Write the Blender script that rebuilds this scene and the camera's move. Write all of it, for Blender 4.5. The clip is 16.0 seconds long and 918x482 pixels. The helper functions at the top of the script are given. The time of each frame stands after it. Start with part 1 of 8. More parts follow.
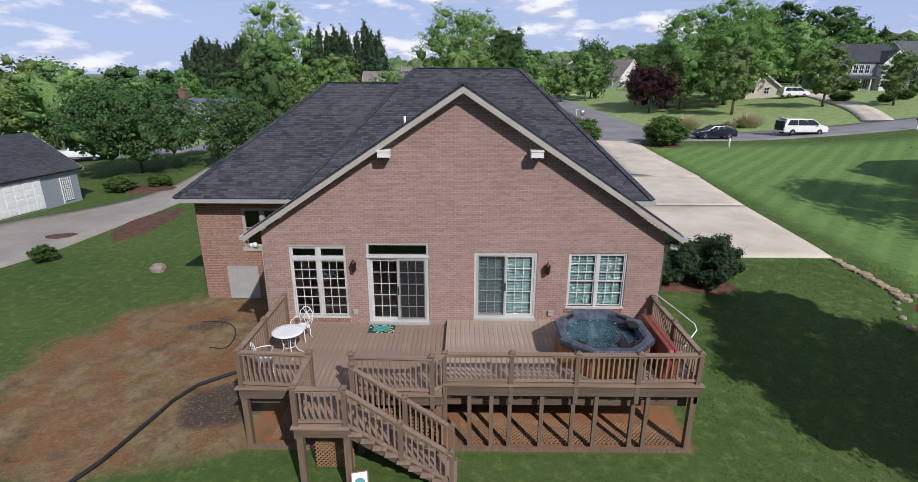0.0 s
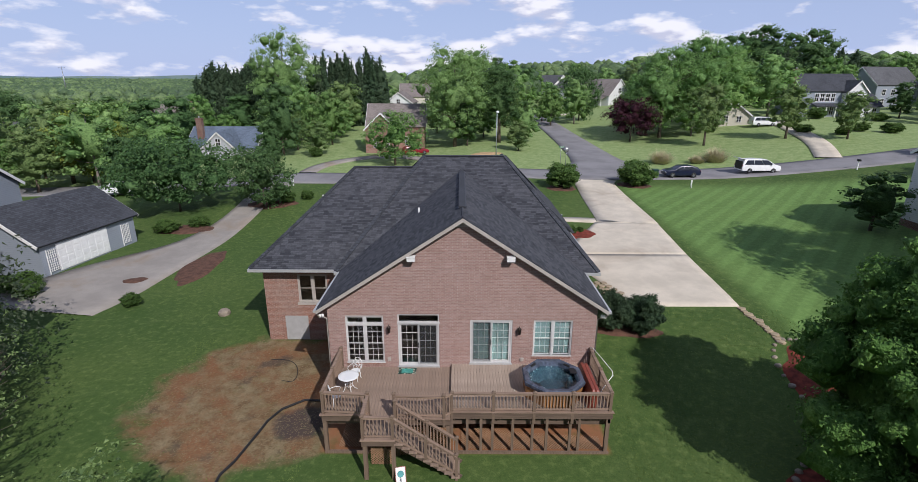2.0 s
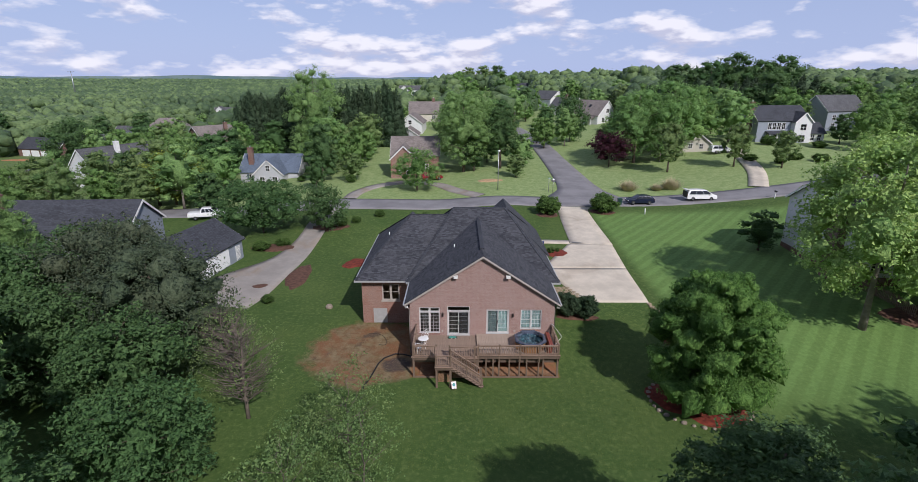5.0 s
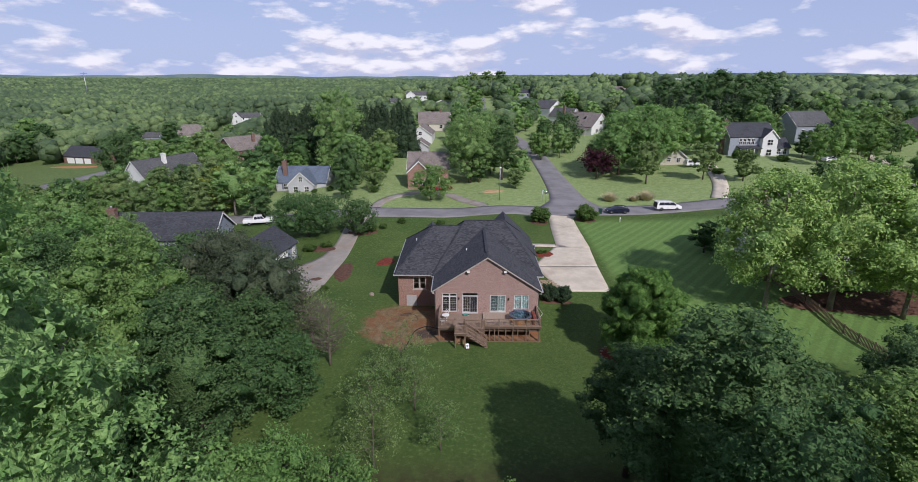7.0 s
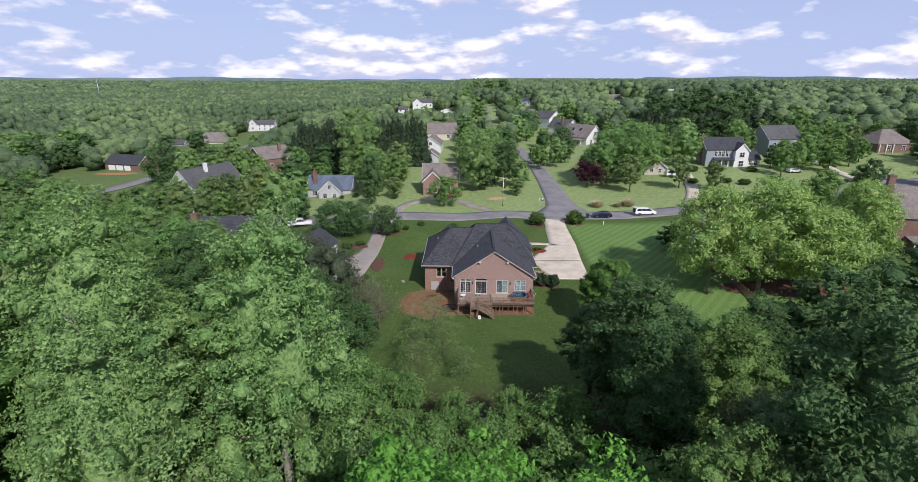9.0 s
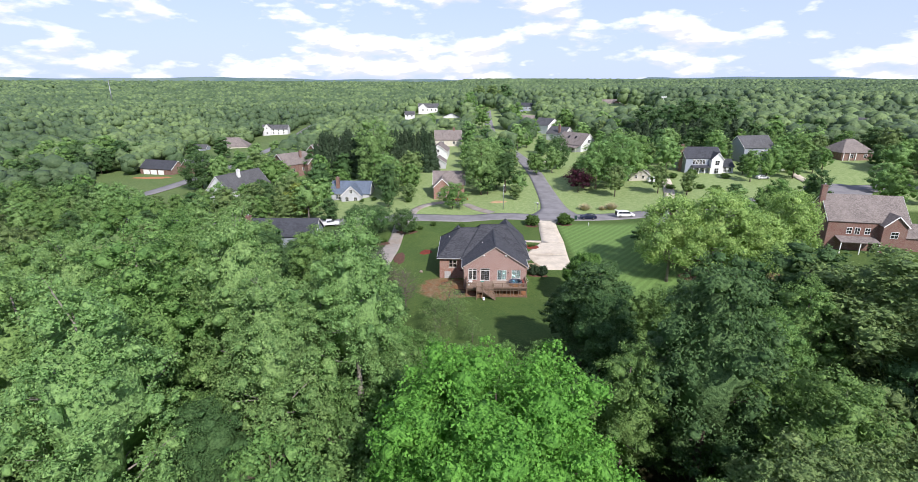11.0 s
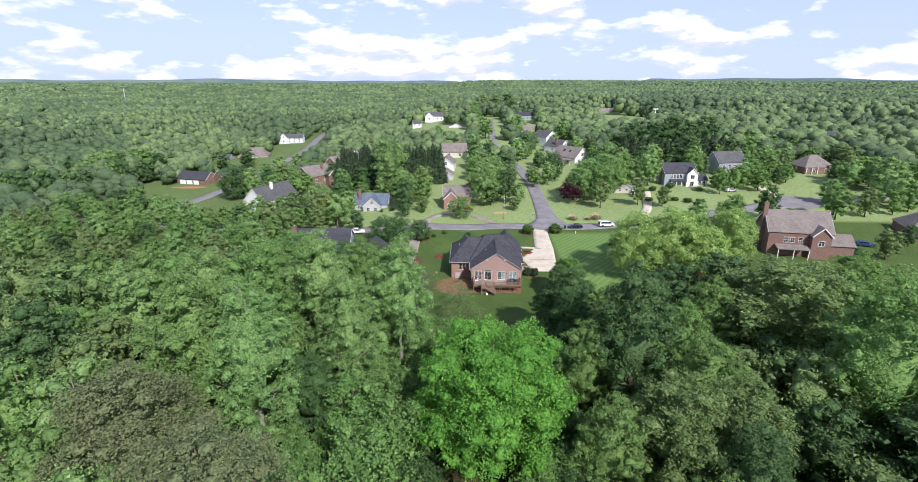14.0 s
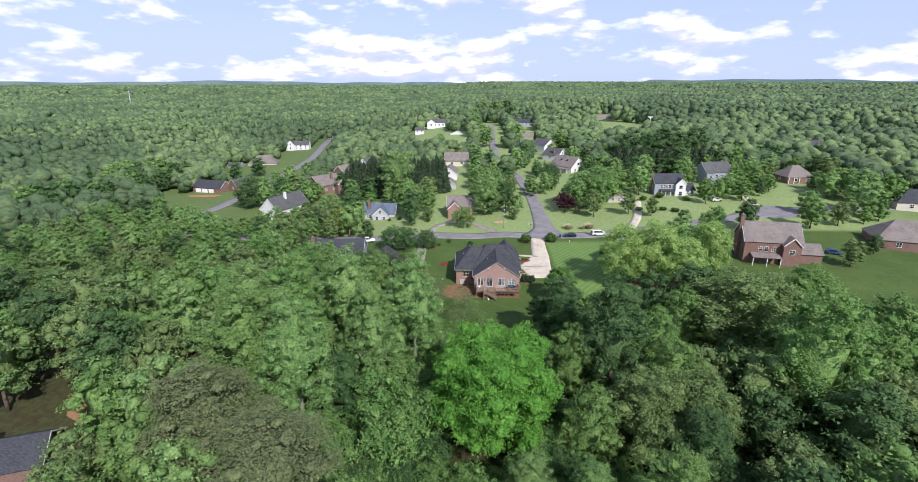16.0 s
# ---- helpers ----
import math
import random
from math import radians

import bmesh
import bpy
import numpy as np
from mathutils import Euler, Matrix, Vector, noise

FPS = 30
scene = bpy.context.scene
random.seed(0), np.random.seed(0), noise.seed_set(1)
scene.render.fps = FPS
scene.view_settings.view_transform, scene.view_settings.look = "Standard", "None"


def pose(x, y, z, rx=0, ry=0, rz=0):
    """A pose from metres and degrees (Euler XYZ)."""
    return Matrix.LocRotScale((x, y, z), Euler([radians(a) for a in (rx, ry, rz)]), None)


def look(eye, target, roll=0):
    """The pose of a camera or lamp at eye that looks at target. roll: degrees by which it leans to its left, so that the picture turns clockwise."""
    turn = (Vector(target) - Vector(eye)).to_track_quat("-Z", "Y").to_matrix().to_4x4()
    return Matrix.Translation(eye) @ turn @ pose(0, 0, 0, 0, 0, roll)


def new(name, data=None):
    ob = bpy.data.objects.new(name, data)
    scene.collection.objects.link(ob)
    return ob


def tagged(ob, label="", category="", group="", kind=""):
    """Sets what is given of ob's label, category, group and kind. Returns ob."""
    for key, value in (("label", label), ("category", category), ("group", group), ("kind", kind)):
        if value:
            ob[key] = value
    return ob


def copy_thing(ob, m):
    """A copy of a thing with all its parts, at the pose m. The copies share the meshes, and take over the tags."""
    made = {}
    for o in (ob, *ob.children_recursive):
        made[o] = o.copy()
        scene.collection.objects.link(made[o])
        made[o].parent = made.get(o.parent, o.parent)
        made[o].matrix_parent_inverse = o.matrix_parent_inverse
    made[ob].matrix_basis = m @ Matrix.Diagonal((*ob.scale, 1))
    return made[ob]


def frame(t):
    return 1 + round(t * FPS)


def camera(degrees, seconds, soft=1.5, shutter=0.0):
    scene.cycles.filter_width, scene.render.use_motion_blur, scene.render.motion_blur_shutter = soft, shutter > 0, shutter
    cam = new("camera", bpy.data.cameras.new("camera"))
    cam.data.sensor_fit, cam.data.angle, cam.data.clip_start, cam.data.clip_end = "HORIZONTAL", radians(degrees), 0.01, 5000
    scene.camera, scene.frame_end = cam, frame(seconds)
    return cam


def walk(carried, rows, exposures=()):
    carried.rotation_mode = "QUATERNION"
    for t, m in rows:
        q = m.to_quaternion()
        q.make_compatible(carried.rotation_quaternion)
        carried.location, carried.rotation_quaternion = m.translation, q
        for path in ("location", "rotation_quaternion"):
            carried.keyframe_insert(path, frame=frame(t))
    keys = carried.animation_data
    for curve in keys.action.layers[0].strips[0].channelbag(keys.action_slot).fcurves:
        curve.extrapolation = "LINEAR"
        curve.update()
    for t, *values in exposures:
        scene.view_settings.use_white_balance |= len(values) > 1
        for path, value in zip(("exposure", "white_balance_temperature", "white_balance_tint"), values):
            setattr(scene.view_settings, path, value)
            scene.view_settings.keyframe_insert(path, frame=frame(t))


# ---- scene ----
cam = camera(84.4, 16.0, soft=0.45)
# seconds, place, yaw, pitch, roll
ROWS = [
    (0.0, 0.09, -14.36, 9.1, 0.62, -17.56, -0.11), (0.5, 0.13, -15.33, 10.38, 0.69, -17.5, -0.13),
    (1.0, 0.14, -16.7, 11.7, 0.64, -17.48, -0.18), (1.5, 0.07, -18.44, 13.02, 0.47, -17.45, -0.2),
    (2.0, -0.08, -20.48, 14.3, 0.12, -17.39, -0.17), (2.5, -0.32, -22.82, 15.58, -0.16, -17.38, -0.14),
    (3.0, -0.64, -25.42, 16.9, -0.25, -17.36, -0.1), (3.5, -0.94, -28.26, 18.14, -0.15, -17.4, -0.05),
    (4.0, -1.27, -31.29, 19.41, -0.08, -17.45, -0.08), (6.5, -2.57, -50.21, 26.77, 0.38, -17.72, -0.11),
    (7.0, -2.84, -54.41, 28.2, 0.45, -17.74, -0.14), (7.5, -3.19, -58.79, 29.53, 0.5, -17.68, -0.16),
    (8.0, -3.58, -63.26, 30.81, 0.56, -17.61, -0.2), (8.5, -4.1, -67.93, 32.11, 0.63, -17.56, -0.22),
    (9.0, -4.56, -72.68, 33.42, 0.7, -17.51, -0.22), (11.5, -5.74, -96.57, 40.68, 1.04, -17.59, -0.25),
    (12.0, -5.98, -100.98, 42.29, 1.09, -17.59, -0.26), (12.5, -6.15, -104.94, 43.82, 1.14, -17.59, -0.26),
    (13.0, -6.29, -108.69, 45.36, 1.21, -17.59, -0.23), (13.5, -6.39, -112.24, 46.91, 1.26, -17.57, -0.22),
    (14.0, -6.47, -115.64, 48.48, 1.33, -17.57, -0.2), (14.5, -6.69, -118.92, 50.11, 1.32, -17.55, -0.19),
    (15.0, -6.88, -122.03, 51.8, 1.34, -17.53, -0.16), (15.5, -7.08, -124.98, 53.44, 1.34, -17.51, -0.13),
    (16.0, -7.26, -127.81, 55.06, 1.34, -17.51, -0.11),
]
EXPOSURES = [(0.0, -0.34, 6150, 13), (4.0, -0.42, 6100, 15), (7.5, -0.44, 6150, 17), (9.0, -0.25, 6200, 16), (11.5, 0.24, 6200, 15), (13.0, 0.24, 6200, 15), (16.0, 0.08, 6150, 15)]
walk(cam, [(t, pose(x, y, z, 90 + pitch, roll, yaw)) for t, x, y, z, yaw, pitch, roll in ROWS], EXPOSURES)

# ---- light: afternoon sun from behind the deck, broken cloud ----
SUN_DIR = Vector((0.56, -1.0, 0.95)).normalized()
SUN_EL = math.asin(SUN_DIR.z)
SUN_AZ = math.atan2(SUN_DIR.x, SUN_DIR.y)
sun_data = bpy.data.lights.new("sun", "SUN")
sun_data.energy, sun_data.angle, sun_data.color = 5.0, radians(0.6), (1.0, 0.95, 0.87)
sun = new("sun", sun_data)
sun.matrix_world = look(SUN_DIR * 200, (0, 0, 0))

world = bpy.data.worlds.new("world")
scene.world = world
world.use_nodes = True
wn, wl = world.node_tree.nodes, world.node_tree.links
wn.clear()


def wnode(kind, **kw):
    n = wn.new(kind)
    for k, v in kw.items():
        if k == "op":
            n.operation = v
        else:
            n.inputs[k].default_value = v
    return n


def wmath(op, a, b):
    n = wn.new("ShaderNodeMath")
    n.operation = op
    n.inputs[2].default_value = 0.5
    for i, s in enumerate((a, b)):
        if isinstance(s, (int, float)):
            n.inputs[i].default_value = s
        else:
            wl.new(s, n.inputs[i])
    return n.outputs[0]


sky = wn.new("ShaderNodeTexSky")
sky.sky_type, sky.sun_disc = "NISHITA", False
sky.sun_elevation, sky.sun_rotation = SUN_EL, SUN_AZ
sky.air_density, sky.dust_density, sky.ozone_density, sky.altitude = 1.0, 0.6, 2.5, 300
tc = wn.new("ShaderNodeTexCoord")
sep = wn.new("ShaderNodeSeparateXYZ")
wl.new(tc.outputs["Generated"], sep.inputs[0])
comb = wn.new("ShaderNodeCombineXYZ")
wl.new(wmath("MULTIPLY", sep.outputs["X"], 8.0), comb.inputs[0])
wl.new(wmath("MULTIPLY", sep.outputs["Y"], 8.0), comb.inputs[1])
wl.new(wmath("MULTIPLY", sep.outputs["Z"], 22.0), comb.inputs[2])


def billows(lift):
    """Heaped clouds: a broad noise that says where, round cells that give the puffs; lift looks that far above."""
    at = wn.new("ShaderNodeVectorMath")
    at.operation = "ADD"
    wl.new(comb.outputs[0], at.inputs[0])
    at.inputs[1].default_value = (0, 0, lift)
    broad = wnode("ShaderNodeTexNoise", Scale=0.8, Detail=7.0, Roughness=0.55)
    wl.new(at.outputs[0], broad.inputs["Vector"])
    puff = wn.new("ShaderNodeTexVoronoi")
    puff.feature = "SMOOTH_F1"
    puff.inputs["Scale"].default_value, puff.inputs["Detail"].default_value, puff.inputs["Roughness"].default_value = 2.2, 2.5, 0.6
    wl.new(at.outputs[0], puff.inputs["Vector"])
    return wmath("SUBTRACT", broad.outputs["Fac"], wmath("MULTIPLY", puff.outputs["Distance"], 0.16))


heap = billows(0.0)
ramp = wn.new("ShaderNodeValToRGB")
ramp.color_ramp.elements[0].position, ramp.color_ramp.elements[1].position = 0.345, 0.47
wl.new(heap, ramp.inputs[0])
# the tops catch the sun, the flat undersides stay lavender grey
top = wmath("MULTIPLY_ADD", wmath("SUBTRACT", heap, billows(0.3)), 4.0)
shade = wn.new("ShaderNodeValToRGB")
shade.color_ramp.elements[0].position, shade.color_ramp.elements[1].position = 0.3, 0.75
shade.color_ramp.elements[0].color, shade.color_ramp.elements[1].color = (7.9, 8.0, 9.5, 1), (12.8, 12.5, 12.7, 1)
wl.new(top, shade.inputs[0])
haze = wn.new("ShaderNodeMix")
haze.data_type = "RGBA"
wl.new(sky.outputs[0], haze.inputs["A"])
haze.inputs["B"].default_value = (6.0, 7.1, 10.3, 1)
hz = wn.new("ShaderNodeMapRange")
wl.new(sep.outputs["Z"], hz.inputs[0])
for i, v in enumerate((0.0, 0.5, 0.92, 0.3)):
    hz.inputs[i + 1].default_value = v
wl.new(hz.outputs[0], haze.inputs["Factor"])
mixc = wn.new("ShaderNodeMix")
mixc.data_type = "RGBA"
# seen from below, the gaps between the clouds are wide; towards the horizon they close up
thin = wn.new("ShaderNodeMapRange")
wl.new(sep.outputs["Z"], thin.inputs[0])
for i, v in enumerate((0.22, 0.55, 0.9, 0.3)):
    thin.inputs[i + 1].default_value = v
wl.new(wmath("MULTIPLY", ramp.outputs[0], thin.outputs[0]), mixc.inputs["Factor"])
wl.new(haze.outputs["Result"], mixc.inputs["A"])
wl.new(shade.outputs[0], mixc.inputs["B"])
bg = wnode("ShaderNodeBackground", Strength=0.1)
wl.new(mixc.outputs["Result"], bg.inputs[0])
wo = wn.new("ShaderNodeOutputWorld")
wl.new(bg.outputs[0], wo.inputs[0])


# ---- materials ----
class Nodes:
    """A small wrapper that builds one node material."""

    def __init__(self, name):
        self.m = bpy.data.materials.new(name)
        self.m.use_nodes = True
        self.t = self.m.node_tree
        self.n, self.l = self.t.nodes, self.t.links
        self.b = self.n["Principled BSDF"]
        self.tc = self.n.new("ShaderNodeTexCoord")

    def put(self, socket, value):
        if isinstance(value, bpy.types.NodeSocket):
            self.l.new(value, socket)
        elif isinstance(value, tuple) and len(value) == 3 and socket.type == "RGBA":
            socket.default_value = (*value, 1)
        else:
            socket.default_value = value

    def noise(self, scale, detail=4.0, rough=0.55, vec=None, distortion=0.0):
        n = self.n.new("ShaderNodeTexNoise")
        self.put(n.inputs["Vector"], vec or self.tc.outputs["Object"])
        n.inputs["Scale"].default_value, n.inputs["Detail"].default_value = scale, detail
        n.inputs["Roughness"].default_value, n.inputs["Distortion"].default_value = rough, distortion
        return n.outputs["Fac"]

    def ramp(self, fac, lo, hi, a=0.0, b=1.0):
        n = self.n.new("ShaderNodeMapRange")
        n.interpolation_type = "SMOOTHSTEP"
        self.put(n.inputs[0], fac)
        for i, v in enumerate((lo, hi, a, b)):
            n.inputs[i + 1].default_value = v
        return n.outputs[0]

    def mix(self, fac, a, b, blend="MIX"):
        n = self.n.new("ShaderNodeMix")
        n.data_type, n.blend_type = "RGBA", blend
        self.put(n.inputs["Factor"], fac), self.put(n.inputs["A"], a), self.put(n.inputs["B"], b)
        return n.outputs["Result"]

    def math(self, op, a, b=0.0):
        n = self.n.new("ShaderNodeMath")
        n.operation = op
        self.put(n.inputs[0], a), self.put(n.inputs[1], b)
        return n.outputs[0]

    def xyz(self, vec=None):
        n = self.n.new("ShaderNodeSeparateXYZ")
        self.put(n.inputs[0], vec or self.tc.outputs["Object"])
        return n.outputs

    def vec(self, x, y, z=0.0):
        n = self.n.new("ShaderNodeCombineXYZ")
        for i, v in enumerate((x, y, z)):
            self.put(n.inputs[i], v)
        return n.outputs[0]

    def bump(self, height, strength=0.3, distance=0.02):
        n = self.n.new("ShaderNodeBump")
        n.inputs["Strength"].default_value, n.inputs["Distance"].default_value = strength, distance
        self.put(n.inputs["Height"], height)
        self.put(self.b.inputs["Normal"], n.outputs[0])

    def done(self, colour, rough=0.7, metal=0.0, spec=0.4):
        self.put(self.b.inputs["Base Color"], colour)
        self.put(self.b.inputs["Roughness"], rough)
        self.b.inputs["Metallic"].default_value = metal
        self.b.inputs["Specular IOR Level"].default_value = spec
        return self.m


def shade_of(c, k):
    return tuple(min(1.0, v * k) for v in c)


def plain(name, c, rough=0.6, metal=0.0, var=0.25, scale=2.0, fine=30.0, bump=0.15, rand=0.0, spec=0.4):
    """A surface with broad stains, fine grain and a little difference from piece to piece."""
    k = Nodes(name)
    col = k.mix(k.ramp(k.noise(scale, 5), 0.3, 0.7), shade_of(c, 1 - var), shade_of(c, 1 + var * 0.6))
    col = k.mix(k.ramp(k.noise(fine, 3), 0.3, 0.75, 0.0, 0.35), col, shade_of(c, 1 - var * 1.4))
    if rand:
        info = k.n.new("ShaderNodeObjectInfo")
        col = k.mix(k.math("MULTIPLY", info.outputs["Random"], rand), col, shade_of(c, 0.55))
    if bump:
        k.bump(k.noise(fine * 1.5, 4), bump, 0.01)
    return k.done(col, rough, metal, spec)


def timber(name, c, rough=0.75, axis=0, rand=0.35, var=0.3):
    """Weathered boards: grain drawn out along one axis."""
    k = Nodes(name)
    x, y, z = k.xyz()
    s = [14.0, 14.0, 14.0]
    s[axis] = 0.9
    v = k.vec(k.math("MULTIPLY", x, s[0]), k.math("MULTIPLY", y, s[1]), k.math("MULTIPLY", z, s[2]))
    g = k.noise(1.0, 5, 0.6, v)
    col = k.mix(k.ramp(g, 0.3, 0.7), shade_of(c, 1 - var), shade_of(c, 1 + var * 0.5))
    col = k.mix(k.ramp(k.noise(0.9, 4), 0.42, 0.72, 0.0, 0.45), col, shade_of(c, 0.62))
    info = k.n.new("ShaderNodeObjectInfo")
    col = k.mix(k.math("MULTIPLY", info.outputs["Random"], rand), col, shade_of(c, 0.72))
    k.bump(g, 0.25, 0.01)
    return k.done(col, rough)


def brick_wall(name, c1, c2, mortar, w=0.21, h=0.075):
    k = Nodes(name)
    x, y, z = k.xyz()
    u = k.math("ADD", x, y)
    n = k.n.new("ShaderNodeTexBrick")
    k.put(n.inputs["Vector"], k.vec(u, z))
    k.put(n.inputs["Color1"], c1), k.put(n.inputs["Color2"], c2), k.put(n.inputs["Mortar"], mortar)
    n.inputs["Scale"].default_value = 1.0
    n.inputs["Brick Width"].default_value, n.inputs["Row Height"].default_value = w, h
    n.inputs["Mortar Size"].default_value, n.inputs["Mortar Smooth"].default_value = 0.009, 0.2
    n.inputs["Bias"].default_value = -0.1
    col = k.mix(k.ramp(k.noise(0.55, 6, 0.6), 0.35, 0.75, 0.0, 0.5), n.outputs["Color"], shade_of(mortar, 0.85))
    col = k.mix(k.ramp(k.noise(7.0, 3), 0.35, 0.7, 0.0, 0.35), col, shade_of(c2, 0.62))
    streak = k.noise(1.0, 4, 0.6, k.vec(k.math("MULTIPLY", u, 0.45), k.math("MULTIPLY", z, 9.0)))
    col = k.mix(k.ramp(streak, 0.5, 0.72, 0.0, 0.4), col, shade_of(c1, 0.8))
    k.bump(k.math("SUBTRACT", k.math("MULTIPLY", k.noise(45, 3), 0.3), n.outputs["Fac"]), 0.5, 0.012)
    return k.done(col, 0.88, 0, 0.25)


def shingles(name, c, w=0.32, h=0.1, contrast=0.35):
    """Asphalt shingles: courses follow the height, tabs run along the slope."""
    k = Nodes(name)
    x, y, z = k.xyz()
    nx, ny, nz = k.xyz(k.tc.outputs["Normal"])
    side = k.math("GREATER_THAN", k.math("ABSOLUTE", nx), k.math("ABSOLUTE", ny))
    u = k.math("ADD", k.math("MULTIPLY", side, y), k.math("MULTIPLY", k.math("SUBTRACT", 1.0, side), x))
    n = k.n.new("ShaderNodeTexBrick")
    k.put(n.inputs["Vector"], k.vec(u, z))
    k.put(n.inputs["Color1"], shade_of(c, 1 - contrast)), k.put(n.inputs["Color2"], shade_of(c, 1 + contrast))
    k.put(n.inputs["Mortar"], shade_of(c, 0.35))
    n.inputs["Scale"].default_value = 1.0
    n.inputs["Brick Width"].default_value, n.inputs["Row Height"].default_value = w, h
    n.inputs["Mortar Size"].default_value = 0.008
    n.offset_frequency, n.squash_frequency = 2, 3
    col = k.mix(k.ramp(k.noise(0.35, 5, 0.6), 0.3, 0.75, 0.0, 0.45), n.outputs["Color"], shade_of(c, 1.5))
    col = k.mix(k.ramp(k.noise(60, 2), 0.3, 0.7, 0.0, 0.3), col, shade_of(c, 0.5))
    k.bump(k.math("SUBTRACT", k.math("MULTIPLY", k.noise(60, 3), 0.4), n.outputs["Fac"]), 0.6, 0.012)
    return k.done(col, 0.85, 0, 0.3)


def siding(name, c, h=0.16):
    k = Nodes(name)
    x, y, z = k.xyz()
    saw = k.math("FRACT", k.math("DIVIDE", z, h))
    col = k.mix(k.ramp(saw, 0.84, 0.98, 0.0, 0.45), k.mix(k.noise(0.8, 4), shade_of(c, 0.86), c), shade_of(c, 0.5))
    k.bump(saw, 0.5, 0.02)
    return k.done(col, 0.6, 0, 0.35)


def glass(name, tint=(0.02, 0.025, 0.03)):
    k = Nodes(name)
    k.b.inputs["Transmission Weight"].default_value = 1.0
    k.b.inputs["IOR"].default_value = 1.45
    return k.done((0.85, 0.9, 0.9), 0.02, 0, 0.6)


def leaf(name, c, spread=0.62, through_light=0.24, rand=0.35, patch=0.45, deep=0.0):
    """Foliage: each leaf and each tree differs a little; light comes through; the shade of gaps is painted in."""
    k = Nodes(name)
    c = (c[0] * 1.1, c[1], c[2] * 1.17)
    isl = k.n.new("ShaderNodeNewGeometry").outputs["Random Per Island"]
    info = k.n.new("ShaderNodeObjectInfo").outputs["Random"]
    dark = (c[0] * (1 - spread), c[1] * (1 - spread * 0.8), c[2] * (1 - spread))
    light = (c[0] * (1 + spread * 1.1), c[1] * (1 + spread * 0.7), c[2] * (1 + spread * 0.5))
    col = k.mix(isl, dark, light)
    col = k.mix(k.ramp(k.noise(patch, 3), 0.35, 0.7, 0.0, 0.5), col, (c[0] * 1.5, c[1] * 1.35, c[2] * 1.2))
    if deep:
        col = k.mix(k.ramp(k.noise(patch * 0.35, 4), 0.45, 0.6, 0.0, deep), col, (c[0] * 0.42, c[1] * 0.5, c[2] * 0.6))
    col = k.mix(k.math("MULTIPLY", info, rand), col, (c[0] * 0.82, c[1] * 0.8, c[2] * 0.82))
    if rand > 0.2:
        col = k.mix(k.ramp(info, 0.6, 1.0, 0.0, 0.55), col, (c[0] * 1.17, c[1] * 1.02, c[2] * 0.95))
        col = k.mix(k.ramp(info, 0.15, 0.4, 0.4, 0.0), col, (c[0] * 0.85, c[1] * 0.98, c[2] * 0.85))
    # shade in the gaps between leaf clumps, painted as dark noise
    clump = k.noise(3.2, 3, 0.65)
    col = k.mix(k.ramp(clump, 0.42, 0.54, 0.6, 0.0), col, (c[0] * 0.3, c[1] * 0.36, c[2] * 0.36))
    k.bump(clump, 0.9, 0.3)
    k.put(k.b.inputs["Base Color"], col)
    k.b.inputs["Roughness"].default_value, k.b.inputs["Specular IOR Level"].default_value = 0.65, 0.12
    tr = k.n.new("ShaderNodeBsdfTranslucent")
    k.put(tr.inputs[0], k.mix(0.5, col, (c[0] * 2.2, c[1] * 2.0, c[2] * 0.9)))
    mx = k.n.new("ShaderNodeMixShader")
    mx.inputs[0].default_value = through_light
    k.l.new(k.b.outputs[0], mx.inputs[1]), k.l.new(tr.outputs[0], mx.inputs[2])
    k.l.new(mx.outputs[0], k.n["Material Output"].inputs[0])
    return k.m


def far_leaf():
    """Mixed woods: light, plain and dark kinds of tree stand side by side; cloud shade and gaps are painted in."""
    k = Nodes("far_leaf")
    isl = k.n.new("ShaderNodeNewGeometry").outputs["Random Per Island"]
    col = k.mix(isl, (0.1, 0.155, 0.062), (0.16, 0.228, 0.09))
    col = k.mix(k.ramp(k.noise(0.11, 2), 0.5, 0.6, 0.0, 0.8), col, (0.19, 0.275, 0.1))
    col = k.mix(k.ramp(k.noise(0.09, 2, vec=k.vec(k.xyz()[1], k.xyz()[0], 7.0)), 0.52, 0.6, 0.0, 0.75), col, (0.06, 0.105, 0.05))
    # broad dark patches: dark stands of trees and cloud shadow put into the colour
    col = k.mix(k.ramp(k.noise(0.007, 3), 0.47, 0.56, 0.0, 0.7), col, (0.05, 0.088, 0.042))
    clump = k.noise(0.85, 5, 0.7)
    # hollows between clumps painted dark, raised leaves painted lighter
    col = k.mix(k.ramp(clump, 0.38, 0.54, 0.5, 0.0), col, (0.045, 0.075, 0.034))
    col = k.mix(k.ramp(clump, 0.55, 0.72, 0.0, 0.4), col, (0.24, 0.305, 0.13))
    k.bump(clump, 0.6, 1.0)
    return k.done(col, 0.6, 0, 0.25)


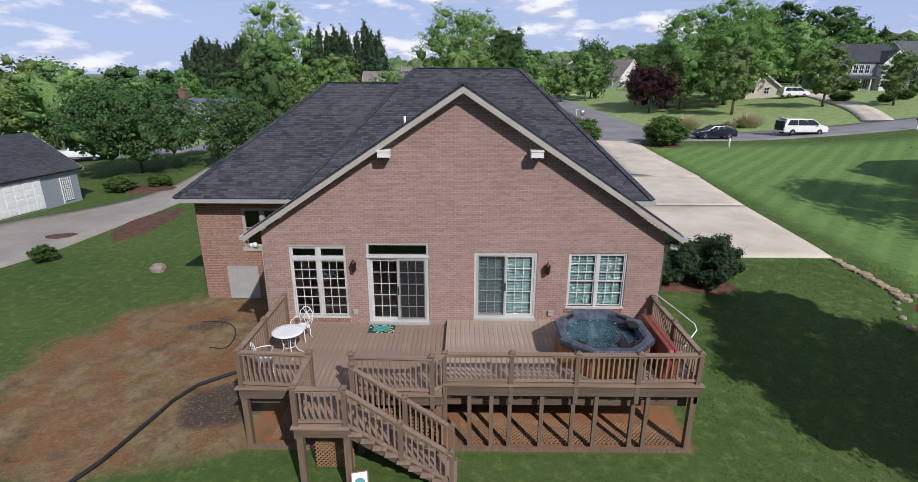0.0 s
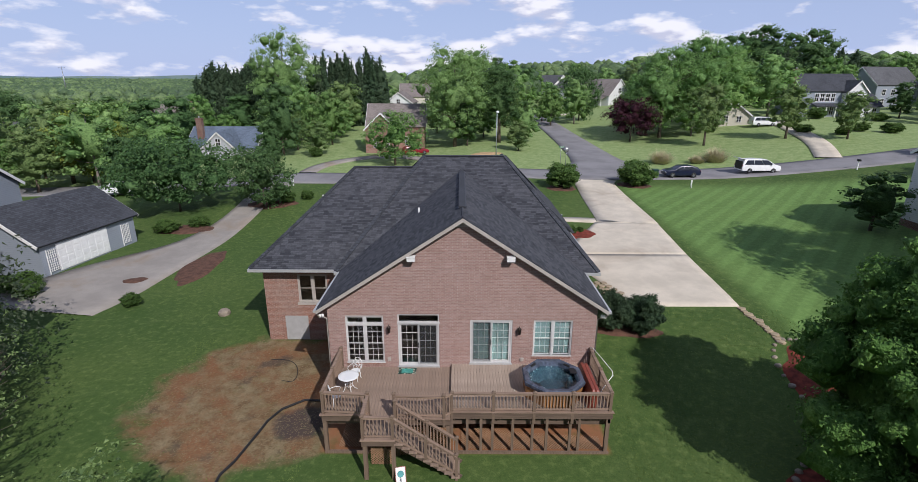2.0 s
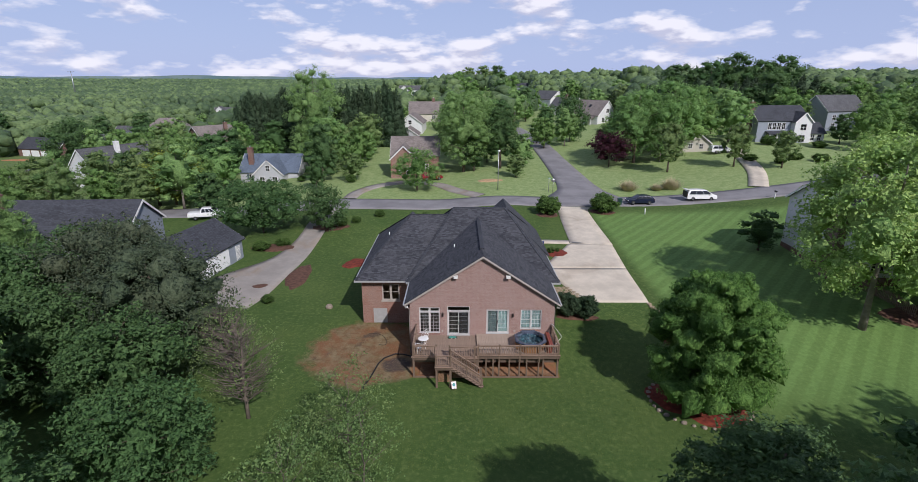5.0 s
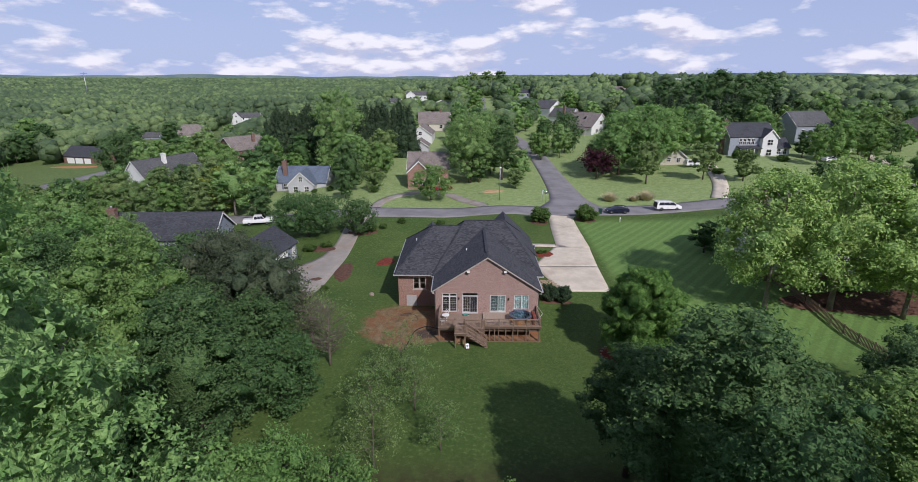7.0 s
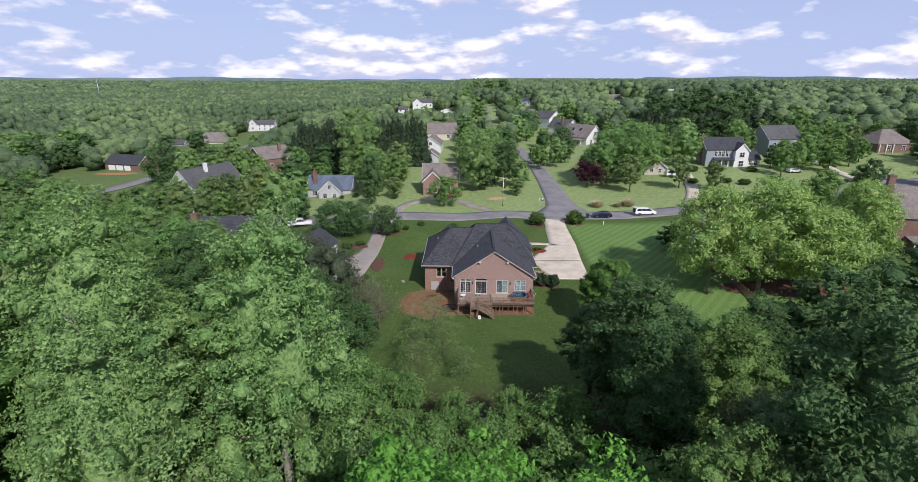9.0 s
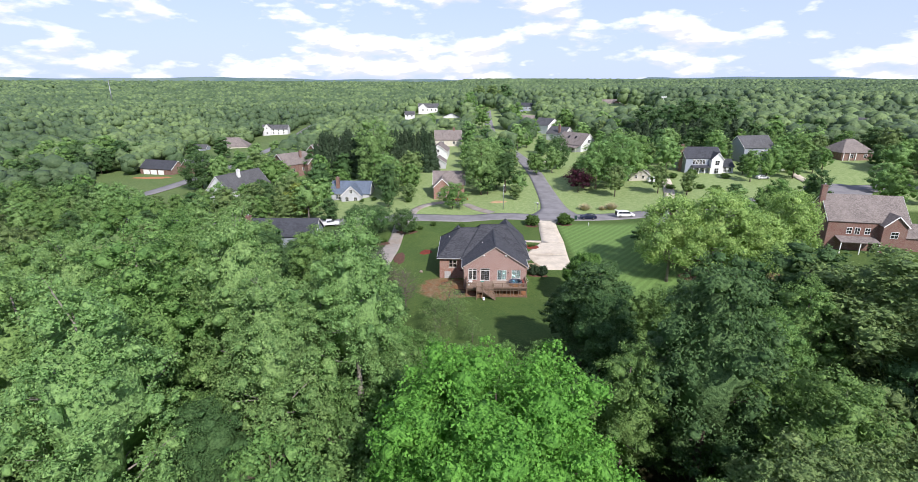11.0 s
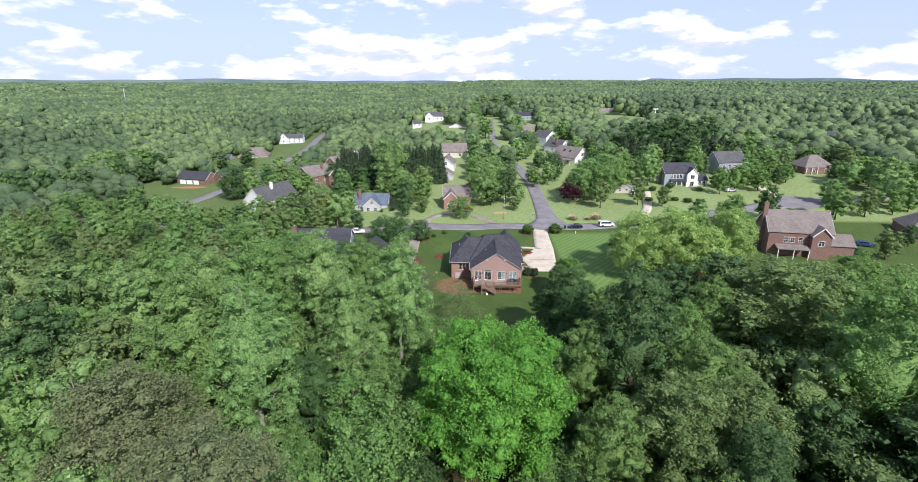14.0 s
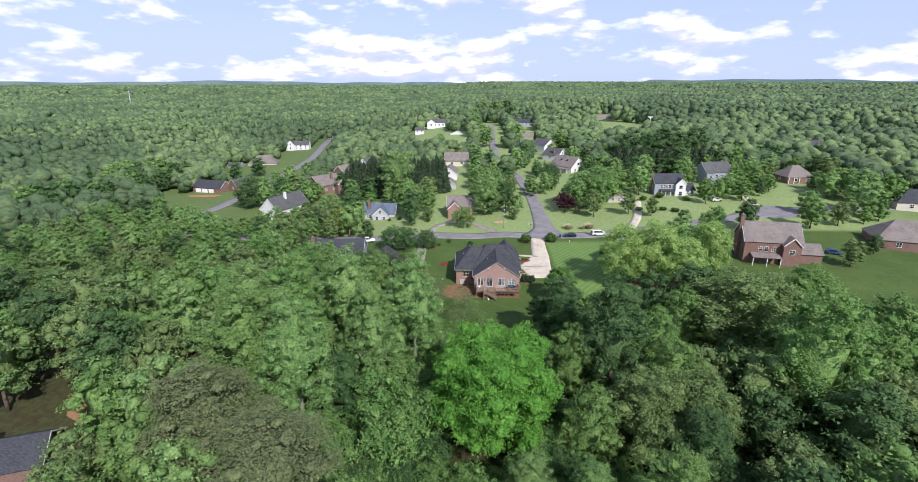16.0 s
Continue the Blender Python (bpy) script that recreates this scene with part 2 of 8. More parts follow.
def ground_material():
    """Lawn, with the bared red soil beside the deck, mown stripes and the woodland floor."""
    k = Nodes("lawn")
    x, y, z = k.xyz()
    big = k.noise(0.12, 5, 0.6)
    mid = k.noise(0.9, 5, 0.65)
    fine = k.noise(9.0, 4, 0.7)
    tuft = k.noise(2.6, 4, 0.75)
    grass = k.mix(k.ramp(big, 0.35, 0.68), (0.056, 0.098, 0.024), (0.096, 0.138, 0.036))
    grass = k.mix(k.ramp(mid, 0.4, 0.75, 0.0, 0.5), grass, (0.112, 0.15, 0.048))
    grass = k.mix(k.ramp(fine, 0.35, 0.7, 0.0, 0.6), grass, (0.052, 0.1, 0.025))
    grass = k.mix(k.ramp(k.noise(38.0, 3, 0.7), 0.4, 0.65, 0.0, 0.5), grass, (0.035, 0.07, 0.018))
    grass = k.mix(k.ramp(tuft, 0.5, 0.68, 0.0, 0.55), grass, (0.15, 0.2, 0.062))
    grass = k.mix(k.ramp(tuft, 0.3, 0.47, 0.6, 0.0), grass, (0.038, 0.072, 0.018))
    # paler lawns across the road and beside the white house, sunlight painted in
    pale = k.mix(k.ramp(k.math("ADD", k.math("MULTIPLY", mid, 0.5), k.math("MULTIPLY", tuft, 0.5)), 0.38, 0.62), (0.2, 0.28, 0.1), (0.32, 0.385, 0.17))
    grass = k.mix(k.math("MULTIPLY", k.ramp(y, 44, 48), k.ramp(k.math("ABSOLUTE", k.math("SUBTRACT", x, 45.0)), 85, 140, 0.85, 0.25)), grass, pale)
    # mown stripes on the neighbouring lawn, in two directions
    lawn2 = k.math("MULTIPLY", k.ramp(x, 17.5, 19.5), k.math("MULTIPLY", k.ramp(x, 48, 58, 1, 0), k.math("MULTIPLY", k.ramp(y, -12, -4), k.ramp(y, 36, 40, 1, 0))))
    s1 = k.math("SINE", k.math("MULTIPLY", k.math("ADD", k.math("MULTIPLY", x, 0.74), k.math("MULTIPLY", y, -0.67)), 4.4))
    s2 = k.math("SINE", k.math("MULTIPLY", k.math("ADD", k.math("MULTIPLY", x, 0.55), k.math("MULTIPLY", y, 0.83)), 2.2))
    st = k.ramp(k.math("ADD", s1, k.math("MULTIPLY", s2, 0.12)), -0.5, 0.9)
    grass = k.mix(k.math("MULTIPLY", lawn2, k.math("MULTIPLY", k.ramp(st, 0.0, 1.0, 0.5, 0.7), k.ramp(tuft, 0.3, 0.7, 0.8, 1.1))), grass, (0.175, 0.295, 0.085))
    # worn soil beside the deck
    dx = k.math("DIVIDE", k.math("ADD", x, 9.6), 5.4)
    dy = k.math("DIVIDE", k.math("SUBTRACT", y, 0.6), 5.6)
    rr = k.math("ADD", k.math("MULTIPLY", dx, dx), k.math("MULTIPLY", dy, dy))
    rr = k.math("ADD", rr, k.math("MULTIPLY", k.math("SUBTRACT", k.noise(0.5, 6, 0.6), 0.5), 1.6))
    soil_mask = k.ramp(rr, 0.7, 1.15, 1.0, 0.0)
    straw = k.mix(k.ramp(k.noise(1.4, 6, 0.7), 0.35, 0.65), (0.16, 0.1, 0.05), (0.27, 0.21, 0.12))
    soil = k.mix(k.ramp(k.noise(0.33, 5, 0.6, distortion=0.6), 0.4, 0.66), straw, (0.23, 0.105, 0.05))
    soil = k.mix(k.ramp(k.noise(0.42, 4, 0.6, k.vec(k.math("ADD", x, 40.0), y, 0.0)), 0.57, 0.7, 0.0, 0.7), soil, (0.06, 0.048, 0.046))
    ash = k.math("ADD", k.math("ADD", k.math("POWER", k.math("DIVIDE", k.math("ADD", x, 7.0), 1.3), 2.0), k.math("POWER", k.math("DIVIDE", k.math("ADD", y, 1.7), 1.2), 2.0)), k.math("MULTIPLY", k.math("SUBTRACT", mid, 0.5), 1.6))
    soil = k.mix(k.ramp(ash, 0.5, 1.2, 0.85, 0.0), soil, (0.055, 0.048, 0.05))
    soil = k.mix(k.ramp(fine, 0.4, 0.7, 0.0, 0.45), soil, (0.075, 0.055, 0.03))
    col = k.mix(k.math("MULTIPLY", soil_mask, k.ramp(mid, 0.25, 0.5, 0.75, 1.0)), grass, soil)
    # red earth under the deck
    ux = k.math("MULTIPLY", k.ramp(x, -5.9, -5.5), k.ramp(x, 5.9, 6.2, 1, 0))
    uy = k.math("MULTIPLY", k.ramp(y, -3.7, -3.3), k.ramp(y, 0.2, 0.6, 1, 0))
    col = k.mix(k.math("MULTIPLY", k.math("MULTIPLY", ux, uy), k.ramp(mid, 0.3, 0.5, 0.5, 1.0)), col, (0.26, 0.12, 0.06))
    # leaf litter in the wood behind the lot
    wood = k.math("MULTIPLY", k.ramp(y, -26, -20, 1, 0), k.ramp(y, -190, -170, 0, 1))
    litter = k.mix(k.ramp(mid, 0.35, 0.7), (0.05, 0.04, 0.022), (0.06, 0.075, 0.025))
    col = k.mix(wood, col, litter)
    far = k.ramp(k.math("ADD", k.math("ABSOLUTE", x), k.math("ABSOLUTE", y)), 450, 900)
    woods = k.mix(k.ramp(k.noise(0.02, 8, 0.7), 0.4, 0.62), (0.03, 0.06, 0.022), (0.07, 0.12, 0.04))
    col = k.mix(far, col, woods)
    k.bump(k.math("ADD", fine, mid), 0.5, 0.05)
    return k.done(col, 0.9, 0, 0.15)


def concrete(name, c=(0.6, 0.53, 0.43), stain=0.45):
    k = Nodes(name)
    col = k.mix(k.ramp(k.noise(0.5, 6, 0.62), 0.32, 0.7), shade_of(c, 0.86), shade_of(c, 1.08))
    col = k.mix(k.ramp(k.noise(0.22, 5, 0.6, distortion=0.8), 0.5, 0.72, 0.0, stain), col, (0.27, 0.2, 0.14))
    col = k.mix(k.ramp(k.noise(40, 3), 0.4, 0.7, 0.0, 0.25), col, shade_of(c, 0.6))
    k.bump(k.noise(60, 3), 0.15, 0.01)
    return k.done(col, 0.85, 0, 0.3)


M_GROUND = ground_material()
M_ROAD = plain("asphalt", (0.23, 0.22, 0.225), 0.9, var=0.22, scale=0.3, fine=18, bump=0.2)
M_DRIVE = concrete("driveway_concrete")
M_DRIVE_OLD = concrete("old_concrete", (0.32, 0.29, 0.26), 0.7)
M_BRICK = brick_wall("pink_brick", (0.37, 0.225, 0.205), (0.29, 0.165, 0.15), (0.42, 0.34, 0.31))
M_BRICK_RED = brick_wall("red_brick", (0.21, 0.105, 0.082), (0.15, 0.072, 0.06), (0.3, 0.24, 0.2))
M_BRICK_WING = brick_wall("wing_brick", (0.33, 0.16, 0.115), (0.22, 0.1, 0.075), (0.42, 0.33, 0.28))
M_ROOF = shingles("charcoal_shingle", (0.055, 0.058, 0.068))
M_ROOF_GREY = shingles("grey_shingle", (0.1, 0.1, 0.105))
M_ROOF_BLUE = shingles("slate_blue_shingle", (0.12, 0.15, 0.2))
M_ROOF_BROWN = shingles("brown_shingle", (0.21, 0.18, 0.165))
M_TRIM = plain("taupe_trim", (0.42, 0.38, 0.34), 0.55, var=0.12, bump=0.05)
M_WHITE = plain("white_paint", (0.78, 0.77, 0.75), 0.5, var=0.1, bump=0.05)
M_VINYL = plain("vinyl_frame", (0.55, 0.54, 0.53), 0.5, var=0.1, bump=0.03)
M_METAL_WHITE = plain("white_metal", (0.8, 0.8, 0.79), 0.4, var=0.08, bump=0.03)
M_GUTTER = plain("grey_gutter", (0.5, 0.5, 0.5), 0.4, 0.3, var=0.1, bump=0.03)
M_SIDING_WHITE = siding("white_siding", (0.72, 0.72, 0.72))
M_SIDING_GREY = siding("blue_grey_siding", (0.3, 0.33, 0.38))
M_SIDING_TAN = siding("tan_siding", (0.5, 0.5, 0.53))
M_SIDING_CREAM = siding("cream_siding", (0.62, 0.57, 0.49))
M_DECK_A = timber("deck_board_tan", (0.31, 0.225, 0.17), axis=1, rand=0.5)
M_DECK_B = timber("deck_board_pale", (0.4, 0.31, 0.245), axis=1, rand=0.45)
M_RAIL = timber("rail_timber", (0.3, 0.21, 0.155), axis=0, rand=0.4)
M_BEAM = timber("deck_beam", (0.15, 0.105, 0.078), axis=0, rand=0.3)
M_POST = timber("deck_post", (0.2, 0.14, 0.1), axis=2, rand=0.4)
M_LATTICE = plain("weathered_lattice", (0.34, 0.2, 0.115), 0.85, rand=0.3)
M_CEDAR = timber("cedar_panel", (0.42, 0.2, 0.075), 0.5, axis=2, rand=0.5)
M_COVER = plain("maroon_vinyl", (0.24, 0.055, 0.035), 0.45, var=0.25, scale=3)
M_ACRYLIC = plain("marbled_acrylic", (0.085, 0.1, 0.14), 0.12, var=0.45, scale=5, fine=16, bump=0.02, spec=0.6)
M_RUBBER = plain("black_rubber", (0.02, 0.02, 0.022), 0.7, var=0.2)
M_STEEL = plain("galvanised_steel", (0.45, 0.46, 0.47), 0.4, 0.8, var=0.15)
M_BRONZE = plain("dark_bronze", (0.06, 0.045, 0.04), 0.45, 0.6, var=0.2)
M_BLACK = plain("black_metal", (0.025, 0.025, 0.028), 0.5, 0.3, var=0.2)
M_GLASS = glass("window_glass")
M_DARKGLASS = plain("dark_glass", (0.012, 0.014, 0.017), 0.04, var=0.1, bump=0.0, spec=0.7)
M_SCREEN = plain("insect_mesh", (0.05, 0.055, 0.06), 0.8, var=0.05, bump=0)
M_SCREEN.node_tree.nodes["Principled BSDF"].inputs["Alpha"].default_value = 0.22
M_BLIND = plain("pale_blind", (0.17, 0.26, 0.26), 0.6, var=0.1, bump=0)
# plaster coloured dark so that the rooms look unlit
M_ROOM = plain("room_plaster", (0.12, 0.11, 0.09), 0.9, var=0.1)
M_MULCH = plain("red_mulch", (0.19, 0.035, 0.02), 0.95, var=0.45, scale=3, fine=14, bump=0.8)
M_MULCH_BROWN = plain("brown_mulch", (0.12, 0.06, 0.04), 0.95, var=0.4, scale=3, fine=14, bump=0.8)
M_STONE = plain("field_stone", (0.34, 0.28, 0.22), 0.9, var=0.3, scale=4, rand=0.6, bump=0.4)
M_BARK = plain("bark", (0.13, 0.1, 0.075), 0.95, var=0.35, scale=3, fine=12, bump=0.8)
M_BARK_GREY = plain("grey_bark", (0.22, 0.19, 0.16), 0.95, var=0.3, scale=3, fine=12, bump=0.7)
M_BARK_PALE = plain("pale_bark", (0.27, 0.245, 0.21), 0.95, var=0.3, scale=3, fine=12, bump=0.5)
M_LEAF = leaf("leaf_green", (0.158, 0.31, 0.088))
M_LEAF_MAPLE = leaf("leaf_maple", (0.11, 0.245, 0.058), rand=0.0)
# dark and willow leaves: natural dark greens, lowered further for the lot's cloud shade
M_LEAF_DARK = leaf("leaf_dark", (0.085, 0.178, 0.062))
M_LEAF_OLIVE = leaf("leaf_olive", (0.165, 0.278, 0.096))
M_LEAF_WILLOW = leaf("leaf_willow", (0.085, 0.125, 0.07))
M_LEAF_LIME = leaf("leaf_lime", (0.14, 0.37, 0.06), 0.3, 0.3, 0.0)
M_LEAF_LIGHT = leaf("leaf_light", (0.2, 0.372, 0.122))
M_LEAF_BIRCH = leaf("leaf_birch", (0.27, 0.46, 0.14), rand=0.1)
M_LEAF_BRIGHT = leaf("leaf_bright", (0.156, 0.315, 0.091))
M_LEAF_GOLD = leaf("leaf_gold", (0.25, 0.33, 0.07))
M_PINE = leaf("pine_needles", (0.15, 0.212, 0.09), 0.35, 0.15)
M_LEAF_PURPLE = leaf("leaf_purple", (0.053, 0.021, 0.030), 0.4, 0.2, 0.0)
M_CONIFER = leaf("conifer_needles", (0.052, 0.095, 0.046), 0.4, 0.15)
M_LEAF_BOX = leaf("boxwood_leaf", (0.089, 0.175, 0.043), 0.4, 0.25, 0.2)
M_STRAWGRASS = leaf("dry_grass", (0.42, 0.36, 0.22), 0.3, 0.3, 0.2)
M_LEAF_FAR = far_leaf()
M_TWIG = plain("bare_twig", (0.16, 0.13, 0.105), 0.95, var=0.2)


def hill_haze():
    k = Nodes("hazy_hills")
    # distance haze painted on as a faint blue glow
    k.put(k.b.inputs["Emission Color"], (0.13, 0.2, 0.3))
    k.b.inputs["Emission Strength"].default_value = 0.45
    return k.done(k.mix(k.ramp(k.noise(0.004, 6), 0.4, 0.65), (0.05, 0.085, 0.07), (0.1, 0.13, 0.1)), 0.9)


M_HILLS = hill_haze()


def unit_material(name, dark, light, stain, amount, rough=0.88):
    """Single bricks or shingles: each has its own tone, with weathering across them all."""
    k = Nodes(name)
    geo = k.n.new("ShaderNodeNewGeometry")
    info = k.n.new("ShaderNodeObjectInfo").outputs["Random"]
    r = k.math("FRACT", k.math("ADD", geo.outputs["Random Per Island"], info))
    col = k.mix(r, dark, light)
    pos = geo.outputs["Position"]
    col = k.mix(k.ramp(k.noise(0.55, 6, 0.6, pos), 0.38, 0.72, 0.0, amount), col, stain)
    col = k.mix(k.ramp(k.noise(9.0, 3, 0.6, pos), 0.38, 0.7, 0.0, 0.35), col, shade_of(dark, 0.75))
    k.bump(k.noise(50, 3, 0.6, pos), 0.4, 0.008)
    return k.done(col, rough, 0, 0.25)


M_MORTAR = plain("mortar", (0.47, 0.4, 0.37), 0.95, var=0.2, scale=1.5)
M_BRICK_UNIT = unit_material("weathered_brick", (0.285, 0.178, 0.152), (0.375, 0.245, 0.215), (0.43, 0.33, 0.3), 0.22)
M_TAB = unit_material("shingle_tab", (0.032, 0.034, 0.041), (0.088, 0.09, 0.102), (0.1, 0.1, 0.11), 0.4)
M_BLADE = leaf("grass_blade", (0.12, 0.19, 0.05), 0.45, 0.3, 0.0, 0.5)


# ---- small building tools ----
def ss(v, a, b):
    t = np.clip((v - a) / (b - a), 0.0, 1.0)
    return t * t * (3 - 2 * t)


def gz(x, y):
    """Height of the ground: the lot rises from the wood to the road; a hollow lies to the west, a hill to the north."""
    x, y = np.asarray(x, float), np.asarray(y, float)
    east = ss(x, -12, 4)
    rise = ss(y, 24, 46) * (1 - east) + np.clip((y - 8) / 34, 0, 1) * east
    z = 1.55 * ss(y, -4, 9) * ss(x, -8, 8) + (0.5 + 1.5 * ss(x, -45, -20) - 0.6 * ss(x, -10, 15)) * rise
    z = z + 0.03 * np.maximum(0, np.minimum(y, 420) - 46) * ss(x, -220, -10)
    z = z + (1.5 + 1.6 * ss(y, 0, 95)) * ss(x, 28, 70) + 2.5 * ss(x, 95, 140) * ss(y, 50, 110)
    z = z - 5.2 * ss(-x, 25, 100) * ss(y, 10, 90) - 3.0 * ss(-y, 15, 90)
    r = np.hypot(x, y)
    return z + 27 * ss(r, 900, 4200) - 6 * ss(r, 350, 900)


def g(x, y):
    return float(gz(x, y))


def finish(bm, name):
    me = bpy.data.meshes.new(name)
    bm.normal_update()
    bm.to_mesh(me)
    bm.free()
    return me


def part(name, bm, material, parent, label=""):
    """One mesh object under a thing or under a part."""
    me = bm if isinstance(bm, bpy.types.Mesh) else finish(bm, name)
    if not me.materials:
        me.materials.append(material)
    ob = new(name, me)
    ob.parent = parent
    if label:
        ob["label"] = label
    return ob


def thing(name, x, y, z, rz, label, category, group=""):
    ob = new(name)
    ob.empty_display_size = 0.2
    ob.matrix_basis = pose(x, y, z, 0, 0, rz)
    return tagged(ob, label, category, group)


def structure(name, bm, material, label):
    me = bm if isinstance(bm, bpy.types.Mesh) else finish(bm, name)
    me.materials.append(material)
    return tagged(new(name, me), label, kind="structure")


def B():
    return bmesh.new()


def bx(bm, x0, x1, y0, y1, z0, z1, m=None):
    """A box between limits."""
    v = [bm.verts.new((x, y, z)) for z in (z0, z1) for y in (y0, y1) for x in (x0, x1)]
    for a in ((0, 2, 3, 1), (4, 5, 7, 6), (0, 1, 5, 4), (2, 6, 7, 3), (0, 4, 6, 2), (1, 3, 7, 5)):
        bm.faces.new([v[i] for i in a])
    if m is not None:
        bmesh.ops.transform(bm, matrix=m, verts=v)
    return bm


def bar(bm, p, q, w, h=None):
    """A square bar from p to q, w wide and h high."""
    p, q = Vector(p), Vector(q)
    d = q - p
    h = h or w
    up = Vector((0, 0, 1)) if abs(d.normalized().z) < 0.98 else Vector((0, 1, 0))
    s = d.cross(up).normalized() * (w / 2)
    t = s.cross(d).normalized() * (h / 2)
    v = [bm.verts.new(e + a * s + b * t) for e in (p, q) for a, b in ((-1, -1), (1, -1), (1, 1), (-1, 1))]
    for a in ((3, 2, 1, 0), (4, 5, 6, 7), (0, 1, 5, 4), (1, 2, 6, 5), (2, 3, 7, 6), (3, 0, 4, 7)):
        bm.faces.new([v[i] for i in a])
    return bm


def tube(bm, pts, radii, n=8, cap=True):
    """A round tube through points."""
    pts = [Vector(p) for p in pts]
    if isinstance(radii, (int, float)):
        radii = [radii] * len(pts)
    rings = []
    for i, p in enumerate(pts):
        d = (pts[min(i + 1, len(pts) - 1)] - pts[max(i - 1, 0)]).normalized()
        a = d.cross(Vector((0.31, 0.17, 0.93)) if abs(d.z) < 0.9 else Vector((1, 0, 0))).normalized()
        b = d.cross(a)
        rings.append([bm.verts.new(p + radii[i] * (math.cos(2 * math.pi * k / n) * a + math.sin(2 * math.pi * k / n) * b)) for k in range(n)])
    for r, s in zip(rings, rings[1:]):
        for k in range(n):
            f = bm.faces.new((r[k], r[(k + 1) % n], s[(k + 1) % n], s[k]))
            f.smooth = True
    if cap:
        bm.faces.new(rings[0][::-1]), bm.faces.new(rings[-1])
    return bm


def lathe(bm, profile, n=24, at=(0, 0, 0), close=True):
    """Turns (radius, height) pairs about the upright axis."""
    o = Vector(at)
    rings = [[bm.verts.new(o + Vector((r * math.cos(2 * math.pi * k / n), r * math.sin(2 * math.pi * k / n), z))) for k in range(n)] for r, z in profile]
    for r, s in zip(rings, rings[1:]):
        for k in range(n):
            bm.faces.new((r[k], r[(k + 1) % n], s[(k + 1) % n], s[k])).smooth = True
    if close:
        bm.faces.new(rings[0][::-1]), bm.faces.new(rings[-1])
    return bm


def poly(bm, pts, depth):
    """A flat outline in x and z, thickened along y."""
    a = [bm.verts.new((x, 0, z)) for x, z in pts]
    b = [bm.verts.new((x, depth, z)) for x, z in pts]
    bm.faces.new(a), bm.faces.new(b[::-1])
    for i in range(len(pts)):
        j = (i + 1) % len(pts)
        bm.faces.new((a[j], a[i], b[i], b[j]))
    return bm


def solid(bm, verts, faces):
    v = [bm.verts.new(p) for p in verts]
    for f in faces:
        bm.faces.new([v[i] for i in f])
    return bm


def mesh_from(name, verts, faces):
    """A mesh from numpy arrays; all faces have the same number of corners."""
    me = bpy.data.meshes.new(name)
    verts, faces = np.asarray(verts, np.float32), np.asarray(faces, np.int32)
    me.vertices.add(len(verts))
    me.vertices.foreach_set("co", verts.ravel())
    me.loops.add(faces.size)
    me.loops.foreach_set("vertex_index", faces.ravel())
    me.polygons.add(len(faces))
    me.polygons.foreach_set("loop_start", np.arange(len(faces), dtype=np.int32) * faces.shape[1])
    me.update(calc_edges=True)
    return me


def sheet(name, rows, smooth=True):
    """A sheet from a grid of points (a list of equally long rows)."""
    rows = np.asarray(rows, float)
    a, b = rows.shape[:2]
    i = np.arange(a * b).reshape(a, b)
    f = np.stack([i[:-1, :-1], i[:-1, 1:], i[1:, 1:], i[1:, :-1]], -1).reshape(-1, 4)
    me = mesh_from(name, rows.reshape(-1, 3), f)
    me.polygons.foreach_set("use_smooth", np.ones(len(f), bool))
    return me


def drape(name, line, width, lift=0.04, step=1.5, across=4, skirt=True):
    """A strip of paving that follows the ground along a smooth line of (x, y) or (x, y, width)."""
    pts = [Vector((p[0], p[1], p[2] if len(p) > 2 else width)) for p in line]
    dense = []
    for i in range(len(pts) - 1):
        p0, p1, p2, p3 = pts[max(i - 1, 0)], pts[i], pts[i + 1], pts[min(i + 2, len(pts) - 1)]
        n = max(2, int((p2 - p1).length / step))
        for k in range(n):
            t = k / n
            dense.append(0.5 * ((2 * p1) + (p2 - p0) * t + (2 * p0 - 5 * p1 + 4 * p2 - p3) * t * t + (3 * p1 - p0 - 3 * p2 + p3) * t ** 3))
    dense.append(pts[-1])
    rows = []
    for i, p in enumerate(dense):
        d = dense[min(i + 1, len(dense) - 1)] - dense[max(i - 1, 0)]
        nrm = Vector((-d.y, d.x)).normalized()
        row = []
        for k in range(across + 1):
            s = (k / across - 0.5) * p.z
            x, y = p.x + nrm.x * s, p.y + nrm.y * s
            row.append((x, y, g(x, y) + lift + 0.0007 * math.hypot(x, y)))
        if skirt:
            a, b = row[0], row[-1]
            row = [(a[0], a[1], a[2] - 0.12)] + row + [(b[0], b[1], b[2] - 0.12)]
        rows.append(row)
    return sheet(name, rows, False)


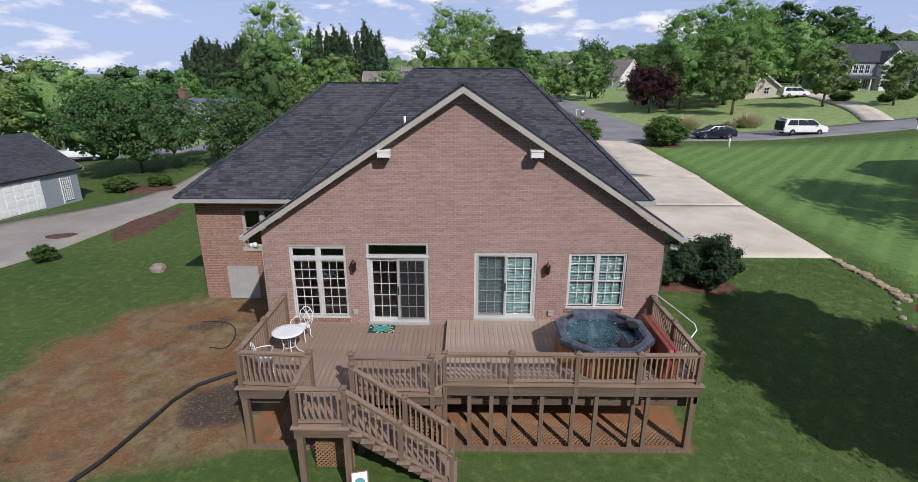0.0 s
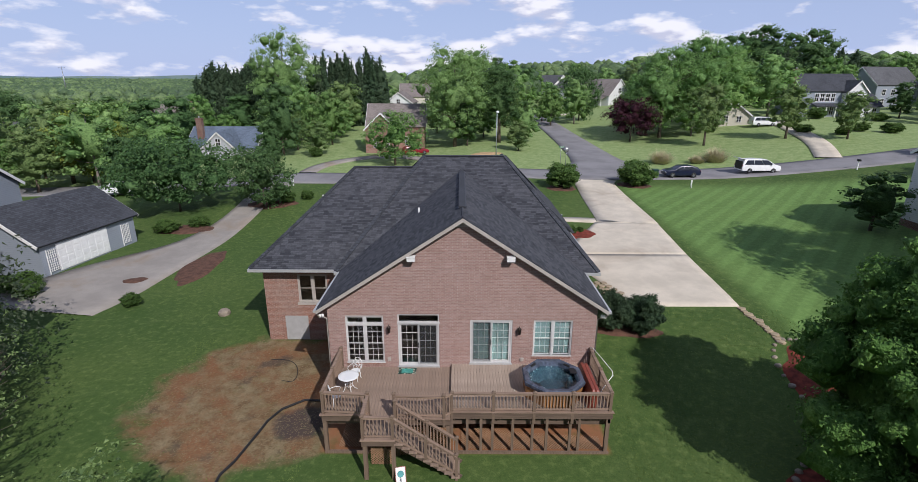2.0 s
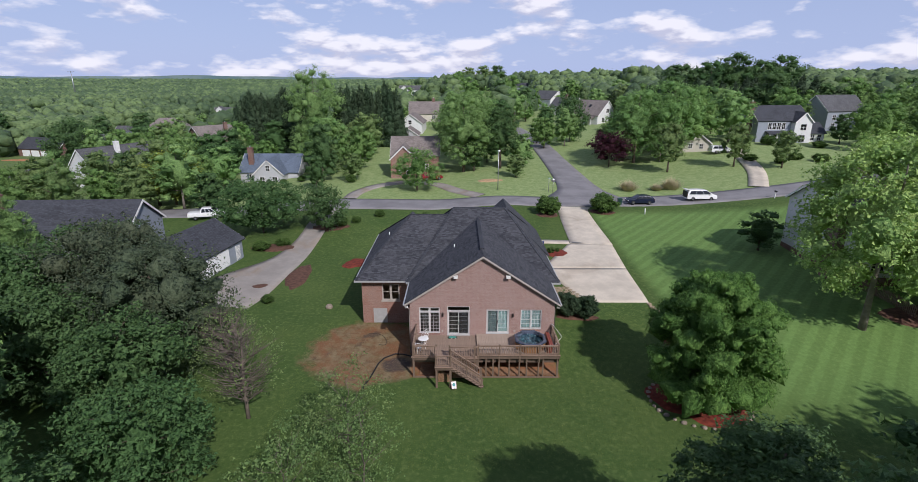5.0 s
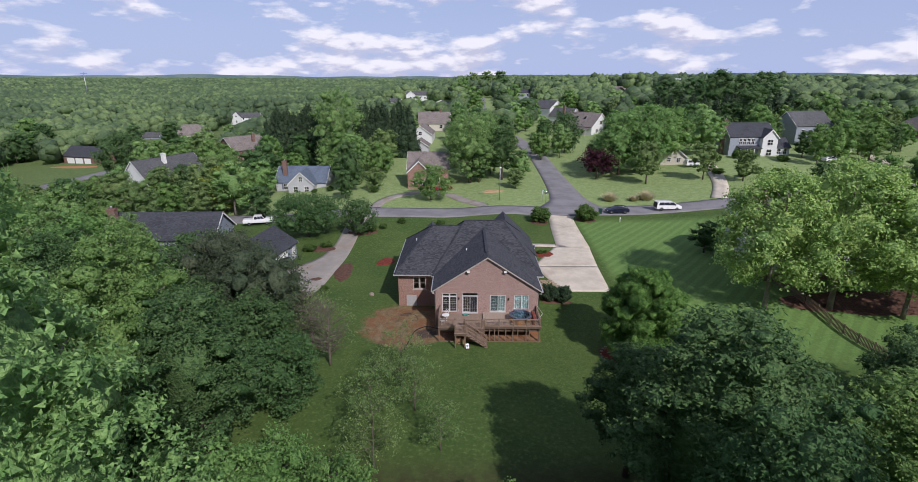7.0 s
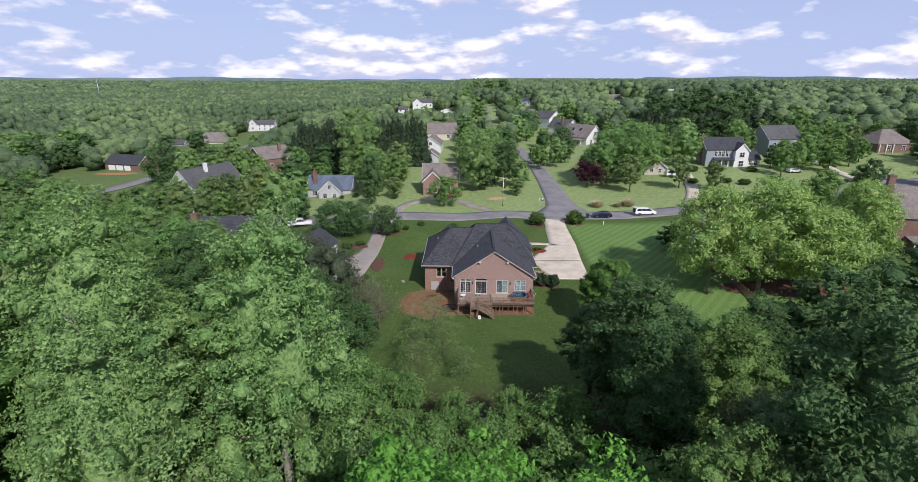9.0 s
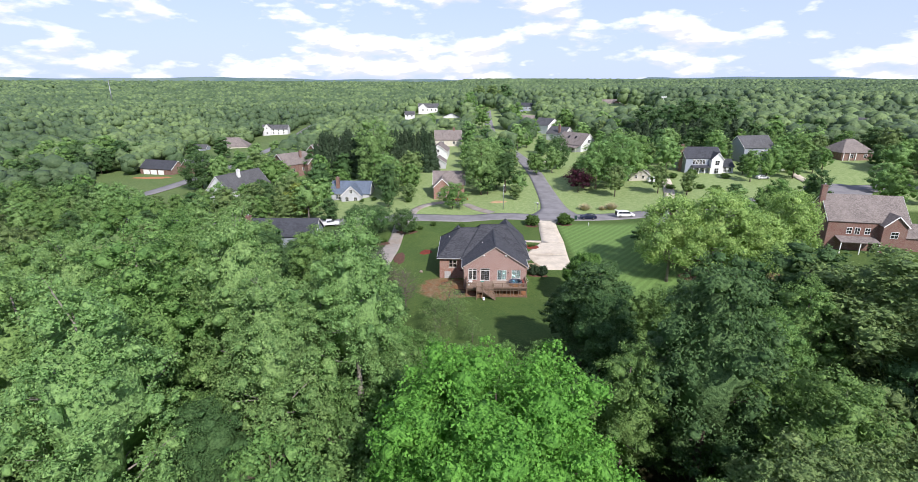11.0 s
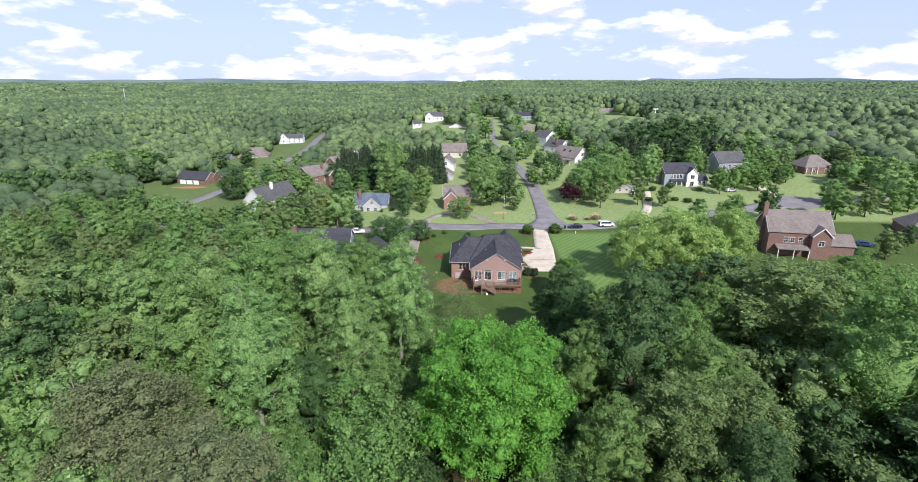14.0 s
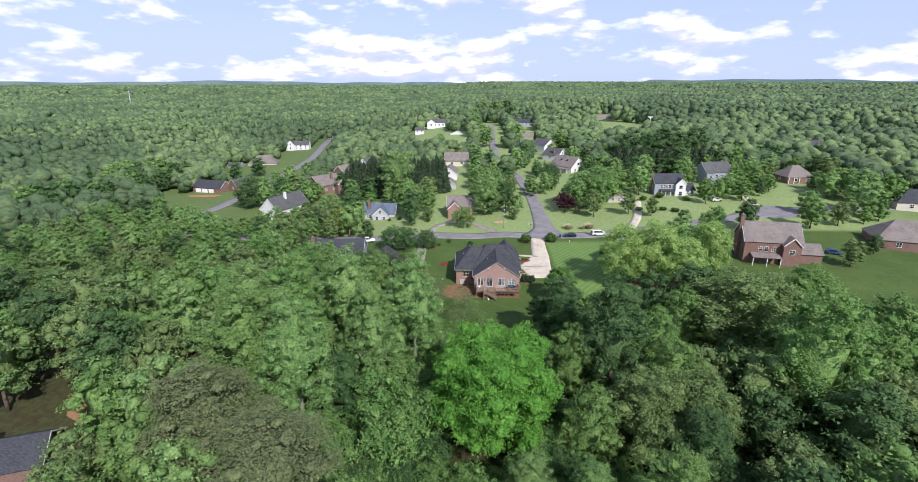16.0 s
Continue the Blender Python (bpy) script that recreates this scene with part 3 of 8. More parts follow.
def patch(name, cx, cy, rx, ry, lift=0.05, rings=5, n=36, wob=0.12, rot=0.0, seed=1, dome=0.0):
    """An irregular bed of loose material that lies on the ground."""
    rng = random.Random(seed)
    ph = [rng.uniform(0, 6.28) for _ in range(4)]
    bm = B()
    grid = []
    for r in range(rings + 1):
        row = []
        for k in range(n):
            a = 2 * math.pi * k / n
            w = 1 + wob * (math.sin(2 * a + ph[0]) + 0.6 * math.sin(3 * a + ph[1]) + 0.4 * math.sin(7 * a + ph[2]))
            f = r / rings
            u, v = rx * w * f * math.cos(a), ry * w * f * math.sin(a)
            x = cx + u * math.cos(rot) - v * math.sin(rot)
            y = cy + u * math.sin(rot) + v * math.cos(rot)
            row.append(bm.verts.new((x, y, g(x, y) + lift + dome * (1 - f * f) - (0.1 if r == rings else 0))))
        grid.append(row)
    for r, s in zip(grid[1:], grid[2:]):
        for k in range(n):
            bm.faces.new((r[k], s[k], s[(k + 1) % n], r[(k + 1) % n]))
    bm.faces.new(grid[1])
    return bm


# ---- trees ----
def leaf_cards(pos, nrm, size, rng):
    """Pointed leaves at pos, facing nrm: three corners each."""
    n = len(pos)
    t = np.cross(nrm, rng.normal(size=(n, 3)))
    t /= np.linalg.norm(t, axis=1, keepdims=True) + 1e-9
    b = np.cross(nrm, t)
    L = (size * rng.uniform(0.7, 1.35, n))[:, None]
    w = L * rng.uniform(0.6, 0.85, n)[:, None]
    v = np.stack([pos - t * L * 0.45 - b * w * 0.5, pos - t * L * 0.35 + b * w * 0.5, pos + t * L * 0.6], 1)
    return v.reshape(-1, 3)


def unit(v):
    return v / (np.linalg.norm(v, axis=1, keepdims=True) + 1e-9)


def ico(level):
    bm = B()
    bmesh.ops.create_icosphere(bm, subdivisions=level, radius=1.0)
    v = np.array([p.co[:] for p in bm.verts])
    bm.verts.ensure_lookup_table()
    f = np.array([[p.index for p in q.verts] for q in bm.faces])
    bm.free()
    return v, f


def crown_mesh(name, lobes, n, size, seed, inner=0.22, droop=0.0, ragged=0.06, sprig=5, tight=0.9, core=1.3, low=-0.35, body=0.5, every=3):
    """A crown of about n leaves: small sprigs on the outer face of many tufts (x, y, z, rx, ry, rz), larger leaves within."""
    rng = np.random.default_rng(seed)
    lobes = np.asarray(lobes, float)
    m = max(40, n // sprig)
    wgt = (lobes[:, 3] * lobes[:, 5]) ** 0.95
    wgt[0] *= 0.5
    pick = rng.choice(len(lobes), int(m * 2.4), p=wgt / wgt.sum())
    d = unit(rng.normal(size=(len(pick), 3)))
    d[:, 2] = np.where(d[:, 2] < low, -d[:, 2], d[:, 2])
    f = 1.0 + ragged * rng.normal(size=len(pick))
    deep = rng.random(len(pick)) < inner
    f[deep] *= rng.uniform(0.55, 0.88, deep.sum())
    pos = lobes[pick, :3] + d * lobes[pick, 3:] * f[:, None]
    # leave out most of what is buried inside another tuft
    q = np.min(np.linalg.norm((pos[:, None] - lobes[None, :, :3]) / lobes[None, :, 3:], axis=2), axis=1)
    keep = (q > 0.8) | (rng.random(len(pos)) < 0.12) | deep & (q > 0.5)
    pos, d, big = pos[keep][:m], d[keep][:m], (pick == 0)[keep][:m]
    if droop:
        pos[:, 2] -= droop * rng.random(len(pos)) ** 2 * np.hypot(pos[:, 0], pos[:, 1])
    pos = np.repeat(pos, sprig, 0) + rng.normal(size=(len(pos) * sprig, 3)) * size * tight * np.array((1, 1, 0.7))
    d = np.repeat(d, sprig, 0)
    nrm = unit(d * 0.8 + rng.normal(size=d.shape) * 0.55 + np.array((0, 0, 0.35)))
    v = leaf_cards(pos, nrm, size * np.where(np.repeat(big, sprig), core, 1.0), rng)
    f = np.arange(len(v)).reshape(-1, 3)
    if body:
        # dense twigs and leaves inside each bough
        for k, L in enumerate(lobes):
            if k and (k - 1) % every:
                continue
            iv, fc = ico(1 if k else 2)
            w = L[:3] + iv * L[3:] * body * (1 + 0.28 * rng.normal(size=(len(iv), 1)))
            f = np.concatenate([f, fc + len(v)])
            v = np.concatenate([v, w])
    return mesh_from(name, v, f)


def broad_lobes(seed, R, base, top, count=20, pointed=0.0, small=0.36):
    """An uneven round crown: a slim core, boughs that stand out from it, and smaller tufts on those."""
    rng = random.Random(seed)
    cz, hz = (base + top) / 2, (top - base) / 2
    lobes = [(0, 0, cz, R * 0.6, R * 0.6, hz * 0.74)]
    for i in range(count):
        u = -0.95 + 1.9 * ((i + rng.uniform(0.1, 0.9)) / count)
        a = i * 2.4 + rng.uniform(-0.6, 0.6)
        rad = math.sqrt(max(0.04, 1 - u * u)) * (1 - pointed * max(0, u))
        k = rng.uniform(0.58, 0.92)
        r = R * rng.uniform(small * 0.6, small * 1.15)
        x, y, z = R * k * rad * math.cos(a), R * k * rad * math.sin(a), cz + hz * 0.86 * u * rng.uniform(0.9, 1.05)
        lobes.append((x, y, z, r, r, r * rng.uniform(0.7, 1.0)))
        for _ in range(2):
            q = r * rng.uniform(0.35, 0.55)
            b = a + rng.uniform(-1.2, 1.2)
            lobes.append((x + r * 0.9 * math.cos(b), y + r * 0.9 * math.sin(b), z + r * rng.uniform(-0.3, 0.75), q, q, q * 0.85))
    return lobes


def cone_lobes(seed, R, base, top, layers=9):
    rng = random.Random(seed)
    out = []
    for i in range(layers):
        f = i / (layers - 1)
        z = base + (top - base) * f * 0.94
        r = R * (1 - f) ** 0.55 * rng.uniform(0.9, 1.1) + 0.25
        out.append((rng.uniform(-0.15, 0.15), rng.uniform(-0.15, 0.15), z, r, r, (top - base) / layers * 1.15))
        for k in range(4):
            a = rng.uniform(0, 6.28)
            out.append((r * 0.7 * math.cos(a), r * 0.7 * math.sin(a), z + rng.uniform(-0.4, 0.4), r * 0.45, r * 0.45, (top - base) / layers))
    return out


def trunk_mesh(name, seed, height, r, lobes, limbs=8, start=0.3, lean=0.3, n=8):
    """A tapered trunk that forks into limbs which reach into the lobes."""
    rng = random.Random(seed)
    bm = B()
    pts = [(0, 0, -0.3), (0.02, 0.01, height * 0.15)]
    for i in range(1, 6):
        pts.append((rng.uniform(-lean, lean) * i / 5, rng.uniform(-lean, lean) * i / 5, height * (0.15 + 0.8 * i / 5)))
    tube(bm, pts, [r * 1.35, r] + [r * (1 - 0.17 * i) for i in range(1, 6)], n)
    main = [q for q in lobes[1:] if q[3] > 0.1 * lobes[0][3]][::3] if len(lobes) > 30 else lobes[1:]
    for L in rng.sample(main, min(limbs, len(main))):
        z0 = max(height * start, min(height * 0.85, L[2] - 0.35 * math.hypot(L[0], L[1]) - 0.5))
        k = z0 / height
        p = (0, 0, z0)
        mid = (L[0] * 0.5 + rng.uniform(-0.3, 0.3), L[1] * 0.5 + rng.uniform(-0.3, 0.3), z0 + (L[2] - z0) * 0.42)
        tube(bm, [p, mid, (L[0], L[1], L[2])], [r * 0.36 * (1.15 - k), r * 0.2, r * 0.06], 5, False)
        for _ in range(2):
            e = (L[0] + rng.uniform(-1, 1) * L[3] * 0.8, L[1] + rng.uniform(-1, 1) * L[3] * 0.8, L[2] + rng.uniform(-0.2, 0.8) * L[5])
            tube(bm, [mid, e], [r * 0.13, r * 0.03], 4, False)
    return finish(bm, name)


def plant(name, lobes, n, size, seed, height, r, crown_mat, bark, label, category="tree", limbs=8, start=0.3, **kw):
    """The first of a kind of tree; it is copied to its places and then moved to its own."""
    t = thing(name, 0, 0, 0, 0, label, category)
    part("trunk", trunk_mesh("trunk", seed, height, r, lobes, limbs, start), bark, t)
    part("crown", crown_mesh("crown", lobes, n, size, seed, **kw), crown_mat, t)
    return t


class Kind:
    """A kind of tree: the first call of put() sets the model itself, later ones set copies."""

    def __init__(self, model, height):
        self.model, self.height, self.used = model, height, False

    def put(self, x, y, height, spread=1.0, turn=None, label="", sink=0.0):
        s = height / self.height
        m = pose(x, y, g(x, y) - sink, 0, 0, RNG.uniform(0, 360) if turn is None else turn) @ Matrix.Diagonal((s * spread, s * spread, s, 1))
        if not self.used:
            self.used = True
            self.model.matrix_basis = m
            ob = self.model
        else:
            keep = self.model.matrix_basis.copy()
            self.model.matrix_basis = Matrix.Identity(4)
            ob = copy_thing(self.model, m)
            self.model.matrix_basis = keep
        if label:
            ob["label"] = label
        return ob


RNG = random.Random(7)
K = {}


def kind(key, name, H, R, base, n, size, seed, mat_, bark, label, lobes=None, r=None, count=20, **kw):
    lobes = lobes or broad_lobes(seed, R, base, H, count, kw.pop("pointed", 0.15), kw.pop("small", 0.36))
    K[key] = Kind(plant(name, lobes, n, size, seed, H * 0.92, r or H * 0.0145, mat_, bark, label, **kw), H)


# full models for the trees that the camera passes close by
MAPLE = broad_lobes(11, 4.7, -0.3, 10, 80, 0.1, 0.24) + [(3.5 * math.cos(a), 3.5 * math.sin(a), 1.9 + 0.4 * math.sin(3 * a), 1.35, 1.35, 1.2) for a in np.arange(0, 6.2, 0.48)]
kind("maple", "maple_tree", 10, 4.7, -0.3, 50000, 0.13, 11, M_LEAF_MAPLE, M_BARK, "rounded green maple in a red mulch bed", lobes=MAPLE, body=0.85, every=1)
kind("near_a", "tall_tree", 20, 4.9, 2.5, 15000, 0.2, 12, M_LEAF, M_BARK_GREY, "tall leafy green tree in the wood", count=64, body=0.78, every=2, pointed=0.35, small=0.24)
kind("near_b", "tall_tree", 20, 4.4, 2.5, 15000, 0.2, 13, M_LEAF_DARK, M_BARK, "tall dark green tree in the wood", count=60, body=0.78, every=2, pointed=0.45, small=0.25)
kind("near_c", "tulip_tree", 22, 5.0, 2.5, 25000, 0.165, 14, M_LEAF_LIGHT, M_BARK_PALE, "tall light green tulip tree in the wood", count=72, body=0.78, every=2, pointed=0.4, small=0.23, limbs=14)
kind("olive", "oak_tree", 20, 6.2, 3.0, 21000, 0.25, 15, M_LEAF_OLIVE, M_BARK, "broad olive-green oak in the wood", count=70, body=0.78, every=2, small=0.19)
kind("lime", "maple_tree", 19, 9.2, 1.0, 52000, 0.24, 16, M_LEAF_LIME, M_BARK, "broad bright lime-green maple in the wood", count=130, small=0.2, body=0.75, every=2, pointed=0.0)
kind("dome", "shade_tree", 20, 6.6, 0.8, 13000, 0.25, 37, M_LEAF_LIGHT, M_BARK, "large rounded light green shade tree in a yard", count=60, small=0.25, pointed=0.0)
kind("birch", "river_birch", 14, 5.5, 2.2, 15000, 0.23, 17, M_LEAF_BIRCH, M_BARK_GREY, "wide light green river birch by the house", count=50, small=0.24, droop=0.25, ragged=0.12, body=0.6)
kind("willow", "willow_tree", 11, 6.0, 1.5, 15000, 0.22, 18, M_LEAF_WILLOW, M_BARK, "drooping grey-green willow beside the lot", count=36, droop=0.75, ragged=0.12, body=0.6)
kind("low", "understorey_tree", 9, 3.8, 0.4, 5500, 0.24, 19, M_LEAF_BRIGHT, M_BARK, "low bright green tree at the wood edge", count=32, small=0.27)
kind("golden", "golden_tree", 9, 4.0, 0.3, 7000, 0.25, 39, M_LEAF_GOLD, M_BARK, "rounded yellow-green tree in a garden", count=34, small=0.27)
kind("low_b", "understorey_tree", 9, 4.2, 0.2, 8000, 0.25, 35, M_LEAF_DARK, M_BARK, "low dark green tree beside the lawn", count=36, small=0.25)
kind("sapling", "sapling_tree", 7, 2.4, 1.0, 2200, 0.14, 33, M_LEAF_OLIVE, M_TWIG, "thin sparse young tree on the lawn", count=18, limbs=18, start=0.15, r=0.06, inner=0.5, ragged=0.3, core=1.0, body=0)
kind("bare", "bare_tree", 8, 3.0, 1.4, 1500, 0.12, 34, M_LEAF_OLIVE, M_TWIG, "nearly bare grey tree with thin branches", count=170, small=0.3, limbs=110, start=0.15, r=0.12, inner=0.5, ragged=0.4, core=1.0, body=0)
# lighter models for the ones further off
MID = dict(sprig=4, tight=0.7, limbs=2, core=1.4, low=-0.6, body=0.75, inner=0.25)
kind("mid_a", "leafy_tree", 15, 4.6, 0.5, 1500, 0.44, 21, M_LEAF, M_BARK, "leafy green tree in a yard", count=28, small=0.3, **MID)
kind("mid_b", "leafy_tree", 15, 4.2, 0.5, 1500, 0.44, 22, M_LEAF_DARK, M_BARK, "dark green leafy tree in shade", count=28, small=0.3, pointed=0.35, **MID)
kind("mid_c", "leafy_tree", 15, 4.8, 0.5, 1500, 0.44, 23, M_LEAF_LIGHT, M_BARK_GREY, "light green leafy tree in sun", count=28, small=0.3, **MID)
kind("mid_d", "leafy_tree", 15, 4.4, 0.5, 1500, 0.44, 24, M_LEAF_OLIVE, M_BARK, "olive green leafy tree in sun", count=28, small=0.3, **MID)
WOOD = dict(sprig=4, tight=0.8, limbs=4, core=1.4, body=0.72, inner=0.25)
kind("wood_a", "wood_tree", 17, 4.9, 1.6, 2400, 0.37, 41, M_LEAF, M_BARK_GREY, "leafy green tree in the wood", count=36, small=0.27, **WOOD)
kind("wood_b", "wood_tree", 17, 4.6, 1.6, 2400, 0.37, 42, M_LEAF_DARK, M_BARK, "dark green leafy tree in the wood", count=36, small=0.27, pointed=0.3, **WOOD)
kind("wood_c", "wood_tree", 17, 5.0, 1.6, 2400, 0.37, 43, M_LEAF_LIGHT, M_BARK_GREY, "light green leafy tree in the wood", count=38, small=0.26, **WOOD)
kind("wood_d", "wood_tree", 17, 4.8, 1.6, 2400, 0.37, 44, M_LEAF_OLIVE, M_BARK, "olive green leafy tree in the wood", count=36, small=0.27, **WOOD)
kind("purple", "plum_tree", 7, 3.4, 0.9, 2600, 0.3, 25, M_LEAF_PURPLE, M_BARK, "dark purple-leaved plum tree on a lawn", count=22, sprig=4)
kind("cypress", "cypress_tree", 17, 2.7, 0.3, 2300, 0.42, 26, M_CONIFER, M_BARK, "tall dark green cypress in a row", lobes=cone_lobes(26, 2.7, 0.8, 17), limbs=3, sprig=4, tight=0.7, body=0.82, every=1)
kind("pine", "pine_tree", 18, 4.2, 4, 22000, 0.15, 27, M_PINE, M_BARK, "tall dull green pine in the wood", count=50, small=0.24, pointed=0.4, sprig=8, tight=1.3, limbs=14, body=0.5)
kind("umbrella", "spreading_tree", 7.5, 6.2, 1.2, 9000, 0.25, 28, M_LEAF_DARK, M_BARK, "low spreading dark green tree beside the driveway", count=44, small=0.26)
kind("round", "round_tree", 5.5, 2.6, 0.0, 6000, 0.2, 36, M_LEAF_DARK, M_BARK, "dense dark green rounded tree beside the driveway", count=40, small=0.3, pointed=0.1)
kind("box", "round_shrub", 2.0, 1.15, 0.02, 6000, 0.11, 29, M_LEAF_BOX, M_BARK, "rounded green shrub in a mulch ring", count=26, body=0.8, every=1, limbs=3, start=0.05, category="shrub", ragged=0.05, tight=0.8, inner=0.3, core=1.2)
kind("shrub", "evergreen_shrub", 2.2, 1.3, 0.0, 14000, 0.075, 30, M_CONIFER, M_BARK, "dense dark evergreen shrub against the house", count=30, body=0.8, every=1, limbs=3, start=0.05, category="shrub", ragged=0.05, tight=0.8, inner=0.3, core=1.2)


def far_wood(name, n, inside, cards, size, seed, lobes, tall, wide=1.0):
    """Woods too far off to count: each crown is a few lumpy boughs with loose sprays of leaves, all in one object."""
    rng = np.random.default_rng(seed)
    pts = []
    while len(pts) < n:
        p = inside(rng)
        if p is not None:
            pts.append(p)
    pts = np.array(pts)
    q = rng.beta(1.6, 1.8, n)
    h = tall[0] + (tall[1] - tall[0]) * q
    R = (3.8 + 3.0 * q) * rng.uniform(0.8, 1.25, n) * (1.0 if lobes > 1 else 1.2) * wide
    base = gz(pts[:, 0], pts[:, 1])
    a = rng.uniform(0, 6.283, n)[:, None] + np.arange(lobes)[None] * 2.4
    up = np.linspace(0.42, 0.78, lobes)[None] + rng.uniform(-0.06, 0.06, (n, lobes)) if lobes > 1 else np.full((n, 1), 0.5)
    off = (0.52 * (1 - np.linspace(0, 1, lobes)[None] ** 2) if lobes > 1 else 0.0) * R[:, None] * rng.uniform(0.7, 1.2, (n, lobes))
    c = np.stack([pts[:, :1] + off * np.cos(a), pts[:, 1:] + off * np.sin(a), base[:, None] + h[:, None] * up], -1)
    rr = R[:, None] * (rng.uniform(0.48, 0.72, (n, lobes)) if lobes > 1 else 1.0)
    rad = np.stack([rr, rr, (h[:, None] * rng.uniform(0.2, 0.3, (n, lobes)) if lobes > 1 else h[:, None] * 0.5)], -1)
    if lobes > 1:
        rad[:, 0] = np.stack([R * 0.82, R * 0.82, h * 0.4], -1)
        c[:, 0] = np.stack([pts[:, 0], pts[:, 1], base + h * 0.42], -1)
    iv, fc = ico(1)
    N = n * lobes
    c, rad = c.reshape(N, 3), rad.reshape(N, 3)
    lump = np.clip(1 + 0.17 * rng.normal(size=(N, len(iv), 1)), 0.6, 1.4)
    body = c[:, None] + iv[None] * rad[:, None] * lump
    bodyf = fc[None] + (np.arange(N) * len(iv))[:, None, None]
    d = unit(rng.normal(size=(N * cards, 3))).reshape(N, cards, 3)
    d[..., 2] = np.abs(d[..., 2]) * 1.1 - 0.2
    pos = c[:, None] + d * rad[:, None] * rng.uniform(0.9, 1.15, (N, cards, 1))
    nrm = unit((d + rng.normal(size=d.shape) * 0.5 + np.array((0, 0, 0.3))).reshape(-1, 3))
    v = leaf_cards(pos.reshape(-1, 3), nrm, 1.0, rng).reshape(N, cards, 3, 3)
    mid = v.mean(2, keepdims=True)
    v = (mid + (v - mid) * size).reshape(-1, 3)
    return mesh_from(name, np.concatenate([body.reshape(-1, 3), v]), np.concatenate([bodyf.reshape(-1, 3), np.arange(len(v)).reshape(-1, 3) + N * len(iv)]))


# ---- ground, roads and paving ----
u = np.linspace(-6.62, 6.62, 191)
gx, gy = 12 * np.sinh(u), 12 * np.sinh(u) + 4
GX, GY = np.meshgrid(gx, gy)
structure("ground", sheet("ground", np.stack([GX, GY, gz(GX, GY)], -1)), M_GROUND, "rolling mown lawn with bare red soil and woodland floor")

structure("road", drape("road", [(-320, 60), (-220, 66), (-150, 72), (-110, 60), (-66, 50), (-40, 47.4), (-24, 46.8), (-8, 46.3), (15, 44.5), (40, 45.6), (62, 48.5), (86, 57), (108, 66, 9), (130, 70), (160, 73), (200, 76)], 6.4, 0.05, 2.5, 6), M_ROAD, "grey asphalt residential road")
structure("side_road", drape("side_road", [(19.5, 45, 15), (20, 50, 10.5), (20.3, 57, 7.2), (20.7, 84, 5.7), (20.6, 112, 5.6), (18, 142, 5.6), (12.6, 176, 5.6), (9.4, 207, 5.6), (9.2, 250, 5.6), (10, 300, 5.6), (12.6, 384, 5.6)], 6, 0.07, 2.5, 6), M_ROAD, "grey asphalt side road running away from the junction")
structure("driveway", drape("driveway", [(16.1, 40.9, 5.8), (15.9, 39, 4.7), (15.5, 33, 4.9), (15.15, 24.5, 5.3), (15.1, 23.9, 5.4)], 4.2, 0.05, 1.2, 4), M_DRIVE, "pale concrete driveway with brown stains")


def pad(name, corners, lift=0.05, n=14):
    """A four-cornered slab that follows the ground."""
    a, b, c, d = [Vector((*p, 0)) for p in corners]
    rows = []
    for i in range(n + 1):
        l, r = a.lerp(d, i / n), b.lerp(c, i / n)
        row = [l.lerp(r, k / n) for k in range(n + 1)]
        row = [(p.x, p.y, g(p.x, p.y) + lift) for p in row]
        row = [(row[0][0], row[0][1], row[0][2] - 0.14)] + row + [(row[-1][0], row[-1][1], row[-1][2] - 0.14)]
        rows.append(row)
    lo = [(p[0], p[1], p[2] - 0.14) for p in rows[0]]
    hi = [(p[0], p[1], p[2] - 0.14) for p in rows[-1]]
    return sheet(name, [lo] + rows + [hi])


for k, c in enumerate((((7.6, 15.85), (17.12, 15.85), (17.75, 23.85), (12.2, 23.85)), ((10.4, 7.4), (16.75, 7.4), (17.1, 15.8), (7.6, 15.8)))):
    structure("parking_pad_%d" % (k + 1), pad("pad", c, 0.055), M_DRIVE, "pale concrete parking slab with brown stains")
structure("front_path", drape("front_path", [(12.4, 24.4), (9.5, 24.6), (7.5, 24.4)], 1.3, 0.05, 0.6, 2), M_DRIVE, "pale concrete front path")
structure("neighbour_driveway", drape("neighbour_driveway", [(-23.3, 43.5, 4.0), (-23.5, 38, 3.4), (-23.6, 30, 3.4), (-24.4, 23, 4.8), (-26.3, 17, 8.0), (-27.4, 13, 9.5), (-28, 9.5, 9.0)], 4, 0.05, 1.2, 6), M_DRIVE_OLD, "old grey concrete driveway of the neighbouring house")
structure("crescent_drive", drape("crescent_drive", [(-21.5, 50.2), (-20.8, 55), (-17.5, 60.5), (-12, 63.4), (-6.5, 61.5), (-2.4, 55), (1.8, 49.3)], 2.5, 0.07, 1.0, 3), M_DRIVE_OLD, "curved concrete crescent drive across the road")
structure("far_driveway", drape("far_driveway", [(51, 50), (56, 60), (60, 72), (63, 83)], 3.2, 0.1, 1.5, 3), M_DRIVE, "pale concrete driveway of a house across the road")
structure("cul_de_sac", patch("cul_de_sac", 111.5, 67.5, 9.5, 8.0, 0.2, wob=0.04), M_ROAD, "grey asphalt turning circle")
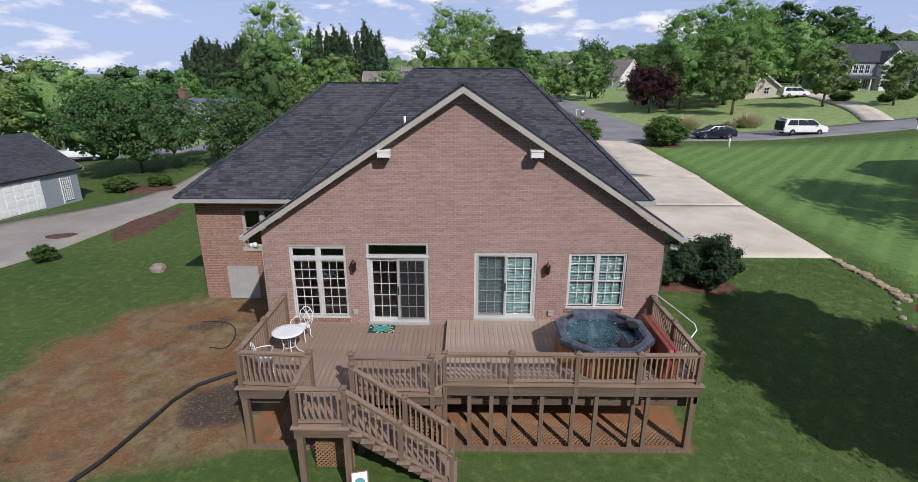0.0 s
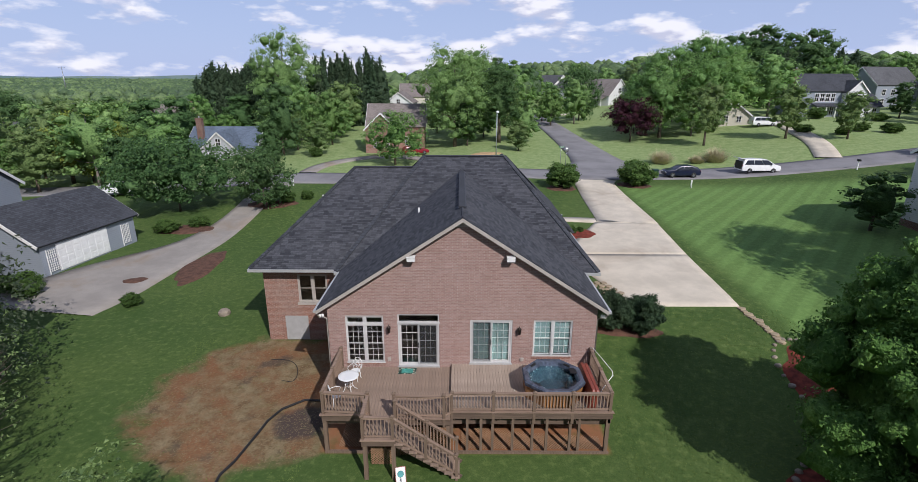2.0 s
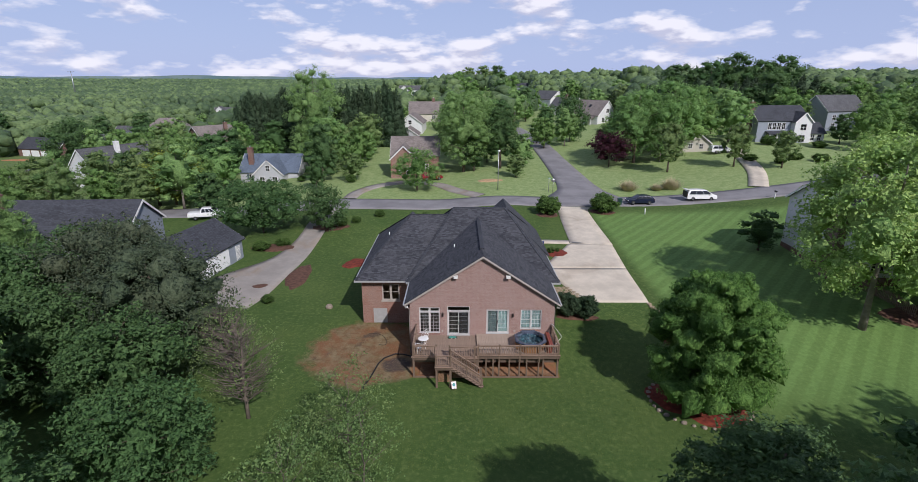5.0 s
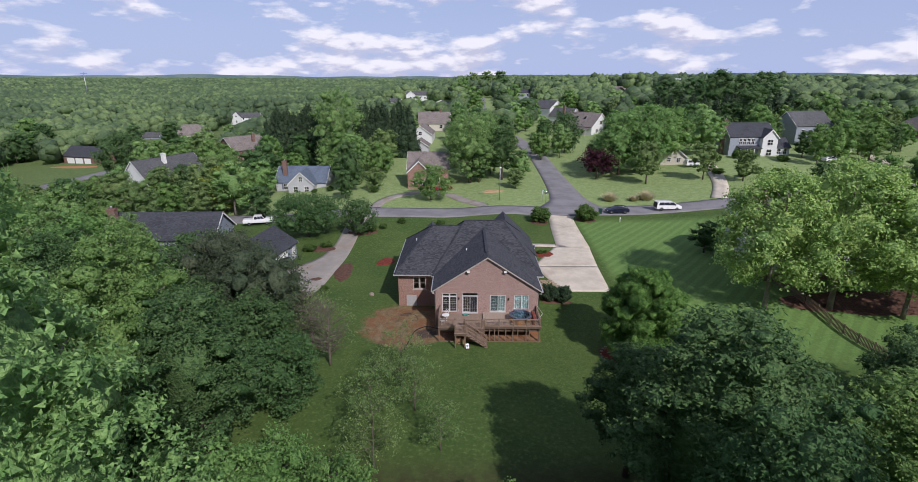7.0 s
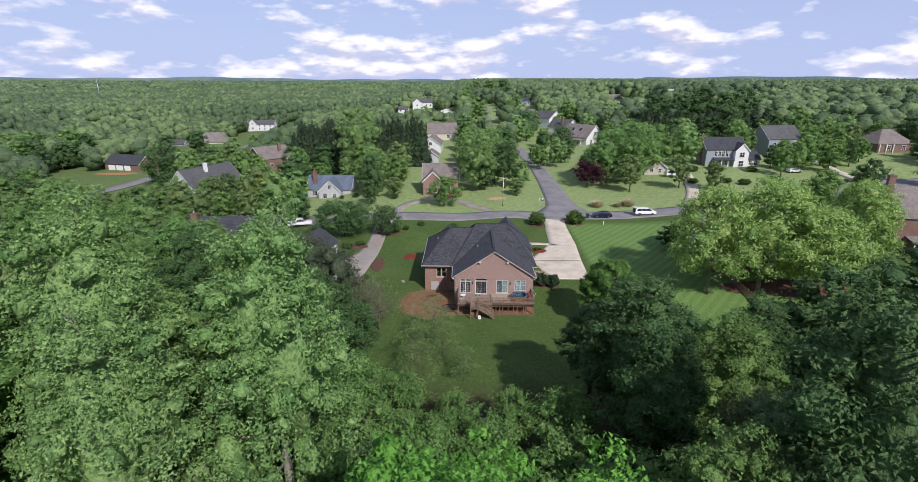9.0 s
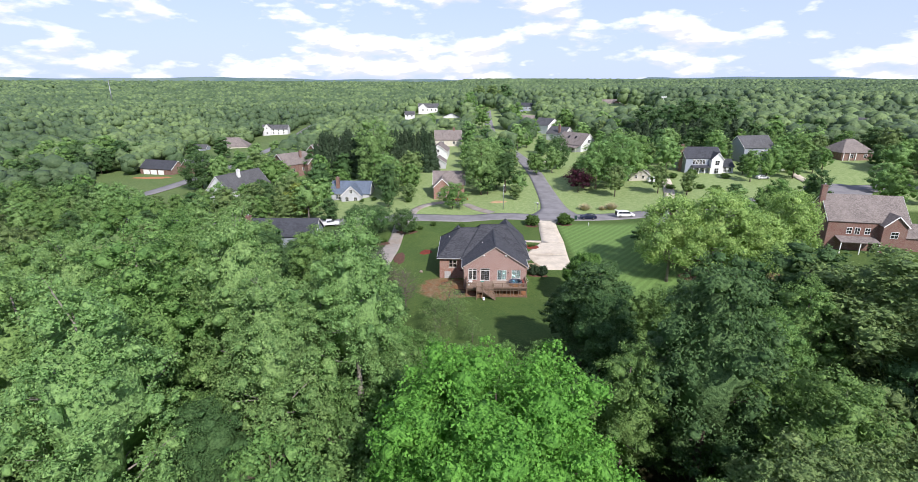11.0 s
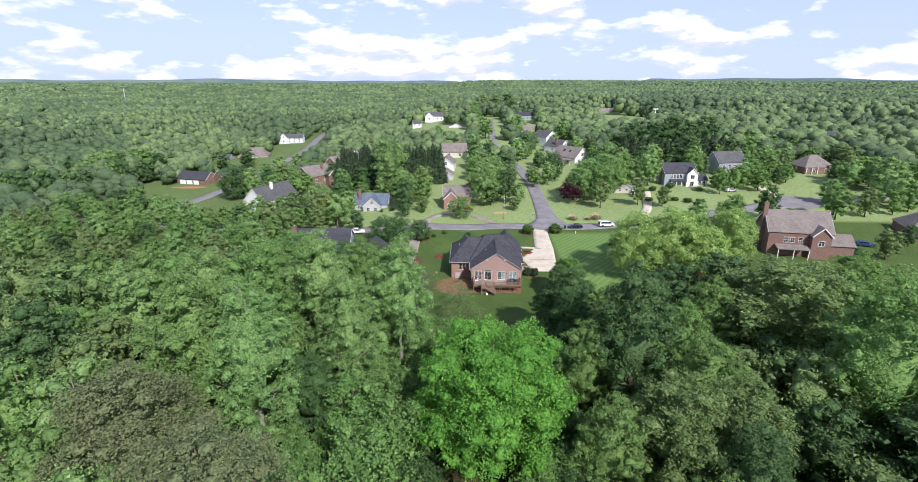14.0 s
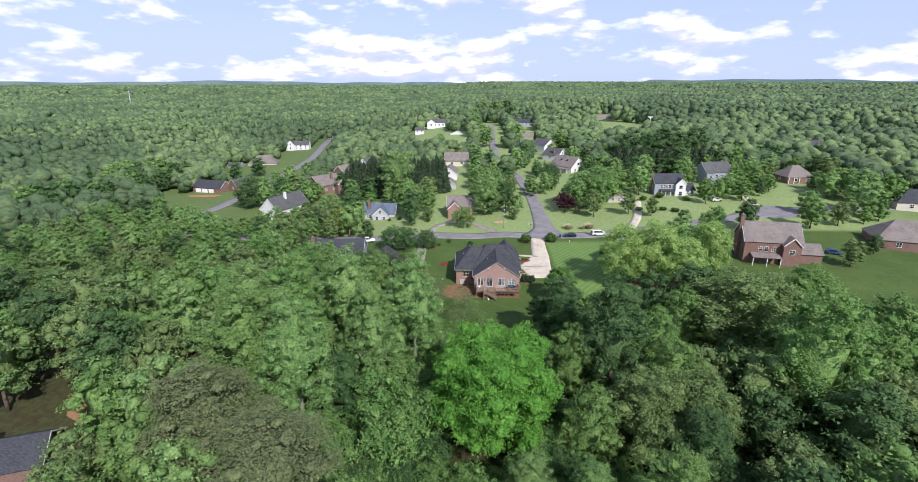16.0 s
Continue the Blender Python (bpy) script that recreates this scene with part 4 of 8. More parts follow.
structure("hill_driveway", drape("hill_driveway", [(22.5, 127), (27, 128), (33, 131)], 2.6, 0.1, 1.5, 3), M_DRIVE, "pale concrete drive off the side road")
structure("sandy_drive", drape("sandy_drive", [(109, 74, 4), (109, 82, 3), (111, 90, 2.6)], 3, 0.14, 1.5, 3), M_DRIVE, "pale sandy drive beyond the turning circle")
structure("left_road", drape("left_road", [(-140, 84), (-133, 98), (-130, 110), (-128.5, 124), (-125, 152), (-128, 186), (-130, 260), (-143, 340), (-163, 460)], 6.5, 0.16, 3, 4), M_ROAD, "grey asphalt road curving through the far neighbourhood")


# ---- the brick house ----
def wall_with_openings(bm, x0, x1, z0, z1, openings, t=0.2):
    """One wall in the x-z plane, t thick behind y = 0, with openings (x0, x1, z0, z1) through it."""
    xs = sorted({x0, x1, *(v for o in openings for v in o[:2])})
    zs = sorted({z0, z1, *(v for o in openings for v in o[2:])})
    full = {(i, j) for i in range(len(xs) - 1) for j in range(len(zs) - 1)
            if not any(o[0] <= xs[i] and o[1] >= xs[i + 1] and o[2] <= zs[j] and o[3] >= zs[j + 1] for o in openings)}
    vs = {}

    def v(i, j, k):
        if (i, j, k) not in vs:
            vs[i, j, k] = bm.verts.new((xs[i], k * t, zs[j]))
        return vs[i, j, k]

    for i, j in full:
        bm.faces.new((v(i, j, 0), v(i + 1, j, 0), v(i + 1, j + 1, 0), v(i, j + 1, 0)))
        bm.faces.new((v(i, j, 1), v(i, j + 1, 1), v(i + 1, j + 1, 1), v(i + 1, j, 1)))
        for di, dj, a, b in ((-1, 0, (0, 0), (0, 1)), (1, 0, (1, 1), (1, 0)), (0, -1, (1, 0), (0, 0)), (0, 1, (0, 1), (1, 1))):
            if (i + di, j + dj) not in full:
                bm.faces.new((v(i + a[0], j + a[1], 0), v(i + b[0], j + b[1], 0), v(i + b[0], j + b[1], 1), v(i + a[0], j + a[1], 1)))
    bmesh.ops.recalc_face_normals(bm, faces=bm.faces)
    return bm


def ring(bm, x0, x1, z0, z1, w, y0, y1):
    """A rectangular frame w wide."""
    bx(bm, x0, x0 + w, y0, y1, z0, z1), bx(bm, x1 - w, x1, y0, y1, z0, z1)
    bx(bm, x0 + w, x1 - w, y0, y1, z0, z0 + w), bx(bm, x0 + w, x1 - w, y0, y1, z1 - w, z1)
    return bm


def place(ob, x, y, z, rz=0):
    ob.matrix_basis = pose(x, y, z, 0, 0, rz)
    return ob


def sash(parent, x0, x1, z0, z1, y, cols, rows, mat_, name="sash", blind=False, w=0.036, bars=0.016):
    """A glazed sash with its bars, one pane and maybe a blind behind."""
    s = part(name, ring(B(), x0, x1, z0, z1, w, y, y + 0.045), mat_, parent)
    p = part("pane", bx(B(), x0 + w, x1 - w, y + 0.02, y + 0.026, z0 + w, z1 - w), M_GLASS, s)
    p.visible_shadow = not blind
    for i in range(1, cols):
        x = x0 + w + (x1 - x0 - 2 * w) * i / cols
        part("glazing_bar", bx(B(), x - bars / 2, x + bars / 2, y + 0.008, y + 0.036, z0 + w, z1 - w), M_VINYL, s)
    for j in range(1, rows):
        z = z0 + w + (z1 - z0 - 2 * w) * j / rows
        part("glazing_bar", bx(B(), x0 + w, x1 - w, y + 0.006, y + 0.034, z - bars / 2, z + bars / 2), M_VINYL, s)
    if blind:
        bm = B()
        z = z0 + w
        while z < z1 - w:
            bx(bm, x0 + w, x1 - w, y + 0.09, y + 0.125, z, z + 0.006, Matrix.Rotation(0, 4, "X"))
            bx(bm, x0 + w, x1 - w, y + 0.098, y + 0.104, z, z + 0.034)
            z += 0.05
        part("blind", bm, M_BLIND, s, "pale slatted blind")
    return s


house = thing("house", 0, 0, 0, 0, "pink brick house with dark grey shingle roofs and a rear gable", "house")
HX0, HX1, EAVE, SLOPE, APEX = -5.95, 6.05, 4.82, 0.655, 8.92
OPEN = {"w1": (-5.17, -3.47, 2.03, 4.36), "d1": (-2.84, -0.98, 1.86, 4.46), "d2": (0.41, 2.3, 2.02, 4.19), "w2": (3.25, 5.0, 2.4, 4.19)}
bm = wall_with_openings(B(), HX0, HX1, -0.4, EAVE - 0.02, list(OPEN.values()))
part("gable_wall", bm, M_MORTAR, house, "pink brick gable wall")
peak = part("gable_peak", poly(B(), [(HX0, EAVE - 0.02), (HX1, EAVE - 0.02), (0.05, APEX - 0.08)], 0.2), M_MORTAR, house)
for name, x, y0, y1 in (("side_wall", HX0 + 0.002, 0.2, 6.1), ("side_wall", HX1 - 0.202, 0.2, 6.1)):
    part(name, bx(B(), x, x + 0.2, y0, y1, -0.4, EAVE - 0.05), M_BRICK, house)
# brick lintels and sills, a little proud of the wall
for key in ("w1", "w2"):
    o = OPEN[key]
    bm = B()
    n = int((o[1] - o[0] + 0.1) / 0.078)
    for i in range(n):
        x = o[0] - 0.05 + i * 0.078
        bx(bm, x, x + 0.068, -0.035, 0.05, o[2] - 0.13, o[2] - 0.005)
    part("brick_sill", bm, M_BRICK_WING, house, "soldier course of bricks below the window")
# room behind the openings
bm = B()
bx(bm, HX0 + 0.2, HX1 - 0.2, 0.2, 5.6, 1.74, 1.82), bx(bm, HX0 + 0.2, HX1 - 0.2, 5.5, 5.6, 1.82, 4.7), bx(bm, HX0 + 0.2, HX1 - 0.2, 0.2, 5.6, 4.62, 4.7)
bx(bm, -0.2, -0.1, 0.2, 5.5, 1.82, 4.62)
part("room", bm, M_ROOM, house, "room with plain plaster walls coloured dark to look dim")

# left rear window: two double-hung sashes with transoms above
x0, x1, z0, z1 = OPEN["w1"]
w1 = part("window", ring(B(), x0, x1, z0, z1, 0.05, 0.03, 0.14), M_VINYL, house, "white double window with transom lights")
xm, zt = (x0 + x1) / 2, z1 - 0.4
part("mullion", bx(bx(B(), xm - 0.05, xm + 0.05, 0.03, 0.14, z0 + 0.05, z1 - 0.05), x0 + 0.05, x1 - 0.05, 0.025, 0.13, zt - 0.05, zt + 0.05), M_VINYL, w1)
for a, b in ((x0 + 0.05, xm - 0.05), (xm + 0.05, x1 - 0.05)):
    zm = (z0 + zt) / 2 + 0.02
    sash(w1, a, b, z0 + 0.05, zm, 0.075, 3, 3, M_VINYL)
    sash(w1, a, b, zm - 0.03, zt - 0.05, 0.05, 3, 3, M_VINYL)
    sash(w1, a, b, zt + 0.05, z1 - 0.05, 0.06, 1, 1, M_VINYL, "transom")
part("sill", bx(B(), x0 - 0.03, x1 + 0.03, -0.03, 0.12, z0 - 0.003, z0 + 0.05), M_VINYL, w1)

# right rear window, blinds drawn
x0, x1, z0, z1 = OPEN["w2"]
w2 = part("window", ring(B(), x0, x1, z0, z1, 0.05, 0.03, 0.14), M_VINYL, house, "white double window with pale blinds")
xm = (x0 + x1) / 2
part("mullion", bx(B(), xm - 0.045, xm + 0.045, 0.03, 0.14, z0 + 0.05, z1 - 0.05), M_VINYL, w2)
for a, b in ((x0 + 0.05, xm - 0.045), (xm + 0.045, x1 - 0.05)):
    zm = (z0 + z1) / 2
    sash(w2, a, b, z0 + 0.06, zm, 0.075, 3, 2, M_VINYL, blind=True)
    sash(w2, a, b, zm - 0.03, z1 - 0.06, 0.05, 3, 3, M_VINYL, blind=True)
part("sill", bx(B(), x0 - 0.03, x1 + 0.03, -0.03, 0.12, z0 - 0.003, z0 + 0.05), M_VINYL, w2)

# sliding doors
def slider(key, transom, blind, screen):
    x0, x1, z0, z1 = OPEN[key]
    top = z1 - transom
    d = part("sliding_door", ring(B(), x0, x1, z0, top, 0.065, 0.02, 0.16), M_VINYL, house, "white sliding glass door with glazing bars")
    xm = (x0 + x1) / 2
    left, right = (x0 + 0.065, xm + 0.03), (xm - 0.03, x1 - 0.065)
    sash(d, *left, z0 + 0.065, top - 0.065, 0.085, 3, 5, M_VINYL, "door_leaf", blind, 0.085)
    sash(d, *right, z0 + 0.065, top - 0.065, 0.045, 3, 5, M_VINYL, "door_leaf", blind, 0.085)
    sc = left if screen == "left" else right
    s = part("screen_frame", ring(B(), sc[0], sc[1], z0 + 0.06, top - 0.06, 0.06, 0.018, 0.04), M_GUTTER, d, "grey insect-screen frame")
    part("screen_mesh", bx(B(), sc[0] + 0.06, sc[1] - 0.06, 0.026, 0.029, z0 + 0.12, top - 0.12), M_SCREEN, s, "fine dark insect mesh")
    part("handle", bx(B(), xm - 0.02, xm + 0.02, -0.02, 0.02, z0 + 0.95, z0 + 1.2), M_BLACK, d, "black pull handle")
    part("threshold", bx(B(), x0 - 0.02, x1 + 0.02, -0.06, 0.15, z0 - 0.04, z0 + 0.03), M_GUTTER, d)
    if transom:
        t = part("transom", ring(B(), x0, x1, top, z1, 0.055, 0.03, 0.14), M_VINYL, house, "white transom light above the sliding door")
        part("pane", bx(B(), x0 + 0.055, x1 - 0.055, 0.07, 0.076, top + 0.055, z1 - 0.055), M_GLASS, t)
        part("header_board", bx(B(), x0 - 0.02, x1 + 0.02, -0.02, 0.1, top - 0.03, top + 0.06), M_VINYL, t)


slider("d1", 0.42, False, "right")
slider("d2", 0.0, True, "left")


def slab(bm, pts, t):
    """A sloping slab: its four top corners and its thickness."""
    top = [Vector(p) for p in pts]
    n = (top[1] - top[0]).cross(top[2] - top[0]).normalized()
    if n.z < 0:
        n = -n
    v = [bm.verts.new(p) for p in top] + [bm.verts.new(p - n * t) for p in top]
    bm.faces.new(v[:4]), bm.faces.new(v[7:3:-1])
    for i in range(4):
        j = (i + 1) % 4
        bm.faces.new((v[j], v[i], v[i + 4], v[j + 4]))
    bmesh.ops.recalc_face_normals(bm, faces=bm.faces)
    return bm


def gable_roof(parent, cx, y0, y1, half, apex, slope, mat_, t=0.14, trim=M_TRIM, gutter=True, rake=0.17, soffit=True):
    """Two slopes with fascia boards on the gable and gutters at the eaves."""
    ez = apex - slope * half
    for s in (-1, 1):
        r = part("roof", slab(B(), [(cx, y0, apex), (cx + s * half, y0, ez), (cx + s * half, y1, ez), (cx, y1, apex)], t), mat_, parent)
        k = half + 0.01
        f = poly(B(), [(0, apex - 0.05), (s * k, ez - 0.05), (s * k, ez - 0.05 - rake), (0, apex - 0.05 - rake)], 0.03)
        bmesh.ops.recalc_face_normals(f, faces=f.faces)
        place(part("rake_board", f, trim, r, "taupe painted rake board"), cx, y0 - 0.034, 0)
        if soffit:
            part("soffit", slab(B(), [(cx + s * 0.01, y0, apex - 0.2), (cx + s * half, y0, ez - 0.2), (cx + s * half, -0.01, ez - 0.2), (cx + s * 0.01, -0.01, apex - 0.2)], 0.02), trim, r)
        if gutter:
            part("gutter", bx(B(), cx + s * half - 0.02 + min(0, s * 0.12), cx + s * half + 0.02 + max(0, s * 0.12), y0, y1, ez - 0.17, ez - 0.06), M_GUTTER, r)


def hip_roof(parent, x0, x1, y0, y1, ez, ra, rb, rz, mat_, name="roof"):
    """A hipped roof: eaves rectangle and a ridge from ra to rb (x) at mid depth (ra, rb are (x, y))."""
    v = [(x0, y0, ez), (x1, y0, ez), (x1, y1, ez), (x0, y1, ez), (*ra, rz), (*rb, rz)]
    v += [(p[0], p[1], p[2] - 0.12) for p in v[:4]]
    f = [(0, 1, 5, 4), (1, 2, 5), (2, 3, 4, 5), (3, 0, 4), (0, 6, 7, 1), (1, 7, 8, 2), (2, 8, 9, 3), (3, 9, 6, 0), (9, 8, 7, 6)]
    r = part(name, solid(B(), v, f), mat_, parent)
    bm = B()
    bx(bm, x0 - 0.1, x1 + 0.1, y0 - 0.11, y0 - 0.004, ez - 0.17, ez - 0.03), bx(bm, x0 - 0.11, x0 - 0.004, y0, y1, ez - 0.17, ez - 0.03)
    bx(bm, x1 + 0.004, x1 + 0.11, y0, y1, ez - 0.17, ez - 0.03)
    part("gutter", bm, M_GUTTER, r)
    for p, q in ((v[0], v[4]), (v[1], v[5]), (v[2], v[5]), (v[3], v[4]), (v[4], v[5])):
        part("ridge_cap", bar(B(), Vector(p) + Vector((0, 0, 0.02)), Vector(q) + Vector((0, 0, 0.02)), 0.26, 0.05), mat_, r)
    return r


gable_roof(house, 0.05, -0.31, 13.0, 6.4, 9.01, SLOPE, M_ROOF)
part("ridge_vent", bar(B(), (0.05, 1.4, 9.03), (0.05, 10.6, 9.03), 0.36, 0.09), M_ROOF, house, "raised shingled ridge vent")
hip_roof(house, -11.5, 7.0, 5.32, 20.4, 4.6, (-6.9, 12.7), (1.5, 12.7), 9.0, M_ROOF)
hip_roof(house, -6.6, 7.25, 4.5, 21.0, 4.78, (-2.4, 12.9), (2.85, 12.9), 9.7, M_ROOF)
for cx, half, ap, y1 in ((3.4, 4.2, 8.75, 21.6), (-7.5, 3.0, 7.2, 21.2)):
    r = part("front_gable", slab(slab(B(), [(cx, 12, ap), (cx - half, 12, ap - half * 0.95), (cx - half, y1, ap - half * 0.95), (cx, y1, ap)], 0.14), [(cx, 12, ap), (cx + half, 12, ap - half * 0.95), (cx + half, y1, ap - half * 0.95), (cx, y1, ap)], 0.14), M_ROOF, house)
# main block and left wing
bm = wall_with_openings(B(), -11.05, -5.9, -0.5, 4.5, [(-9.16, -7.5, 2.36, 4.06)])
place(part("wing_wall", bm, M_BRICK_WING, house, "darker red-brown brick wing wall"), 0, 5.9, 0)
bm = B()
bx(bm, -11.05, -10.85, 6.1, 20.0, -0.5, 4.5), bx(bm, -11.05, 6.85, 19.8, 20.0, -0.5, 4.5), bx(bm, 6.65, 6.85, 5.1, 20.0, -0.4, 4.6), bx(bm, 6.05, 6.65, 5.1, 5.3, -0.4, 4.6)
part("main_walls", bm, M_BRICK_WING, house)
ww = part("window", ring(B(), -9.16, -7.5, 2.36, 4.06, 0.08, 0.02, 0.14), M_TRIM, house, "taupe-framed double window of the wing")
place(ww, 0, 5.9, 0)
part("mullion", bx(B(), -8.4, -8.26, 0.02, 0.14, 2.44, 3.98), M_TRIM, ww)
for a, b in ((-9.08, -8.4), (-8.26, -7.58)):
    sash(ww, a, b, 2.44, 3.22, 0.08, 1, 1, M_TRIM)
    sash(ww, a, b, 3.19, 3.98, 0.05, 1, 1, M_TRIM)
part("sill", bx(B(), -9.25, -7.4, -0.05, 0.1, 2.22, 2.36), M_TRIM, ww)
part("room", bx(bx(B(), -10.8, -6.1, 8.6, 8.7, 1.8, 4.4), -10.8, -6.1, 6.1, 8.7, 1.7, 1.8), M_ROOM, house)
hatch = place(part("access_hatch", ring(bx(B(), -10.0, -8.78, -0.02, 0.02, 0.08, 1.5), -10.04, -8.74, 0.04, 1.53, 0.06, -0.03, 0.0), M_GUTTER, house, "grey painted crawl-space hatch"), 0, 5.89, 0)
part("vent_grille", bx(B(), -6.75, -6.35, 5.86, 5.9, 1.7, 1.9), M_BLACK, house, "small dark foundation vent")
VENTS = ((-2.32, 6.57, 7.64), (-9.19, 12.63, 7.02))
# gable floodlights, lanterns, sockets, plumbing vents, downpipes
for x in (-2.14, 2.1):
    f = part("floodlight", bx(bx(B(), x - 0.17, x + 0.17, -0.4, -0.12, 7.08, 7.26), x - 0.18, x + 0.18, -0.42, -0.1, 7.24, 7.28), M_WHITE, house, "white box floodlight")
    part("bracket", bx(B(), x - 0.05, x + 0.05, -0.14, 0.0, 7.12, 7.24), M_GUTTER, f)
    part("lens", bx(B(), x - 0.14, x + 0.14, -0.38, -0.14, 7.05, 7.078), M_DARKGLASS, f)
for x, z in ((-3.22, 3.78), (2.6, 3.72)):
    bm = lathe(B(), [(0.03, -0.16), (0.06, -0.14), (0.085, 0.08), (0.1, 0.09), (0.05, 0.16), (0.012, 0.22), (0.012, 0.26)], 8, (x, -0.16, z))
    l = part("wall_lantern", bm, M_BRONZE, house, "dark bronze carriage lantern")
    part("bracket", tube(bx(B(), x - 0.05, x + 0.05, -0.02, 0, z - 0.16, z + 0.1), [(x, -0.02, z - 0.1), (x, -0.09, z - 0.2), (x, -0.16, z - 0.16)], 0.014, 6), M_BRONZE, l)
for x, z in ((-3.26, 2.24), (2.78, 2.24)):
    part("socket_box", bx(bx(B(), x - 0.07, x + 0.07, -0.07, 0, z - 0.08, z + 0.08), x - 0.085, x + 0.085, -0.09, -0.07, z + 0.05, z + 0.09), M_TRIM, house)
for x, y, z in VENTS:
    part("plumbing_vent", tube(B(), [(x, y, z - 0.5), (x, y, z + 0.1)], 0.045, 8), M_WHITE, house, "white plastic roof vent pipe")
for x, s in ((-5.95, -1), (6.05, 1)):
    xx = x + s * 0.06
    d = tube(B(), [(x + s * 0.42, -0.1, 4.55), (x + s * 0.4, -0.06, 4.42), (xx, 0.12, 4.2), (xx, 0.12, 0.1)], 0.045, 6)
    part("downpipe", d, M_TRIM, house)
    l = part("eave_floodlight", lathe(lathe(B(), [(0.02, 0), (0.06, -0.02), (0.075, -0.14)], 10, (x + s * 0.2, -0.05, 4.5)), [(0.02, 0), (0.06, -0.02), (0.075, -0.14)], 10, (x + s * 0.33, 0.0, 4.46)), M_WHITE, house, "twin white security floodlight")


# ---- the deck ----
deck = thing("deck", 0, 0, 0, 0, "weathered brown timber deck on posts with railings and a stair", "deck")
ZL, ZR = 1.82, 1.98
SEAM, DX0, DX1, DF, DFL = -0.42, -5.47, 5.9, -3.5, -3.72
RNGD = random.Random(3)
board_mesh = {}


def board(x, w, y0, y1, z, mat_):
    key = (round(w, 3), round(y0, 3), round(y1, 3), mat_.name)
    if key not in board_mesh:
        me = finish(bx(B(), 0, w, y0, y1, -0.03, 0), "deck_board")
        me.materials.append(mat_)
        board_mesh[key] = me
    ob = part("deck_board", board_mesh[key], mat_, deck)
    ob.location = (x, 0, z + RNGD.uniform(-0.002, 0.002))


x = DX0
while x < SEAM - 0.05:
    board(x, 0.134, DFL if x > -3.6 else DF, -0.005, ZL, M_DECK_A)
    x += 0.14
x = SEAM
while x < DX1 - 0.05:
    board(x, 0.134, DF, -0.005, ZR, M_DECK_B)
    x += 0.14
# landing boards
y = -4.95
while y < DFL - 0.05:
    me = board_mesh.get("landing")
    if me is None:
        me = board_mesh["landing"] = finish(bx(B(), -3.62, -2.42, 0, 0.134, -0.03, 0), "deck_board")
        me.materials.append(M_DECK_A)
    part("deck_board", me, M_DECK_A, deck).location = (0, y, ZL)
    y += 0.14
# rim boards, joists, beams and posts
for name, a in (("rim_board", (SEAM, DX1 + 0.02, DF - 0.045, DF - 0.004, ZR - 0.32, ZR - 0.034)), ("rim_board", (DX0 - 0.02, -3.64, DF - 0.045, DF - 0.004, ZL - 0.3, ZL - 0.034)),
                ("rim_board", (-2.4, SEAM + 0.05, DFL - 0.045, DFL - 0.004, ZL - 0.3, ZL - 0.034)), ("rim_board", (DX0 - 0.045, DX0 - 0.004, DF, -0.01, ZL - 0.3, ZL - 0.034)),
                ("rim_board", (DX1 + 0.026, DX1 + 0.066, DF - 0.04, -0.01, ZR - 0.32, ZR - 0.034)), ("rim_board", (-3.64, -2.4, -5.01, -4.97, ZL - 0.27, ZL - 0.034)),
                ("rim_board", (-3.66, -3.62, -4.97, DF - 0.05, ZL - 0.27, ZL - 0.034)),
                ("edge_board", (SEAM, DX1 + 0.1, DF - 0.1, DF + 0.06, ZR - 0.028, ZR + 0.012)), ("edge_board", (DX0 - 0.1, -3.66, DF - 0.1, DF + 0.06, ZL - 0.028, ZL + 0.012)),
                ("edge_board", (-2.42, SEAM - 0.01, DFL - 0.1, DFL + 0.06, ZL - 0.028, ZL + 0.012)), ("edge_board", (-3.7, -2.4, -5.08, -4.93, ZL - 0.028, ZL + 0.012)),
                ("beam", (DX0 + 0.1, DX1 - 0.1, -3.2, -3.06, 1.16, 1.5)), ("ledger", (DX0 + 0.05, DX1 - 0.05, -0.06, -0.02, 1.5, 1.76))):
    part(name, bx(B(), *a), M_BEAM if name != "edge_board" else M_RAIL, deck)
x = DX0 + 0.4
while x < DX1 - 0.2:
    part("joist", bx(B(), x, x + 0.04, -3.42, -0.07, 1.51, 1.76), M_BEAM, deck)
    x += 0.6
for x, y in [(v, -3.44) for v in (DX0 + 0.07, 5.82, 0.25, 0.8, 1.26, 2.06, 2.85, 3.42, 4.35, 4.7)] + [(-3.55, -4.9), (-2.5, -4.9), (-2.5, -3.62), (-0.5, -3.6)]:
    w = 0.075 if abs(x) > 5 or y < -3.5 else 0.05
    part("deck_post", bx(B(), x - w, x + w, y - w, y + w, g(x, y) - 0.2, 1.7), M_POST, deck)
for a in ((SEAM, 5.95, -3.56, -3.46, 0.0, 0.1), (DX0, -3.7, -3.56, -3.44, -0.02, 0.1)):
    part("sill_timber", bx(B(), *a), M_POST, deck, "weathered timber laid along the ground")


# railings
BAL = {}


def baluster(h):
    k = round(h, 2)
    if k not in BAL:
        BAL[k] = finish(bx(B(), -0.019, 0.019, -0.019, 0.019, 0, k), "baluster")
        BAL[k].materials.append(M_RAIL)
    return BAL[k]


